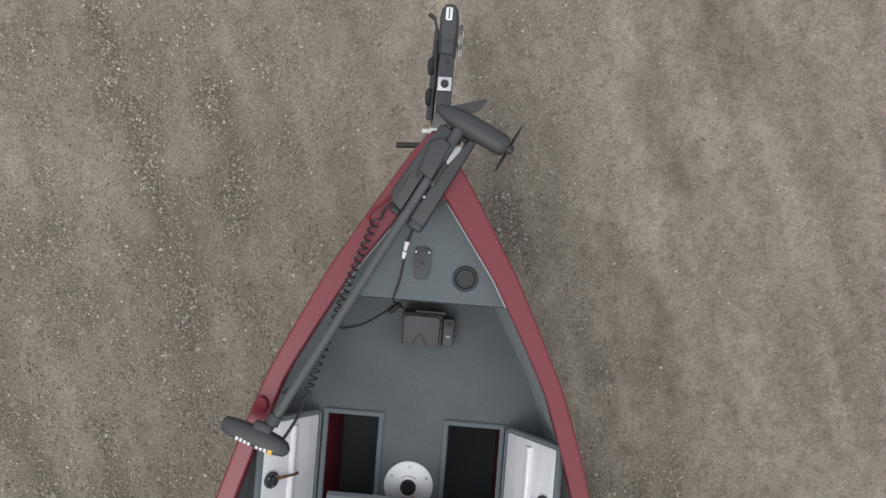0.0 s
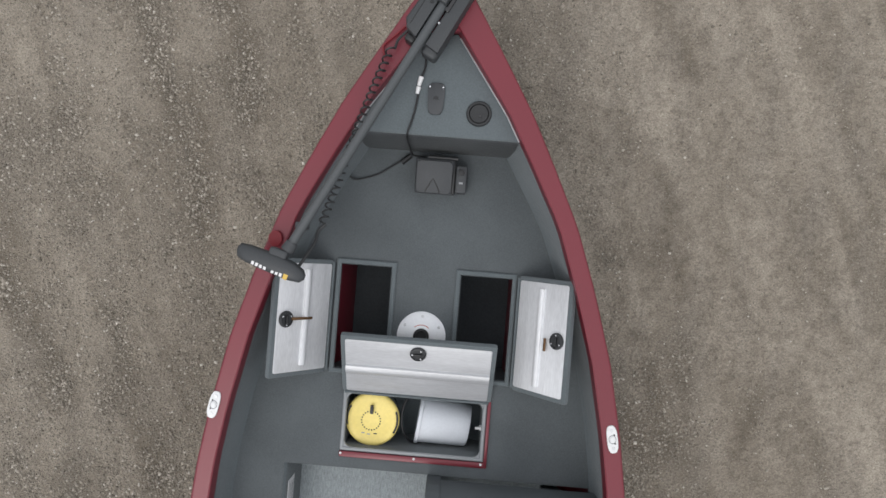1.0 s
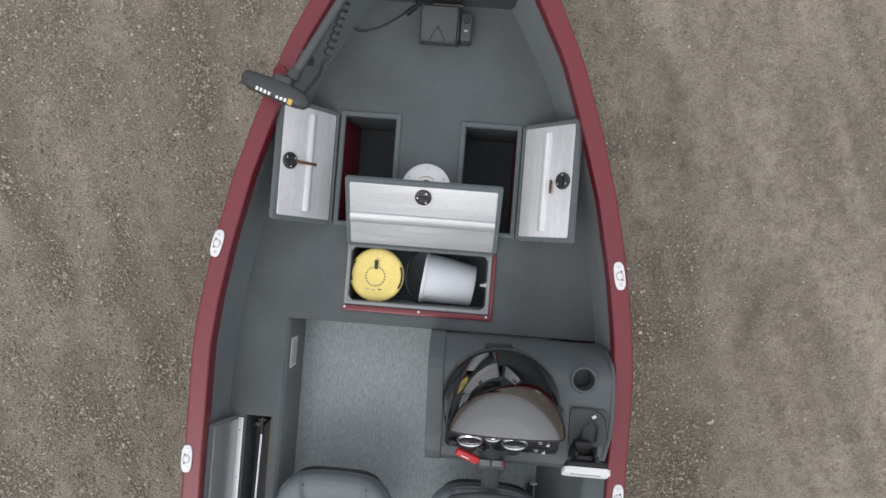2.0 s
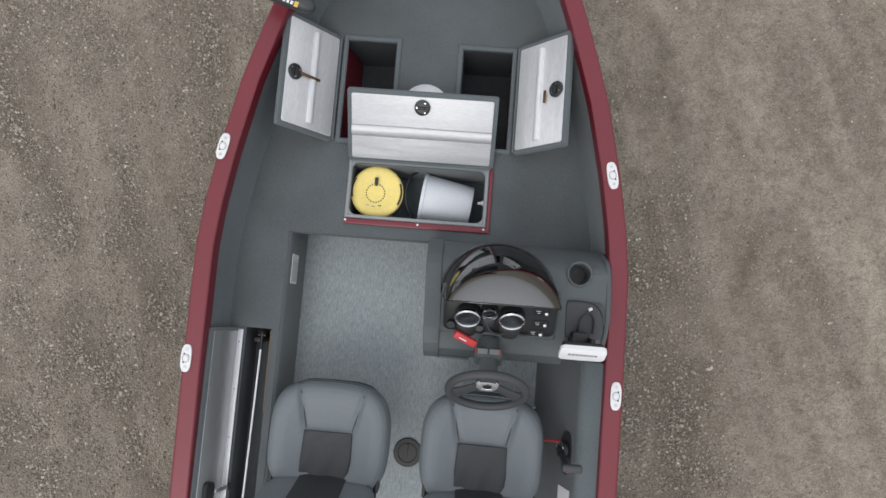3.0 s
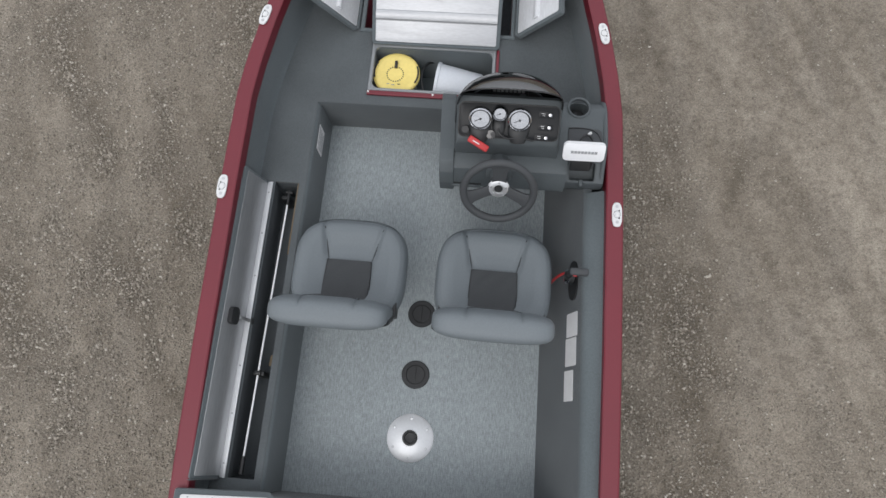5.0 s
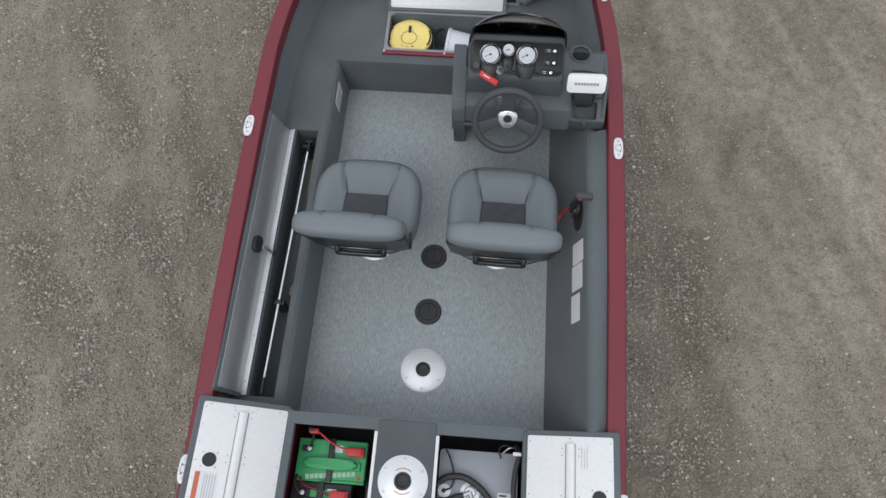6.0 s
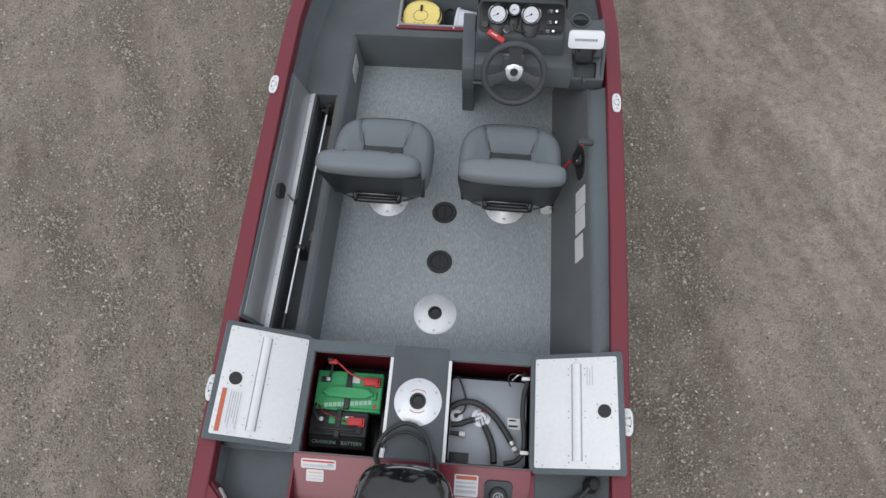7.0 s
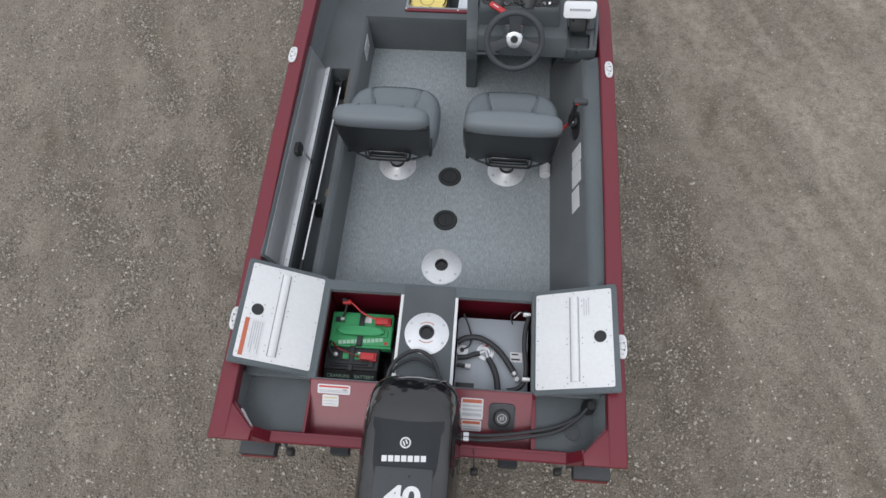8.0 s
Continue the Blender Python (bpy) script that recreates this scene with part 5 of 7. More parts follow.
# lower unit, fin and propeller
n0, n1 = Vector((0.012, 0.503, 1.282)), Vector((0.290, 0.366, 1.282))
ax = (n1 - n0).normalized()
lower = part("motor_pod", lathe([(0.0, 0.0), (0.010, 0.004), (0.021, 0.020), (0.031, 0.055), (0.038, 0.105), (0.041, 0.150), (0.041, 0.266), (0.038, 0.282), (0.030, 0.292), (0.0, 0.294)], n0, ax), MOTOR, tm, "torpedo-shaped motor pod")
fin = basis(n0 + ax * 0.06, ax, (-ax.y, ax.x, 0))
part("skeg", slab([(-0.045, 0.0), (0.04, 0.015), (0.0755, 0.060), (0.0875, 0.108), (0.078, 0.111)], -0.004, 0.004, 0.002, m=fin), MOTOR, lower, "flat triangular fin")
hub = n0 + ax * 0.300
part("prop_hub", lathe([(0.0, 0.0), (0.018, 0.0), (0.016, 0.020), (0.0, 0.026)], n0 + ax * 0.294, ax), BLACK, lower)
for sgn in (-1, 1):
    prop = basis(hub, (-ax.y, ax.x, 0.0), (ax.x * 0.35, ax.y * 0.35, 1.0))
    part("blade", slab([(sgn * 0.012, -0.006), (sgn * 0.040, -0.016), (sgn * 0.090, -0.004), (sgn * 0.094, 0.004), (sgn * 0.05, 0.012), (sgn * 0.012, 0.010)][::sgn], -0.0022, 0.0022, 0.001, m=prop), BLACK, lower)
part("shaft_socket", rod(n0 + ax * 0.115 + Vector((0, 0, 0.002)), SHAFT0 - away * 0.10, 0.022, 0.021), SHELL, tm)
# control head
hx = Vector((0.253, -0.069, 0)).normalized()
hy = Vector((0.069, 0.253, 0)).normalized()
hm = basis((-0.540, -0.727, 1.286), hx, hy)
rings = []
for u, w, h, off in ((-0.130, 0.012, 0.012, 0.008), (-0.122, 0.026, 0.020, 0.006), (-0.09, 0.033, 0.027, 0.003), (-0.03, 0.036, 0.031, 0.001), (0.03, 0.038, 0.032, -0.001), (0.085, 0.034, 0.030, -0.006), (0.118, 0.025, 0.022, -0.010), (0.131, 0.010, 0.010, -0.011)):
    rings.append([hm @ Vector((u, off + a, b)) for a, b, c in egg(0, 0, w, h, 2.6, 20)])
head = part("control_head", loft(rings), MOTOR, tm, "dark oval control head with white marks")
part("marking", bars([(-0.060 + 0.0155 * k, -0.050 + 0.0155 * k, -0.027, -0.014) for k in range(8) if k != 4], hm @ Matrix.Translation((0, -0.004, 0.0300)) @ pose(0, 0, 0, 10, 0, -4)), PAPER, head)
part("emblem", bars([(0.064, 0.080, -0.030, -0.010)], hm @ Matrix.Translation((0, -0.004, 0.0300)) @ pose(0, 0, 0, 10, 0, -4)), GOLD, head)
part("head_collar", rod(SHAFT1 + away * 0.02, SHAFT1 + away * 0.055, 0.026, 0.022), SHELL, tm)
part("head_neck", box(-0.02, 0.05, 0.02, 0.058, -0.016, 0.022, 0.012, 3, m=hm), SHELL, tm)
coil = []
for k in range(0, 24 * 10 + 1):
    t = k / 240
    c = Vector((-0.174, 0.085, 1.250)).lerp(Vector((-0.388, -0.572, 1.222)), t) + Vector((-0.006, 0.0, 0)) * math.sin(t * 5)
    a = 2 * math.pi * k / 10
    coil.append(c + Vector((0.014 * math.cos(a), 0.004 * math.sin(a), 0.014 * math.sin(a))))
part("coil_cord", tube(coil, 0.0036, 6, 1), BLACK, tm, "coiled black control cord")
part("cord_tail", tube([coil[-1], (-0.393, -0.600, 1.22), (-0.400, -0.645, 1.235), (-0.425, -0.700, 1.262), (-0.445, -0.735, 1.27)], 0.006, 8), BLACK, tm)
part("cord_lead", tube([coil[0], (-0.150, 0.120, 1.246), (-0.118, 0.155, 1.25)], 0.005, 8), BLACK, tm)
part("pull_cord", tube([(-0.13, 0.175, 1.232), (-0.165, 0.140, 1.228), (-0.205, 0.10, 1.226), (-0.198, 0.06, 1.224)], 0.004, 6), TAB, tm, "red pull cord")
part("red_tab", slab([(x, y) for x, y, z in egg(-0.560, -0.640, 0.026, 0.030, 2.0, 20)], 1.186, 1.191, 0.002), TAB, tm, "round red tab")
part("shaft_rest", box(-0.472, -0.440, -0.60, -0.572, 1.160, 1.262, 0.006), SHELL, tm)

# ---- foot pedal and its cables on the casting deck ----
pedal = thing("foot_pedal", (0.03, -0.34, DECK_Z), "black trolling motor foot pedal on the carpeted deck", "foot pedal")
bm = loft([[(x, y, z) for x, z in ((-0.070, DECK_Z), (-0.070, h - 0.010), (-0.062, h), (0.080, h), (0.088, h - 0.010), (0.088, DECK_Z))] for y, h in ((-0.268, 0.985), (-0.275, 0.992), (-0.340, 0.975), (-0.390, 0.955), (-0.404, 0.940))])
part("base", bm, SHELL, pedal)
part("tread", slab(rounded(-0.062, 0.080, -0.070, 0.060, 0.012), 0.0, 0.010, 0.004, m=basis((0, -0.335, 0.974), (1, 0, 0), (0, 0.125, 0.040))), SHELL, pedal, "dark ribbed tread")
part("tread_arch", tube([(0.004 + 0.030 * c, -0.404 + 0.054 * (1 - abs(c)) ** 0.85, 0.963 + 0.017 * (1 - abs(c)) ** 0.85) for c in np.linspace(1, -1, 13)], 0.0026, 6, 1), BLACK, pedal)
part("heel_groove", box(0.083, 0.092, -0.405, -0.268, DECK_Z, 0.975, 0.003), BLACK, pedal)
sidepod = part("control_pod", box(0.094, 0.142, -0.398, -0.285, DECK_Z, 0.965, 0.008, 3), SHELL, pedal, "side control pod")
part("white_mark", box(0.110, 0.126, -0.362, -0.354, 0.965, 0.9665), PRINT, sidepod)
part("speed_dial", lathe([(0.0, 0), (0.013, 0), (0.012, 0.006), (0, 0.007)], (0.118, -0.315, 0.965), sides=16), BLACK, sidepod)
part("toe_bar", rod((-0.02, -0.262, 0.975), (0.10, -0.262, 0.975), 0.009), BLACK, pedal)

cable = thing("pedal_cable", (-0.1, -0.15, DECK_Z), "thin black cable with white plug", "cable")
part("lead", tube([(-0.052, 0.10, BOW_Z + 0.006), (-0.050, 0.05, BOW_Z + 0.005), (-0.066, -0.005, BOW_Z + 0.006), (-0.070, -0.06, BOW_Z + 0.005), (-0.080, -0.13, BOW_Z + 0.004), (-0.098, -0.200, BOW_Z + 0.004), (-0.100, -0.225, 1.08), (-0.092, -0.245, 0.93), (-0.075, -0.258, 0.945), (-0.03, -0.262, 0.96)], 0.0042, 8), BLACK, cable)
part("plug", rod((-0.062, 0.012, BOW_Z + 0.011), (-0.069, -0.022, BOW_Z + 0.011), 0.010, 0.007), WHITE, cable, "white plastic plug")
part("plug", rod((-0.069, -0.026, BOW_Z + 0.010), (-0.073, -0.052, BOW_Z + 0.009), 0.009, 0.006), WHITE, cable, "white plastic plug")
cable2 = thing("power_cable", (-0.2, -0.3, DECK_Z), "black cable lying on the carpeted deck", "cable")
part("lead", tube([(-0.345, -0.36, DECK_Z + 0.02), (-0.315, -0.368, DECK_Z + 0.006), (-0.235, -0.342, DECK_Z + 0.004), (-0.17, -0.300, DECK_Z + 0.005), (-0.125, -0.268, DECK_Z + 0.010), (-0.113, -0.258, DECK_Z + 0.012)], 0.0036, 8), BLACK, cable2)
part("plug", rod((-0.135, -0.285, DECK_Z + 0.012), (-0.098, -0.252, DECK_Z + 0.012), 0.012, 0.010), BLACK, cable2)

# ---- buckets in the centre hatch ----
pail = thing("bait_bucket", (-0.183, -1.375, 0.646), "bait bucket with a bright yellow round lid", "bucket")
part("pail", lathe([(0.0, 0.0), (0.085, 0.0), (0.100, 0.195), (0.104, 0.200), (0.0, 0.200)], (-0.178, -1.377, 0.646), sides=40), BUCKET, pail)
lid = part("lid", lathe([(0.0, 0.203), (0.076, 0.203), (0.082, 0.207), (0.103, 0.207), (0.111, 0.203), (0.115, 0.197), (0.115, 0.188), (0.109, 0.186), (0.109, 0.198), (0.0, 0.198)], (-0.178, -1.377, 0.652), sides=48), YELLOW, pail, "bright yellow plastic lid")
dots = bmesh.new()
for k in range(22):
    a = 2 * math.pi * k / 22
    box(-0.183 + 0.040 * math.cos(a) - 0.0026, -0.183 + 0.040 * math.cos(a) + 0.0026, -1.383 + 0.040 * math.sin(a) - 0.0026, -1.383 + 0.040 * math.sin(a) + 0.0026, 0.8548, 0.8565, into=dots)
part("air_holes", dots, CASE, lid, kind="stuff")
part("tab", box(-0.189, -0.175, -1.352, -1.316, 0.855, 0.871, 0.003), BLACK, lid, "black lid tab")
part("clip_band", tube([(-0.178 + 0.107 * math.cos(a), -1.377 + 0.107 * math.sin(a), 0.8605) for a in np.linspace(radians(150), radians(195), 8)], 0.004, 6, 1), BLACK, lid)
part("clip_band", tube([(-0.178 + 0.107 * math.cos(a), -1.377 + 0.107 * math.sin(a), 0.8605) for a in np.linspace(radians(-28), radians(22), 8)], 0.0042, 6, 1), BLACK, lid)
for k, (u, v) in enumerate(((-0.030, -0.062), (-0.006, -0.066), (0.022, -0.062))):
    part("lid_mark", box(-0.183 + u - 0.007, -0.183 + u + 0.007, -1.375 + v - 0.002, -1.375 + v + 0.002, 0.8548, 0.8562), PRINT if k < 2 else BLACK, lid)

pail2 = thing("plastic_bucket", (0.13, -1.375, 0.646), "pale grey plastic bucket lying on its side", "bucket")
b0, b1 = Vector((0.012, -1.372, 0.760)), Vector((0.240, -1.398, 0.752))
bx = (b1 - b0).normalized()
part("pail", lathe([(0.0, 0.224), (0.083, 0.224), (0.089, 0.218), (0.107, 0.016), (0.113, 0.014), (0.113, 0.0), (0.107, 0.0), (0.104, 0.012), (0.086, 0.214), (0.0, 0.214)], b0, bx, 40), BUCKET, pail2)
hoop = [b0 + bx * (-0.070 * math.sin(a)) + Vector((0, 0.113 * math.cos(a), 0.045 * math.sin(a) + 0.012)) for a in np.linspace(0, math.pi, 15)]
part("handle", tube(hoop, 0.0060, 8, 1), BLACK, pail2, "thin black wire handle")
valve = thing("drain_fitting", (0.283, -1.385, 0.80), "small white plastic hose fitting on the locker wall", "fitting")
part("spout", rod((0.292, -1.385, 0.815), (0.262, -1.388, 0.818), 0.007, 0.006), WHITE, valve)
part("nut", rod((0.290, -1.385, 0.815), (0.280, -1.386, 0.816), 0.012, sides=6), WHITE, valve)

# ---- thin white rod in the locker, its purpose unknown ----
rodt = thing("locker_rod", (-0.62, -2.65, 0.705), "thin white rod with black end fittings lying in the locker", "rod")
ra, rb = Vector((-0.615, -2.040, 0.838)), Vector((-0.630, -3.270, 0.852))
part("blank", rod(ra, rb, 0.0044, sides=10), WHITEROD, rodt)
part("tip_fitting", rod(ra + Vector((0, 0.022, 0)), ra - Vector((0, 0.050, 0)), 0.008, 0.006), BLACK, rodt)
part("tip_hook", rod(ra + Vector((-0.016, 0.012, 0)), ra + Vector((0.016, 0.012, 0)), 0.007), BLACK, rodt)
part("butt_fitting", rod(rb, rb + Vector((0, 0.07, 0)), 0.010), BLACK, rodt)
part("guide", lathe([(0.0, -0.01), (0.014, -0.01), (0.014, 0.01), (0.0, 0.01)], (-0.624, -2.86, 0.842), (1, 0, 0), 14), BLACK, rodt)
part("rod_rest", box(-0.650, -0.602, -2.87, -2.85, 0.704, 0.841, 0.004), BLACK, rodt)
part("rod_rest", box(-0.652, -0.612, -2.06, -2.04, 0.704, 0.832, 0.004), BLACK, rodt)
tag = thing("paper_tag", (-0.572, -2.80, 0.86), "small tan paper tag hanging at the locker edge", "tag")
part("sheet", slab([(0, 0), (0.050, 0.006), (0.046, 0.024), (0.004, 0.030)], 0, 0.002, m=basis((-0.562, -2.83, 0.868), (0, 1, 0), (-0.02, 0, -0.02))), PLY, tag)


# ---- seats ----
def boat_seat():
    """Built round the post at the plan's keel line; the floor is z = 0."""
    seat = thing("helm_chair", (CX, 0, 0), "grey vinyl padded boat seat with dark centre insert on a post", "seat", "seats in the cockpit")
    o = Matrix.Translation((CX, 0, 0))
    base = part("floor_plate", lathe([(0.0, 0.0), (0.103, 0.0), (0.103, 0.003), (0.095, 0.007), (0.050, 0.020), (0.040, 0.030), (0.036, 0.030), (0.0, 0.030)], (CX, 0, 0), sides=40), ALLOY, seat, "bright round floor plate")
    for k in range(6):
        a = math.pi * (k + 0.5) / 3
        part("screw", lathe([(0.0, 0), (0.006, 0), (0.005, 0.003), (0.0, 0.0035)], (CX + 0.082 * math.cos(a), 0.082 * math.sin(a), 0.0105), sides=10), STEEL, base)
    part("post", lathe([(0.0, 0.02), (0.034, 0.02), (0.034, 0.06), (0.029, 0.062), (0.029, 0.235), (0.05, 0.24), (0.05, 0.25), (0.0, 0.25)], (CX, 0, 0)), STEEL, seat, "bright seat post")
    part("post_ring", lathe([(0.030, 0.030), (0.040, 0.030), (0.040, 0.044), (0.030, 0.046)], (CX, 0, 0)), BLACK, seat)
    part("swivel", box(CX - 0.09, CX + 0.09, -0.09, 0.09, 0.248, 0.262, 0.004), BLACK, seat)
    part("seat_pan", slab([(x, y) for x, y, z in egg(CX, 0.055, 0.200, 0.205, 4.0, 36)], 0.255, 0.285, 0.008, m=None), BLACK, seat, "black plastic seat pan")
    # seat cushion: raised bolsters round a lower centre
    rings_ = []
    cy, hx_, hy_ = 0.036, 0.241, 0.225
    profile = np.array(((0.90, 0.262), (0.985, 0.280), (1.0, 0.305), (0.985, 0.335), (0.945, 0.356), (0.88, 0.368), (0.80, 0.372), (0.70, 0.370), (0.60, 0.363), (0.46, 0.354), (0.25, 0.350), (0.02, 0.349)))
    steps = np.linspace(0, len(profile) - 1, 34)

    def fold(x, y):
        """Depth of the front panel and of the seams along its sides."""
        a, w = abs(x - CX), 0.089 + 0.038 * max(0.0, (y - 0.06) / 0.16)
        reach_ = min(1.0, max(0.0, (y - 0.04) / 0.05))
        return reach_ * (0.011 * math.exp(-((a - w) / 0.011) ** 2) + 0.009 / (1 + math.exp((a - w) / 0.005)))

    for f, z in zip(np.interp(steps, range(len(profile)), profile[:, 0]), np.interp(steps, range(len(profile)), profile[:, 1])):
        rings_.append([(p[0], p[1], z - (fold(p[0], p[1]) if z > 0.345 else 0) - (0.020 * max(0.0, (p[1] - cy) / hy_) ** 2 if z > 0.33 else 0) + (0.014 * max(0.0, -(p[1] - cy) / hy_) if z > 0.33 else 0)) for p in egg(CX, cy, hx_ * f, hy_ * f, 3.2, 160)])
    part("cushion", loft(rings_), PAD, seat, "", 70)
    # seams from the insert to the front corners, dark to paint the folds' shade
    for s in (-1, 1):
        part("seam", tube([(CX + s * 0.090, 0.064, 0.3405), (CX + s * 0.103, 0.12, 0.3395), (CX + s * 0.117, 0.18, 0.3425), (CX + s * 0.126, 0.215, 0.344)], 0.0026, 6), PADDARK, seat)
    rows = []
    for v in np.linspace(0, 1, 17):
        y = 0.066 - 0.221 * v
        z = 0.3575 + 0.016 * v
        rows.append([(CX + u * 0.091 * (1 + 0.10 * v), y, z + 0.005 * (1 - abs(u) ** 4) + 0.0036 * math.sin(7 * u + 14 * v + 2 * math.sin(5 * v)) * min(1.0, 0.25 + v)) for u in np.linspace(-1, 1, 25)])
    bmx = loft([row + [(x, y, z - 0.014) for x, y, z in row[::-1]] for row in rows])
    part("cushion_insert", bmx, PADDARK, seat, "dark grey centre panel", 70)
    edge_line = [(CX - 0.101, -0.150, 0.362), (CX - 0.092, 0.066, 0.357), (CX + 0.092, 0.066, 0.357), (CX + 0.101, -0.150, 0.362)]
    part("piping", tube(edge_line, 0.0035, 6, 1), BLACK, seat)
    # backrest leaning aft
    back = pose(CX, -0.116, 0.350, 11, 0, 0)
    rings_ = []
    for w, d0, d1, z in ((0.150, -0.050, 0.002, 0.000), (0.198, -0.062, 0.014, 0.020), (0.212, -0.066, 0.018, 0.070), (0.217, -0.070, 0.014, 0.140), (0.219, -0.078, 0.016, 0.200), (0.221, -0.080, 0.018, 0.250), (0.221, -0.094, 0.016, 0.275), (0.218, -0.100, 0.011, 0.300), (0.208, -0.098, 0.003, 0.321), (0.190, -0.091, -0.006, 0.334), (0.164, -0.083, -0.015, 0.341), (0.130, -0.073, -0.025, 0.3445), (0.085, -0.062, -0.037, 0.3455)):
        ring = egg(0, (d0 + d1) / 2, w, (d1 - d0) / 2, 3.4, 160)
        roll_ = [0.004 * math.exp(-((abs(p[0]) - 0.1) / 0.016) ** 2) * min(1.0, max(0.0, (z - 0.15) / 0.1)) if p[1] > (d0 + d1) / 2 else 0.0 for p in ring]
        rings_.append([back @ Vector((p[0], p[1] - g, z)) for p, g in zip(ring, roll_)])
    part("backrest", loft(rings_), PAD, seat, "", 70)
    for s in (-1, 1):
        part("seam", tube([back @ Vector((s * 0.092, 0.018, 0.15)), back @ Vector((s * 0.098, 0.017, 0.25)), back @ Vector((s * 0.100, 0.004, 0.315)), back @ Vector((s * 0.100, -0.022, 0.342)), back @ Vector((s * 0.100, -0.084, 0.330))], 0.0016, 6), PAD, seat)
    rows = [[back @ Vector((u * 0.090, 0.019 + 0.006 * (1 - u ** 4), z)) for u in np.linspace(-1, 1, 9)] for z in np.linspace(0.012, 0.225, 9)]
    bmx = loft([row + [p - Vector((0, 0.014, 0)) for p in row[::-1]] for row in rows])
    part("back_insert", bmx, PADDARK, seat, "dark grey lumbar panel", 70)
    rings_ = []
    for w, d0, d1, z in ((0.150, -0.040, 0.02, -0.075), (0.190, -0.056, 0.01, -0.060), (0.207, -0.066, -0.01, -0.025), (0.216, -0.070, -0.02, 0.060), (0.221, -0.0755, -0.03, 0.170), (0.222, -0.0815, -0.04, 0.225), (0.222, -0.0835, -0.04, 0.250), (0.220, -0.084, -0.04, 0.258), (0.216, -0.079, -0.045, 0.262)):
        rings_.append([back @ Vector((p[0], p[1], z)) for p in egg(0, (d0 + d1) / 2, w, (d1 - d0) / 2, 4.0, 40)])
    part("back_shell", loft(rings_), SEATSHELL, seat, "black plastic back shell", 50)
    part("grab_bar", tube([back @ Vector(p) for p in ((-0.105, -0.045, -0.005), (-0.100, -0.080, -0.015), (-0.085, -0.086, -0.028), (0.085, -0.086, -0.028), (0.100, -0.080, -0.015), (0.105, -0.045, -0.005))], 0.0125, 10, 4), SEATSHELL, seat, "dark moulded grab handle")
    part("pocket", box(-0.088, 0.088, -0.076, -0.066, -0.018, 0.020, 0.004, m=back), GLOSS, seat)
    for s in (-1, 1):
        part("hinge_arm", box(CX + s * 0.206 - 0.010, CX + s * 0.206 + 0.010, -0.150, -0.07, 0.275, 0.362, 0.008, 2), BLACK, seat, "black folding hinge")
        part("shell_corner", rod(back @ Vector((s * 0.115, -0.055, -0.045)), back @ Vector((s * 0.165, -0.045, -0.040)), 0.022, 0.016), BLACK, seat)
    return seat


seat_p = boat_seat()
seat_s = copy_thing(seat_p, Matrix.Translation(metres((0.346, -2.450, FLOOR_Z))) @ pose(0, 0, 0, 0, 0, -1.0) @ Matrix.Diagonal((1.02, 1.02, 1.08, 1)))
seat_p.matrix_basis = Matrix.Translation(metres((-0.265, -2.446, FLOOR_Z))) @ pose(0, 0, 0, 0, 0, -0.6) @ Matrix.Diagonal((1.01, 1.01, 1.08, 1))
tagged(seat_p, "grey vinyl padded boat seat turned slightly, beside the rod locker")
tagged(seat_s, "grey vinyl padded helm seat behind the steering wheel")


# ---- helm console ----
con = thing("helm_console", (0.35, -1.75, FLOOR_Z), "charcoal moulded helm console with smoked windscreen and gauges", "console")
BODY = [(-1.583, 0.93), (-1.583, 1.000), (-1.596, 1.045), (-1.622, 1.095), (-1.655, 1.150), (-1.690, 1.176), (-1.80, 1.190), (-1.930, 1.200), (-1.975, 1.200), (-2.004, 1.188), (-2.034, 1.130), (-2.037, 1.085), (-2.022, 1.070), (-1.90, 1.060), (-1.70, 1.040), (-1.63, 0.93)]
part("body", slab(BODY, 0.110, 0.610, m=SIDEWAYS), CONSOLE, con, "charcoal moulded console body")
# low boss in the front of the moulding, ahead of the screen
rings = []
for t, w in ((0.0, 0.050), (0.25, 0.062), (0.55, 0.075), (0.8, 0.088), (1.0, 0.098)):
    y = -1.600 - 0.060 * t
    zb = along(y, [(-1.583, 1.000), (-1.596, 1.045), (-1.622, 1.095), (-1.655, 1.150), (-1.690, 1.176)])
    rings.append([(0.345 + w * c, y + 0.004, zb - 0.012 + (0.030 - 0.010 * t) * max(0.0, 1 - abs(c) ** 2.5)) for c in np.linspace(-1, 1, 15)])
bm = loft(rings, closed=False)
bmesh.ops.solidify(bm, geom=bm.faces[:], thickness=0.010)
part("front_boss", bm, CONSOLE, con, "", 60)
SIDE_PANEL = [(-1.580, 0.905), (-1.578, 1.004), (-1.590, 1.052), (-1.616, 1.104), (-1.652, 1.158), (-1.690, 1.184), (-1.80, 1.198), (-1.930, 1.212), (-1.985, 1.210), (-2.022, 1.175), (-2.043, 1.120), (-2.044, 1.050), (-2.018, 1.020), (-1.960, 0.985), (-1.905, 0.93), (-1.868, 0.80), (-1.855, 0.64), (-1.850, FLOOR_Z), (-1.590, FLOOR_Z)]
bm = bevelled(slab(SIDE_PANEL, 0.074, 0.134, m=SIDEWAYS), 0.006, 2)
for v in bm.verts:
    v.co.x += 0.018 * (-1.58 - v.co.y) / 0.47
part("side_panel", bm, CONSOLE, con, "charcoal side panel reaching the floor")
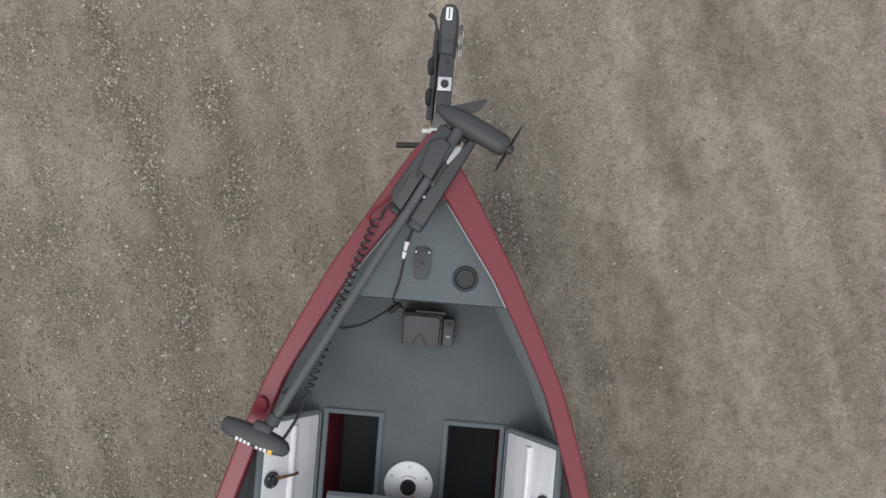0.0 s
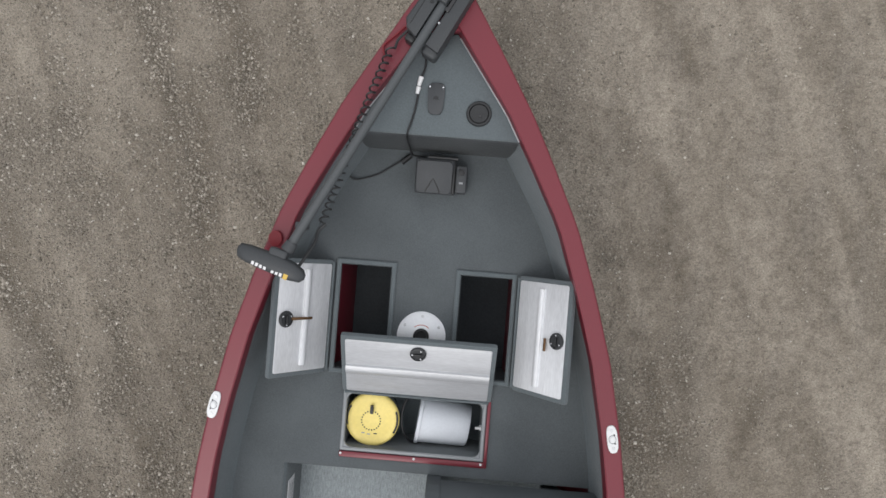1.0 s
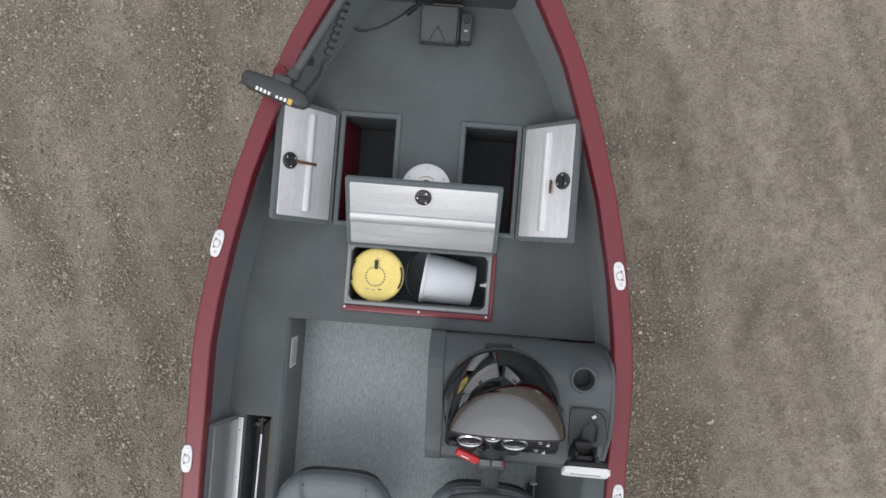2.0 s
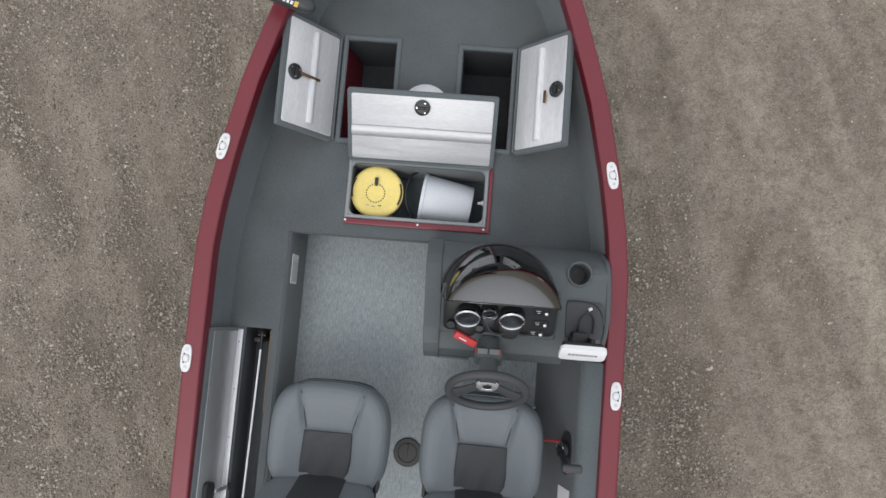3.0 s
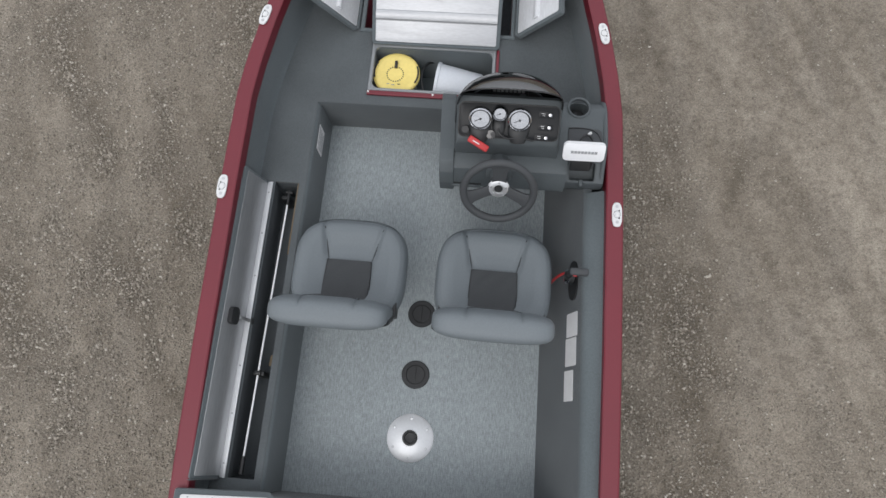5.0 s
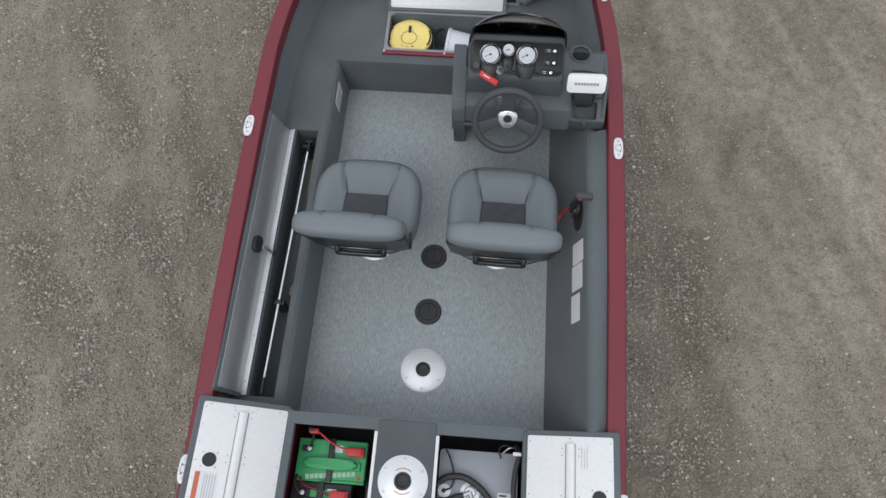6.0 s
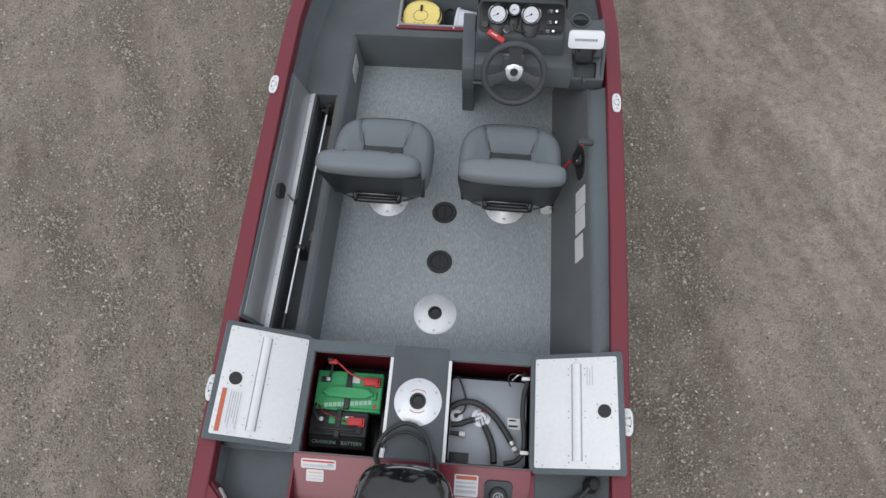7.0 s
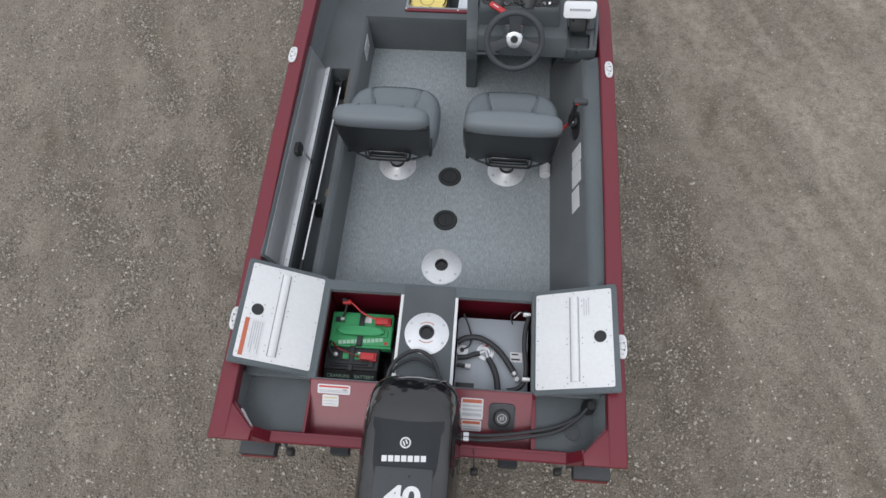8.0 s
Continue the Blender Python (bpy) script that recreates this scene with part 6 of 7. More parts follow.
# cubby in the apron, port of the wheel: a black plate paints its shade
part("cubby", slab(rounded(0.0, 0.125, 0.0, 0.060, 0.010, 3), 0.0, 0.004, m=basis((0.142, -2.036, 1.100), (1, 0, 0), (0, 0.022, 0.06))), BLACK, con, "cubby, its shaded inside painted as a black plate")
part("cubby_lip", box(0.142, 0.267, -2.047, -2.033, 1.090, 1.104, 0.004), CONSOLE, con)
# starboard wing with cup holder and bin
WING = [(-1.583, 0.93), (-1.583, 1.003), (-1.598, 1.050), (-1.624, 1.100), (-1.655, 1.150), (-1.690, 1.174), (-1.80, 1.182), (-1.87, 1.185), (-1.90, 1.168), (-1.982, 1.128), (-2.002, 1.112), (-2.008, 1.070), (-1.99, 1.01), (-1.93, 0.94), (-1.63, 0.93)]
wing = part("wing", slab(WING, 0.610, 0.772, m=SIDEWAYS), CONSOLE, con, "console wing with cup holder")
carve(wing, lathe([(0.036, -0.085), (0.041, -0.010), (0.041, 0.03)], (0.657, -1.690, 1.179), (0, 0.02, 1), 32))
BINM = basis((0.606, -2.008, 1.094), (1, 0, 0), (0, 0.110, 0.068))
carve(wing, slab(rounded(0.022, 0.130, 0.020, 0.100, 0.008, 3), -0.055, 0.05, m=BINM))
part("wing_edge", tube([(0.766, -1.60, 1.045), (0.768, -1.66, 1.150), (0.768, -1.80, 1.180), (0.766, -1.88, 1.178), (0.762, -1.985, 1.122)], 0.010, 8), CONSOLE, con)
cupc = part("cup_holder", lathe([(0.0405, -0.012), (0.0405, 0.002), (0.046, 0.005), (0.050, 0.001), (0.050, -0.006), (0.0405, -0.012)], (0.657, -1.690, 1.179), (0, 0.02, 1), caps=False), CONSOLE, con, "round dark cup holder")
# black disc puts the shade of a deeper cup at the bottom
part("cup_well", lathe([(0.0355, -0.084), (0.0355, -0.079)], (0.657, -1.690, 1.179), (0, 0.02, 1)), BLACK, cupc)
part("cup_drain", lathe([(0.0, 0), (0.006, 0), (0.006, 0.003), (0.0, 0.003)], (0.655, -1.676, 1.100), sides=10), SHELL, cupc)
# bin under the depth sounder
part("bin_frame", loft([[BINM @ Vector((x, y, z)) for x, y in rounded(u0, u1, v0, v1, 0.008, 3)] for u0, u1, v0, v1, z in ((0.024, 0.128, 0.022, 0.098, -0.01), (0.024, 0.128, 0.022, 0.098, 0.008), (0.012, 0.140, 0.010, 0.108, 0.008), (0.006, 0.146, 0.004, 0.112, -0.004))], caps=False), CONSOLE, con, "rim of an open storage bin")
part("bin_latch", box(0.672, 0.688, -2.018, -1.990, 1.088, 1.118, 0.003), CONSOLE, con)
# hatch outline on the wing and small fittings
# flat slab in darker SHELL: the tray's recess shade is painted, not carved
part("wing_hatch", slab(rounded(0.612, 0.752, -1.930, -1.792, 0.020, 4), 1.178, 1.190, 0.003), SHELL, con, "wing tray, recess shade painted as a dark slab")
part("hatch_line", tube([(0.614, -1.795, 1.191), (0.66, -1.792, 1.191), (0.715, -1.800, 1.191), (0.745, -1.835, 1.190), (0.752, -1.90, 1.186)], 0.0025, 6), BLACK, con)
part("power_lead", tube([(0.655, -1.905, 1.20), (0.660, -1.86, 1.22), (0.690, -1.835, 1.215), (0.715, -1.86, 1.20), (0.712, -1.91, 1.20)], 0.004, 8), BLACK, con)
part("lead_end", rod((0.694, -1.823, 1.198), (0.706, -1.815, 1.200), 0.006), WHITE, con)


# dash binnacle: plane rising forward
def dash_z(y):
    return min(1.382 + 0.68 * (y + 1.84), 1.402 + 0.6 * (-1.79 - y))


rings = []
for y, lift in ((-1.770, -0.012), (-1.778, 0.0), (-1.795, 0.0), (-1.812, 0.0), (-1.84, 0.0), (-1.90, 0.0), (-1.925, -0.002), (-1.940, -0.012)):
    w = 0.205
    z = dash_z(y) + lift
    rings.append([(0.356 + a, y, b) for a, b in ((-w - 0.004, 1.185), (-w, z - 0.025), (-w + 0.008, z - 0.006), (-w + 0.025, z), (w - 0.025, z), (w - 0.008, z - 0.006), (w, z - 0.025), (w + 0.004, 1.185))])
part("binnacle", loft(rings), CONSOLE, con, "charcoal dash binnacle")
dm = basis((0.356, -1.862, dash_z(-1.862)), (1, 0, 0), (0, 1, 0.68))
part("dash_face", slab(rounded(-0.192, 0.192, -0.076, 0.052, 0.022), 0.0, 0.003, 0.001, m=dm), DASH, con, "dark dash face")
part("dash_border", tube([dm @ Vector((x, y, 0.003)) for x, y in rounded(-0.194, 0.194, -0.078, 0.054, 0.022)] + [dm @ Vector((0.194, 0.032, 0.003))], 0.0028, 6, 1), BLACK, con)
part("dash_hump", tube([dm @ Vector(p) for p in ((-0.060, 0.020, 0.003), (-0.048, 0.034, 0.004), (-0.036, 0.046, 0.004), (-0.024, 0.034, 0.004), (-0.012, 0.020, 0.003))], 0.003, 8), GLOSS, con)


def gauge(x, y, z, r, name="gauge"):
    n = Vector((0, -math.sin(radians(52)), math.cos(radians(52))))
    g = part(name, lathe([(r * 0.90, -0.034), (r * 1.12, -0.010), (r * 1.06, -0.002), (0.0, -0.002)], (x, y, z), n), BLACK, con, "instrument pod")
    part("bezel", lathe([(r * 0.90, -0.003), (r * 1.10, -0.003), (r * 1.10, 0.006), (r * 1.0, 0.010), (r * 0.90, 0.004)], (x, y, z), n, 36), CHROME, g, "chrome bezel")
    part("bezel_gasket", lathe([(r * 0.84, 0.002), (r * 0.90, 0.002), (r * 0.90, 0.006), (r * 0.84, 0.004), (r * 0.84, 0.002)], (x, y, z), n, 36, caps=False), CASE, g)
    part("dial", lathe([(0.0, -0.001), (r * 0.90, -0.001), (r * 0.90, 0.0022), (0.0, 0.0022)], (x, y, z), n, 32), DIAL, g, "pale dial")
    m = basis((x, y, z), (1, 0, 0), (0, 1, math.tan(radians(52)))) @ Matrix.Translation((0, 0, 0.0024))
    ticks = bmesh.new()
    for k in range(11):
        a = radians(225 - 27 * k)
        box(r * 0.66, r * 0.82, -0.0006 * r / 0.03, 0.0006 * r / 0.03, 0, 0.0006, m=m @ pose(0, 0, 0, 0, 0, math.degrees(a)), into=ticks)
    part("tick_marks", ticks, CASE, g, kind="stuff")
    part("needle", box(-r * 0.15, r * 0.62, -0.0012, 0.0012, 0.0006, 0.0018, m=m @ pose(0, 0, 0, 0, 0, 205)), CASE, g)
    part("needle_hub", lathe([(0.0, 0.002), (r * 0.13, 0.002), (r * 0.11, 0.005), (0.0, 0.006)], (x, y, z), n, 14), CASE, g)


def pod_shroud(x, y, z, r):
    """The tapered moulding below a gauge."""
    rings_ = []
    for t, k in ((0.0, 0.98), (0.3, 1.08), (0.65, 1.00), (1.0, 0.70)):
        yy = y + 0.016 - 0.070 * t
        zz = (z - 0.044) * (1 - t) + (dash_z(yy) - 0.002) * t
        rings_.append([(x + r * k * math.cos(a), yy - 0.30 * r * math.sin(a), zz + 0.30 * r * k * math.sin(a)) for a in np.linspace(0, 2 * math.pi, 24, endpoint=False)])
    part("pod_shroud", loft(rings_), BLACK, con, "black moulded gauge shroud", 60)


for at in ((0.245, -1.884, 1.392, 0.041), (0.396, -1.882, 1.394, 0.041), (0.319, -1.864, 1.404, 0.026)):
    pod_shroud(*at)
gauge(0.245, -1.884, 1.392, 0.041)
gauge(0.396, -1.882, 1.394, 0.041)
gauge(0.319, -1.864, 1.404, 0.026)
for u, v in ((0.157, 0.022), (0.157, -0.026), (0.147, -0.066)):
    sw = part("switch", slab(rounded(u - 0.044, u + 0.016, v - 0.013, v + 0.013, 0.008, 3), 0.003, 0.006, 0.001, m=dm), DASH, con, "labelled dash switch")
    bm = lathe([(0.0, 0.004), (0.0095, 0.004), (0.0095, 0.009), (0.006, 0.016), (0.0, 0.017)], (u, v, 0.0), sides=18)
    bm.transform(dm)
    part("knob", bm, CHROME, sw, "bright switch button")
    part("print", bars([(u - 0.034, u - 0.019, v + 0.003, v + 0.0045), (u - 0.030, u - 0.019, v - 0.0045, v - 0.003)], dm @ Matrix.Translation((0, 0, 0.006))), PAPER, sw)
ks = part("kill_switch", rod(dm @ Vector((-0.167, -0.050, 0.002)), dm @ Vector((-0.167, -0.050, 0.018)), 0.014), BLACK, con, "red kill switch lanyard clip")
kd = basis((0.205, -1.938, 1.336), (0.062, -0.028, -0.020), (0.0, 1, 0.5))
part("lanyard_clip", box(0.0, 0.088, -0.015, 0.012, -0.006, 0.016, 0.006, 3, m=kd), SCARLET, ks, "red plastic clip")
part("clip_mark", bars([(0.018, 0.048, -0.004, 0.000)], kd @ Matrix.Translation((0, 0, 0.018))), PAPER, ks)
part("ignition", lathe([(0.0, 0), (0.019, 0), (0.018, 0.010), (0.0, 0.011)], dm @ Vector((-0.066, -0.066, 0.003)), dm.to_3x3() @ Vector((0, 0, 1)), 20), GLOSS, con, "ignition lock")
part("dash_lead", tube([dm @ Vector(p) for p in ((-0.040, -0.040, 0.010), (-0.030, -0.062, 0.016), (0.0, -0.076, 0.015), (0.05, -0.072, 0.010), (0.10, -0.080, 0.004))], 0.0045, 8), BLACK, con)

# smoked windscreen: a raked dome from the front of the console up over the gauges
rings = []
for t in np.linspace(0.0, 1.0, 17):
    ring = []
    for a in np.linspace(0, math.pi, 41):
        c, q = math.cos(a), math.sin(a)
        foot = Vector((0.356 + 0.212 * c, -1.800 + 0.198 * q, 1.187 - 0.006 * q))
        lip = Vector((0.356 + 0.190 * math.copysign(abs(c) ** 0.8, c), -1.834, 1.472 + 0.062 * q ** 0.9))
        knee = Vector((0.356 + 0.206 * c, -1.812 + 0.150 * q, 1.400 + 0.085 * q))
        ring.append(foot * (1 - t) ** 2 + knee * 2 * t * (1 - t) + lip * t * t)
    rings.append(ring)
core = Vector((0.356, -1.90, 1.20))
bm = loft([ring + [p + (core - p).normalized() * 0.003 for p in ring[::-1]] for ring in rings])
ws = part("windscreen", bm, SMOKED, con, "smoked acrylic windscreen", 70)
part("screen_edge", tube(rings[-1], 0.003, 8, 1), GLOSS, ws)
for k in (0, -1):
    part("side_edge", tube([r[k] for r in rings], 0.004, 8, 1), GLOSS, ws)
base_line = [(0.356 + 0.214 * math.cos(a), -1.800 + 0.200 * math.sin(a), 1.187 - 0.006 * math.sin(a)) for a in np.linspace(0, math.pi, 21)]
part("screen_gasket", tube(base_line, 0.006, 8, 1), GLOSS, ws, "black rubber gasket")
hood = bmesh.new()
box(0.278, 0.440, -1.70, -1.625, 1.18, 1.212, 0.010, 3, into=hood)
part("hood_support", hood, BLACK, con)
part("hood_marking", bars([(0.290 + 0.0174 * k, 0.302 + 0.0174 * k, -1.657, -1.646) for k in range(8)], Matrix.Translation((0, 0, 1.2122))), PRINT, con, "small grey marks")
part("hood_bolt", lathe([(0.0, 0), (0.016, 0), (0.014, 0.008), (0.0, 0.009)], (0.415, -1.690, 1.235), (0, 0.4, 1), 16), CONSOLE, con)
part("hood_floor", slab([(0.356 + 0.200 * math.cos(a), -1.785 + 0.172 * math.sin(a)) for a in np.linspace(0, math.pi, 17)], 1.186, 1.196), BLACK, con)

# steering wheel
wc = Vector((0.334, -2.138, 1.286))
wn_ = Vector((0.0, -0.865, 0.502)).normalized()
wm = basis(wc, (1, 0, 0), wn_.cross(Vector((1, 0, 0))))
wheel = part("steering_wheel", tube([wm @ Vector((0.136 * math.cos(a), 0.136 * math.sin(a), 0.0)) for a in np.linspace(0, 2 * math.pi, 49)], 0.0155, 12, 1), SHELL, con, "dark three-spoke steering wheel", 60)
hubc = Vector((0.334, -2.112, 1.274))
for a, wdt in ((90, 0.026), (199, 0.022), (341, 0.022)):
    d = wm.to_3x3() @ Vector((math.cos(radians(a)), math.sin(radians(a)), 0))
    tip = wc + d * 0.133
    sidev = wm.to_3x3() @ Vector((-math.sin(radians(a)), math.cos(radians(a)), 0))
    rr = []
    for t, ww in ((0.0, wdt * 1.35), (0.35, wdt), (0.75, wdt * 1.15), (1.0, wdt * 1.9)):
        p = hubc.lerp(tip, t)
        rr.append([p + sidev * u * ww + wn_ * v * 0.006 for u, v in ((-1, -1), (1, -1), (1, 1), (-1, 1))])
    part("spoke", bevelled(loft(rr), 0.003, 2), SHELL, wheel)
part("hub", lathe([(0.0, -0.02), (0.040, -0.02), (0.042, 0.0), (0.038, 0.006), (0.0, 0.008)], hubc, wn_), SHELL, wheel)
cap = part("hub_plate", lathe([(0.0, 0.006), (0.043, 0.006), (0.043, 0.010), (0.036, 0.015), (0.020, 0.016), (0.017, 0.012), (0.0, 0.012)], hubc, wn_, 32), HUBPLATE, wheel, "polished hub plate")
part("hub_hole", lathe([(0.0, 0.0125), (0.0168, 0.0125), (0.0160, 0.0155), (0.010, 0.0160), (0.0, 0.015)], hubc, wn_), BLACK, cap)
for k in range(5):
    a = 2 * math.pi * k / 5 + 0.3
    part("hub_bolt", lathe([(0.0, 0.014), (0.004, 0.014), (0.004, 0.018), (0.0, 0.018)], hubc + wm.to_3x3() @ Vector((0.030 * math.cos(a), 0.030 * math.sin(a), 0)), wn_, 8), STEEL, cap)
col = part("column", rod(hubc - wn_ * 0.02, hubc - wn_ * 0.17, 0.030, 0.040), CONSOLE, con, "charcoal steering column")
part("tilt_boot", box(-0.052, 0.052, -0.040, 0.040, -0.125, -0.085, 0.014, 3, m=Matrix.Translation(hubc) @ wm.to_3x3().to_4x4()), CONSOLE, con, "tilt collar with marks")
tb = Matrix.Translation(hubc) @ wm.to_3x3().to_4x4() @ pose(0, 0.0405, -0.105, -90, 0, 0)
part("tilt_mark", bars([(-0.042, -0.006, -0.010, 0.010), (0.002, 0.036, -0.010, 0.010)], tb), PRINT, con)
for u in (0.037, -0.050):
    part("tilt_tab", bars([(u + 0.001, u + 0.005, -0.011, 0.011)], tb), ORANGE, con)

# depth sounder with a white cover on the console wing
snd = thing("fish_finder", (0.65, -1.965, 1.18), "fish finder under a white plastic cover on a bracket", "fish finder")
sm = basis((0.650, -1.972, 1.345), (1, 0.0, 0.02), (0, 0.50, 0.87))
part("bracket", box(-0.040, 0.040, -0.112, -0.040, -0.040, -0.022, 0.006, m=sm), BLACK, snd, "black mounting bracket")
part("base", box(0.630, 0.694, -1.985, -1.905, 1.186, 1.232, 0.010, 3), BLACK, snd, "black swivel base")
for x in (0.622, 0.690):
    part("knuckle_arm", box(x, x + 0.012, -1.985, -1.925, 1.200, 1.290, 0.004), BLACK, snd)
part("knuckle_bolt", rod((0.612, -1.955, 1.262), (0.712, -1.955, 1.262), 0.010), SHELL, snd)
part("housing", box(-0.072, 0.072, -0.038, 0.030, -0.026, 0.0, 0.010, 3, m=sm), BLACK, snd)
cov = part("cover", bevelled(slab(rounded(-0.079, 0.079, -0.036, 0.043, 0.014), -0.002, 0.014, m=sm), 0.004, 2), COVER, snd, "white snap-on cover")
part("marking", bars([(-0.050 + 0.0128 * k, -0.0395 + 0.0128 * k, -0.002, 0.009) for k in range(8)], sm @ Matrix.Translation((0, 0, 0.0142))), PRINT, cov)

# throttle lever on the starboard side
thr = thing("throttle_control", (0.68, -2.38, 0.95), "black side-mount throttle lever with red lanyard", "throttle")
part("side_plate", slab([(x, y) for x, y, z in egg(0.0, 0.0, 0.084, 0.042, 2.4)], -0.004, 0.016, 0.005, m=basis((0.683, -2.388, 0.965), (0, -1, 0), (-0.118, 0, -0.42))), BLACK, thr, "oval black control plate")
part("pivot", lathe([(0.0, 0), (0.032, 0), (0.030, 0.024), (0.0, 0.028)], (0.676, -2.375, 0.972), (-1, 0, 0.28)), BLACK, thr, "black pivot hub")
part("pivot_ring", lathe([(0.022, 0.026), (0.031, 0.024), (0.031, 0.020), (0.022, 0.026)], (0.676, -2.375, 0.972), (-1, 0, 0.28), caps=False), CHROME, thr, "bright ring")
part("lever", tube([(0.655, -2.375, 0.975), (0.652, -2.385, 1.05), (0.655, -2.398, 1.13), (0.660, -2.402, 1.165)], [0.016] * 8 + [0.012] * 40, 10, 8), BLACK, thr, "black lever")
part("grip", box(0.634, 0.710, -2.420, -2.390, 1.152, 1.182, 0.010, 3), SHELL, thr, "dark hand grip")
part("trim_button", box(0.648, 0.664, -2.4225, -2.405, 1.160, 1.169, 0.002), SCARLET, thr)
part("lanyard", tube([(0.664, -2.350, 0.955), (0.640, -2.352, 0.925), (0.616, -2.362, 0.87), (0.600, -2.375, 0.80), (0.594, -2.385, 0.76)], 0.006, 8), SCARLET, thr, "red lanyard")
ext = thing("bilge_bottle", (0.545, -2.43, FLOOR_Z), "small white cylinder lying on the floor by the helm seat", "cylinder")
part("can", rod((0.560, -2.335, FLOOR_Z + 0.031), (0.558, -2.488, FLOOR_Z + 0.031), 0.030), WHITE, ext)
part("neck", rod((0.560, -2.330, FLOOR_Z + 0.031), (0.562, -2.265, FLOOR_Z + 0.034), 0.016, 0.012), BLACK, ext)
part("nozzle", rod((0.562, -2.265, FLOOR_Z + 0.035), (0.590, -2.258, FLOOR_Z + 0.045), 0.008), STEEL, ext)


# ---- batteries in the port bay ----
def battery(name, x0, x1, y0, y1, top, case, lid_mat, label, text):
    z0 = 0.586
    b = thing(name, ((x0 + x1) / 2, (y0 + y1) / 2, z0), label, "battery", "batteries in the bay")
    part("case", box(x0 + 0.006, x1 - 0.006, y0 + 0.006, y1 - 0.006, z0, top - 0.045, 0.006), CASE, b)
    cover = part("cover", box(x0, x1, y0, y1, top - 0.050, top, 0.007, 3), lid_mat, b)
    part("cover_ridge", box(x0 + 0.030, x1 - 0.020, (y0 + y1) / 2 - 0.040, (y0 + y1) / 2 - 0.004, top - 0.002, top + 0.010, 0.005), lid_mat, cover)
    part("cover_step", box(x0 + 0.045, x1 - 0.045, (y0 + y1) / 2 - 0.032, (y0 + y1) / 2 - 0.020, top + 0.006, top + 0.022, 0.005), lid_mat, cover)
    part("strap", box((x0 + x1) / 2 - 0.014, (x0 + x1) / 2 + 0.010, y0 - 0.004, y1 + 0.004, top + 0.001, top + 0.014, 0.002), BLACK, b, "black hold-down strap")
    part("strap_drop", box((x0 + x1) / 2 - 0.014, (x0 + x1) / 2 + 0.010, y0 - 0.008, y0 - 0.003, z0, top + 0.006), BLACK, b)
    part("post_pad", box(x0 + 0.018, x0 + 0.062, y1 - 0.055, y1 - 0.030, top, top + 0.008, 0.003), CASE, b)
    part("terminal", lathe([(0.0, 0), (0.011, 0), (0.009, 0.016), (0.0, 0.017)], (x0 + 0.052, y1 - 0.043, top + 0.006), sides=14), STEEL, b, "lead terminal")
    part("terminal_cap", box(x1 - 0.086, x1 - 0.018, y1 - 0.062, y1 - 0.028, top, top + 0.028, 0.006), SCARLET, b, "red terminal cap")
    part("cap_wing", box(x1 - 0.040, x1 - 0.010, y1 - 0.066, y1 - 0.026, top, top + 0.020, 0.005), SCARLET, b)
    for u in (0.098, 0.150, 0.168):
        part("sticker", box(x0 + u, x0 + u + 0.020, y1 - 0.050, y1 - 0.022, top, top + 0.0015), PAPER if u > 0.12 else GREEN, b)
    return b


b1 = battery("marine_battery", -0.452, -0.160, -3.585, -3.425, 0.786, CASE, GREEN, "green-topped marine battery with a red terminal cap", "")
m = basis((-0.306, -3.5860, 0.762), (1, 0, 0), (0, 0.35, 1))
part("marking", bars([(-0.100 + 0.019 * k, -0.0845 + 0.019 * k, -0.009, 0.010) for k in range(11) if k not in (5,)], basis((-0.306, -3.568, 0.7865), (1, 0.12, 0), (0, 1, 0))), PALEGREEN, b1)
part("carry_handle", slab([(x, y) for x, y, z in egg(-0.306, -3.524, 0.112, 0.022, 2.6, 28)], 0.788, 0.812, 0.008), GREEN, b1, "moulded green carry handle")
part("emblem", slab([(x, y) for x, y, z in egg(-0.185, -3.572, 0.008, 0.008, 2, 14)], 0.786, 0.7875), SCARLET, b1)
part("label_edge", box(-0.452, -0.160, -3.596, -3.584, 0.735, 0.782, 0.004), GREEN, b1)
b2 = battery("marine_battery", -0.458, -0.208, -3.706, -3.598, 0.780, CASE, CASE, "black marine cranking battery with a red terminal cap", "")
part("front_step", slab([(-3.702, 0.590), (-3.702, 0.770), (-3.704, 0.772), (-3.750, 0.745), (-3.752, 0.590)], -0.455, -0.212, 0.004, m=SIDEWAYS), CASE, b2)
m = basis((-0.333, -3.727, 0.7595), (1, 0, 0), (0, 0.046, 0.027))
part("front_label", bars([(-0.112, 0.112, -0.019, 0.020)], m), CASE, b2, "dark printed label")
bm = lettering("CRANKING  BATTERY", 0.022, m @ Matrix.Translation((0, -0.003, 0.0016)))
part("writing", bm, PALEGREEN, b2)
part("strap_tail", bars([(0.004, 0.020, -0.026, 0.026)], m @ Matrix.Translation((-0.008, 0, 0.003))), BLACK, b2, "black hold-down strap")
wires = thing("battery_cables", (-0.37, -3.40, 0.60), "red and black battery cables", "cable")
part("red_lead", tube([(-0.375, -3.395, 0.845), (-0.345, -3.415, 0.850), (-0.300, -3.445, 0.825), (-0.240, -3.465, 0.812)], 0.0038, 8), SCARLET, wires, "red cable")
part("red_clamp", box(-0.402, -0.362, -3.412, -3.390, 0.832, 0.856, 0.006), SCARLET, wires, "red clamp")
part("clamp_tip", box(-0.404, -0.380, -3.402, -3.388, 0.845, 0.866, 0.004), BLACK, wires)
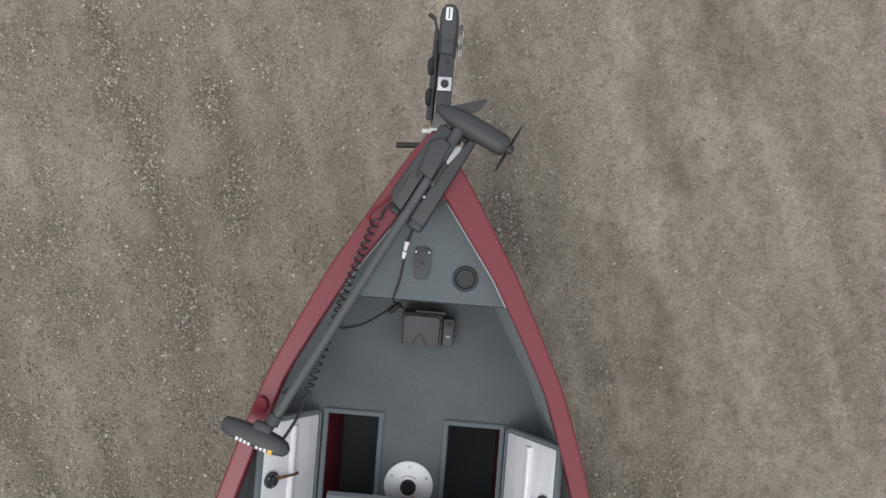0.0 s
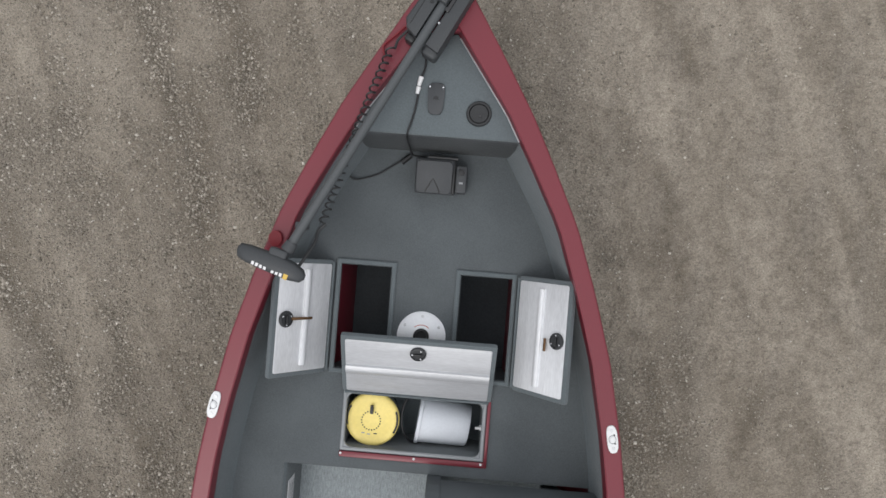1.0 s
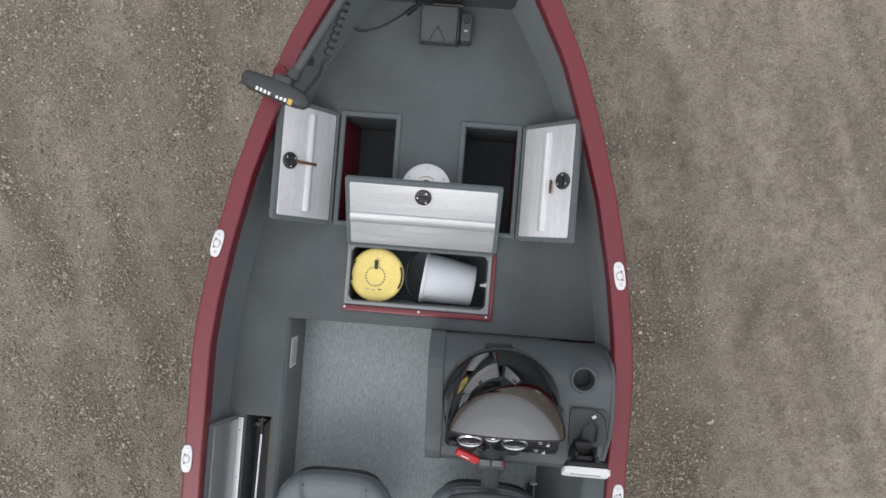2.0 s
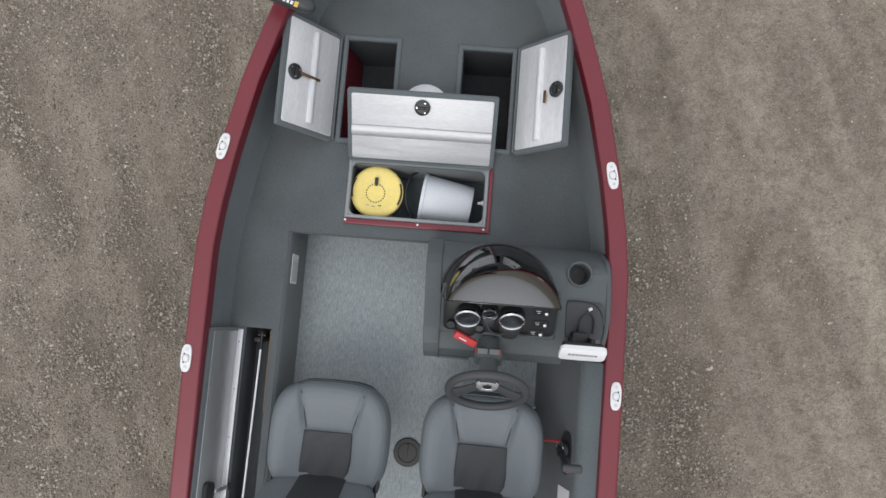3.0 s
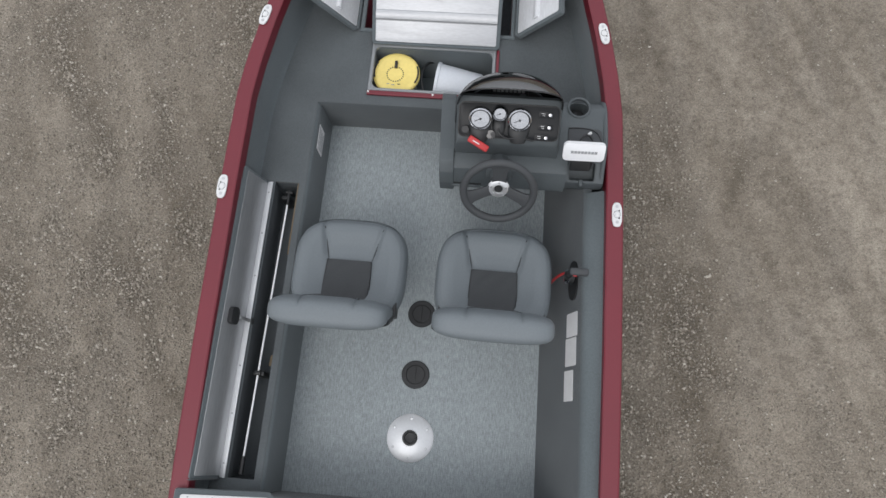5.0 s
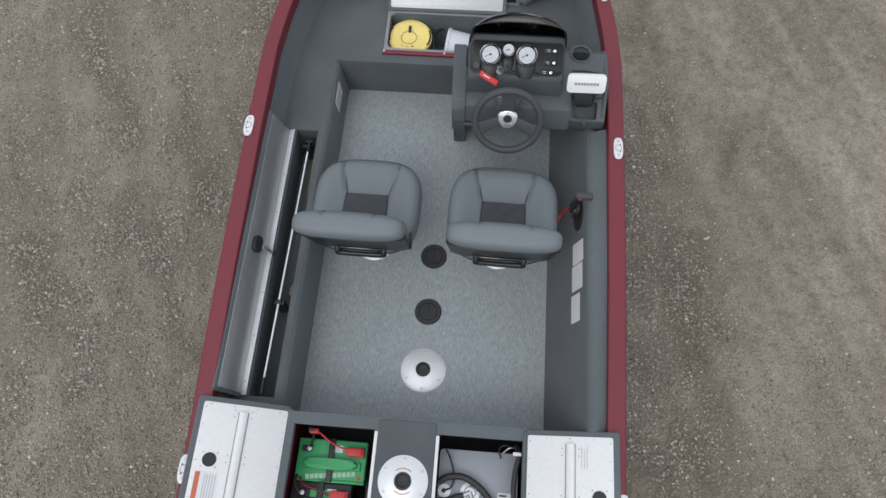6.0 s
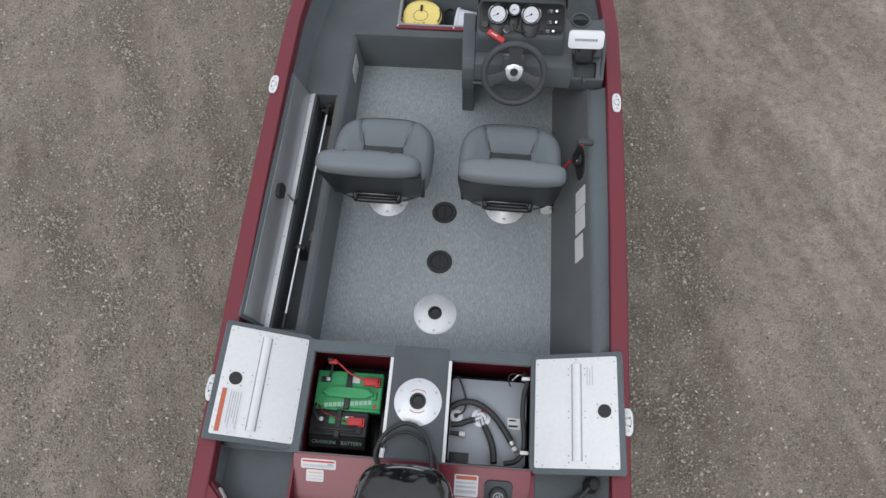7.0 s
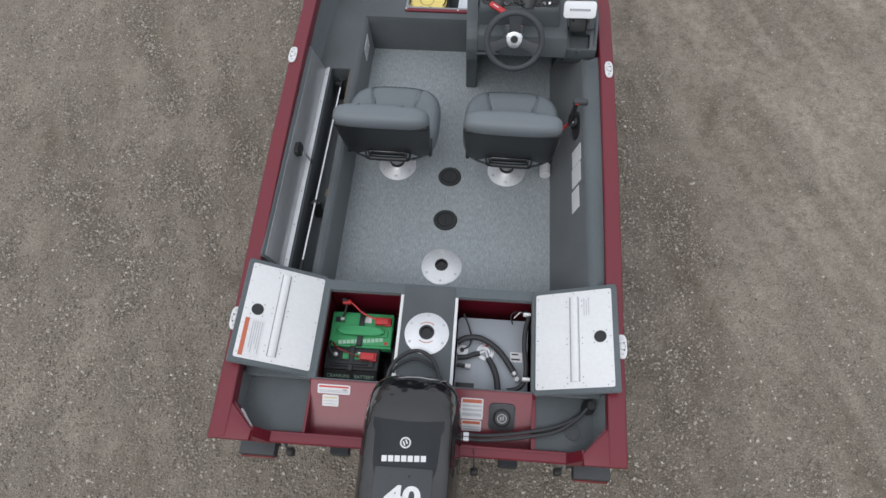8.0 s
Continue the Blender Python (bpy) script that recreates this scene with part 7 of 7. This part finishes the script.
part("black_lead", tube([(-0.400, -3.468, 0.800), (-0.385, -3.42, 0.83), (-0.392, -3.39, 0.82), (-0.41, -3.39, 0.60)], 0.005, 8), BLACK, wires)
part("black_lead", tube([(-0.438, -3.560, 0.77), (-0.445, -3.60, 0.80), (-0.425, -3.635, 0.795), (-0.405, -3.648, 0.788)], 0.006, 8), BLACK, wires)
part("dark_lead", tube([(-0.430, -3.58, 0.79), (-0.405, -3.61, 0.80), (-0.36, -3.625, 0.792), (-0.300, -3.645, 0.790)], 0.004, 8), TAB, wires, "dark red cable")
part("sticker", box(-0.376, -0.286, -3.664, -3.626, 0.780, 0.7816), GREEN, b2, "green printed sticker")
part("loom", tube([(-0.150, -3.45, 0.60), (-0.155, -3.55, 0.70), (-0.140, -3.62, 0.76), (-0.150, -3.70, 0.72), (-0.165, -3.77, 0.62)], 0.014, 8), RUBBER, wires, "black wiring loom")
part("loom", tube([(-0.190, -3.60, 0.60), (-0.180, -3.66, 0.68), (-0.172, -3.73, 0.70), (-0.190, -3.775, 0.64)], 0.012, 8), RUBBER, wires)

# ---- fuel tank in the starboard bay ----
tank = thing("fuel_tank", (0.305, -3.60, 0.586), "grey moulded fuel tank with black hoses", "fuel tank")
part("shell", bevelled(slab(rounded(0.145, 0.466, -3.780, -3.428, 0.014), 0.586, 0.812), 0.006, 2), TANK, tank)
# nothing is sunk in here: the recess's shade is a black plate
part("recess", box(0.150, 0.232, -3.779, -3.738, 0.806, 0.8135, 0.001), BLACK, tank, "black plate painting the shade of a moulded recess")
cap1 = part("sender", lathe([(0.0, 0), (0.040, 0), (0.040, 0.006), (0.024, 0.008), (0.020, 0.016), (0.0, 0.018)], (0.276, -3.590, 0.812)), PLATE, tank, "metal fuel fitting")
part("elbow", rod((0.276, -3.590, 0.828), (0.243, -3.606, 0.828), 0.010), STEEL, cap1)
part("elbow", rod((0.276, -3.590, 0.828), (0.290, -3.632, 0.828), 0.010), STEEL, cap1)
part("red_dot", box(0.274, 0.286, -3.568, -3.558, 0.818, 0.821), SCARLET, cap1)
cap2 = part("gauge_sender", lathe([(0.0, 0), (0.026, 0), (0.026, 0.005), (0.0, 0.006)], (0.172, -3.590, 0.812)), PLATE, tank)
part("sender_nut", lathe([(0.0, 0), (0.010, 0), (0.010, 0.014), (0.0, 0.015)], (0.170, -3.590, 0.816), sides=6), BLACK, cap2)
part("sender_wire", tube([(0.170, -3.590, 0.83), (0.200, -3.575, 0.838), (0.208, -3.53, 0.836), (0.190, -3.47, 0.84), (0.168, -3.43, 0.86)], 0.004, 8), RUBBER, tank)
part("hose", tube([(0.146, -3.560, 0.835), (0.185, -3.538, 0.84), (0.250, -3.535, 0.84), (0.320, -3.575, 0.84), (0.372, -3.635, 0.84), (0.412, -3.695, 0.832)], 0.0135, 10), RUBBER, tank, "black fuel hose")
part("hose_end", lathe([(0.0, 0), (0.012, 0), (0.014, 0.008), (0.010, 0.018), (0.0, 0.020)], (0.420, -3.710, 0.813), sides=16), WHITE, tank, "white hose fitting")
part("clamp", rod((0.404, -3.682, 0.833), (0.412, -3.695, 0.832), 0.0155), STEEL, tank)
part("hose", tube([(0.150, -3.630, 0.832), (0.190, -3.625, 0.832), (0.225, -3.610, 0.832), (0.250, -3.603, 0.83)], 0.012, 10), RUBBER, tank, "black fuel hose")
part("hose", tube([(0.290, -3.625, 0.83), (0.312, -3.665, 0.835), (0.330, -3.715, 0.835), (0.336, -3.775, 0.85)], 0.0135, 10), RUBBER, tank, "black fuel hose")
part("hose", tube([(0.150, -3.662, 0.826), (0.172, -3.664, 0.826), (0.190, -3.665, 0.826)], 0.009, 10), RUBBER, tank, "short black hose")
part("hose_end", rod((0.188, -3.665, 0.826), (0.212, -3.667, 0.826), 0.011, 0.013), WHITE, tank, "white hose fitting")
lab = part("sticker", box(0.388, 0.442, -3.628, -3.582, 0.812, 0.8135), PAPER, tank, "white printed label")
part("print", bars([(0.394, 0.424, -3.596, -3.589), (0.394, 0.432, -3.620, -3.612)], Matrix.Translation((0, 0, 0.8135))), CASE, lab)
vent = thing("vent_hose", (0.455, -3.6, 0.82), "black hose clipped along the bay edge", "hose")
part("tube", tube([(0.452, -3.400, 0.86), (0.462, -3.44, 0.90), (0.448, -3.50, 0.905), (0.444, -3.58, 0.90), (0.452, -3.66, 0.90), (0.450, -3.73, 0.88), (0.420, -3.765, 0.865), (0.375, -3.776, 0.86)], 0.0105, 10), RUBBER, vent)
for y in (-3.435, -3.735):
    part("clip", box(0.436, 0.470, y - 0.007, y + 0.007, 0.895, 0.918, 0.003), WHITE, vent, "white clip")
part("wire", tube([(0.440, -3.405, 0.84), (0.405, -3.40, 0.85), (0.385, -3.415, 0.83), (0.395, -3.45, 0.82)], 0.003, 6), RUBBER, vent)
part("wire", tube([(0.455, -3.408, 0.85), (0.425, -3.41, 0.87), (0.40, -3.43, 0.85)], 0.003, 6), STEEL, vent)

# ---- outboard motor ----
ob_ = thing("outboard_motor", (CX, -4.10, 0.30), "black outboard motor with a glossy cowl, marked 40", "outboard motor")
OX = 0.012
rings = []
for z, hx_, ya, yb, p in ((0.900, 0.130, -3.965, -4.400, 3.2), (0.930, 0.164, -3.930, -4.430, 3.2), (1.02, 0.180, -3.900, -4.445, 3.4), (1.13, 0.185, -3.872, -4.450, 3.6), (1.175, 0.184, -3.852, -4.450, 3.8), (1.205, 0.182, -3.846, -4.450, 4.0), (1.232, 0.179, -3.852, -4.448, 4.2), (1.256, 0.175, -3.866, -4.446, 4.2), (1.280, 0.170, -3.888, -4.442, 4.2), (1.303, 0.165, -3.918, -4.437, 4.0), (1.324, 0.159, -3.950, -4.430, 4.0), (1.342, 0.152, -3.984, -4.422, 4.0), (1.354, 0.144, -4.014, -4.414, 3.8), (1.360, 0.128, -4.046, -4.402, 3.6), (1.3625, 0.09, -4.10, -4.370, 3.2), (1.364, 0.02, -4.18, -4.27, 3.0)):
    rings.append(egg(OX, (ya + yb) / 2, hx_, (ya - yb) / 2, p, 48, z))
cowl = part("cowl", loft(rings), COWLGLOSS, ob_, "glossy black engine cowl", 60)
rows = []
for v in np.linspace(0, 1, 9):
    y = -4.045 - 0.382 * v
    w = 0.124 + 0.013 * v
    zc = 1.372 - 0.035 * v ** 3
    rows.append([(OX + u * w, y - 0.012 * (1 - u * u) * (1 - v), zc - 0.016 * abs(u) ** 4) for u in np.linspace(-1, 1, 13)])
bm = loft(rows, closed=False)
bmesh.ops.solidify(bm, geom=bm.faces[:], thickness=0.03)
top = part("top_panel", bm, COWL, cowl, "satin charcoal top panel with white marks", 40)
part("emblem_ring", tube([(OX - 0.004 + 0.0165 * math.cos(a), -4.130 + 0.0165 * math.sin(a), 1.3725) for a in np.linspace(0, 2 * math.pi, 25)], 0.0028, 6, 1), PAPER, top, "round white emblem")
part("emblem_bar", bars([(-0.008, -0.003, -0.008, 0.008), (0.002, 0.007, -0.006, 0.010)], Matrix.Translation((OX - 0.004, -4.130, 1.371)) @ pose(0, 0, 0, 0, 0, 25)), PAPER, top)
part("marking", bars([(-0.076 + 0.0222 * k, -0.0585 + 0.0222 * k, -0.010, 0.010) for k in range(7)], Matrix.Translation((OX - 0.004, -4.183, 1.3715)) @ pose(0, 0, 0, 0, 0, 3)), PAPER, top)
inset = part("rear_inset", slab(rounded(OX - 0.098, OX + 0.098, -4.395, -4.212, 0.008, 3), 1.352, 1.3725, 0.002), SHELL, top, "recessed rear panel")
part("inset_button", lathe([(0.0, 0), (0.004, 0), (0.004, 0.002), (0.0, 0.002)], (OX + 0.020, -4.240, 1.3725), sides=10), BLACK, inset)
part("writing", lettering("40", 0.090, Matrix.Translation((OX + 0.004, -4.308, 1.3726)) @ Matrix.Diagonal((1.30, 1, 1, 1)), bold=0.0035), PAPER, inset, "white numeral 40")
# hood scoop at the front of the cowl
part("cowl_seam", tube([(OX + 0.130 * math.cos(a), -4.060 + 0.012 * math.sin(a) - 0.02, 1.352) for a in np.linspace(math.pi, 2 * math.pi, 15)], 0.004, 6, 1), BLACK, cowl)
part("front_lip", tube([(OX + 0.128 * math.cos(a), -3.916 + 0.052 * math.sin(a), 1.258) for a in np.linspace(radians(30), radians(150), 13)], 0.0022, 8, 1), PRINT, cowl, "worn front edge")
part("midsection", loft([egg(OX, -4.19, 0.085, 0.13, 3.0, 28, 0.92), egg(OX, -4.19, 0.07, 0.11, 3.0, 28, 0.75), egg(OX, -4.20, 0.05, 0.09, 3.0, 28, 0.50), egg(OX, -4.21, 0.035, 0.085, 2.6, 28, 0.36)]), GLOSS, ob_)
part("cavitation_plate", slab([(x, y) for x, y, z in egg(OX, -4.25, 0.09, 0.15, 2.6, 28)], 0.352, 0.362, 0.003), GLOSS, ob_)
gc = part("gearcase", lathe([(0.0, 0.0), (0.02, 0.02), (0.04, 0.08), (0.045, 0.18), (0.038, 0.26), (0.0, 0.27)], (OX, -4.06, 0.27), (0, -1, 0)), GLOSS, ob_)
part("gear_neck", box(OX - 0.02, OX + 0.02, -4.27, -4.13, 0.29, 0.36, 0.01), GLOSS, ob_)
part("skeg", slab([(-4.11, 0.24), (-4.25, 0.24), (-4.26, 0.15), (-4.22, 0.15)], OX - 0.005, OX + 0.005, m=SIDEWAYS), GLOSS, gc)
for k in range(3):
    a = 120 * k
    part("blade", slab([(0.02, -0.03), (0.07, -0.06), (0.11, -0.02), (0.10, 0.04), (0.03, 0.03)], -0.003, 0.003, m=pose(OX, -4.35, 0.27, 90, 0, 0) @ pose(0, 0, 0, 0, 0, a) @ pose(0, 0, 0, 25, 0, 0)), GLOSS, gc)
part("clamp_bracket", box(OX - 0.11, OX + 0.11, -4.13, -3.995, 0.84, 0.93, 0.012), BLACK, ob_, "black transom clamp bracket")
part("bracket_plate", box(OX - 0.10, OX + 0.10, -4.15, -4.097, 0.55, 0.86, 0.012), BLACK, ob_)
part("lift_eye", tube([(-0.195, -3.985, 0.925), (-0.180, -3.955, 0.945), (-0.155, -3.955, 0.95), (-0.140, -3.98, 0.95), (-0.165, -3.992, 0.930), (-0.195, -3.990, 0.925)], 0.010, 8), STEEL, ob_, "bright grab eye")
part("tilt_lever", tube([(0.150, -3.93, 1.13), (0.166, -3.925, 1.12), (0.176, -3.93, 1.10)], 0.007, 8), STEEL, ob_)
part("fuel_bulb_hose", tube([(-0.115, -3.84, 0.93), (-0.135, -3.79, 0.97), (-0.105, -3.715, 0.985), (-0.030, -3.668, 0.992), (0.040, -3.690, 0.990), (0.080, -3.760, 0.985), (0.095, -3.86, 0.99)], 0.0085, 10), RUBBER, ob_, "black looped hose")
part("rigging_hose", tube([(-0.118, -3.79, 0.95), (-0.100, -3.735, 0.975), (-0.02, -3.700, 0.978), (0.060, -3.735, 0.975), (0.110, -3.81, 0.97), (0.118, -3.90, 0.98)], 0.006, 10), RUBBER, ob_)
part("hose_sleeve", rod((-0.112, -3.80, 0.958), (-0.108, -3.765, 0.966), 0.010), PAPER, ob_)
for k, (dy, dz) in enumerate(((0.0, 0.0), (-0.020, 0.004))):
    part("control_cable", tube([(0.705, -3.850, 0.938 + dz), (0.66, -3.890 + dy * 0.4, 0.926 + dz), (0.58, -3.930 + dy, 0.920 + dz), (0.47, -3.958 + dy, 0.918 + dz), (0.36, -3.976 + dy, 0.908 + dz), (0.27, -3.985 + dy, 0.905 + dz), (0.205, -3.985 + dy, 0.910 + dz), (0.13, -3.99 + dy, 0.915)], 0.0080, 10), RUBBER, ob_, "black control cable")
    part("cable_nut", rod((0.222, -3.985 + dy, 0.909 + dz), (0.200, -3.985 + dy, 0.910 + dz), 0.0098, sides=8), PLATE, ob_)
part("cable_gland", loft([egg(0.705, -3.842, 0.022, 0.026, 2.4, 16, 0.89), egg(0.712, -3.842, 0.026, 0.030, 2.4, 16, 0.925), egg(0.722, -3.838, 0.016, 0.020, 2.4, 16, 0.955)]), BLACK, ob_, "black cable gland")
part("pull_tie", tube([(0.245, -4.05, 0.94), (0.250, -4.10, 0.90), (0.252, -4.112, 0.86), (0.252, -4.112, 0.82)], 0.003, 6), BLACK, ob_)
part("tie_bung", box(0.236, 0.268, -4.125, -4.100, 0.755, 0.83, 0.006), BLACK, ob_, "black hanging plug")
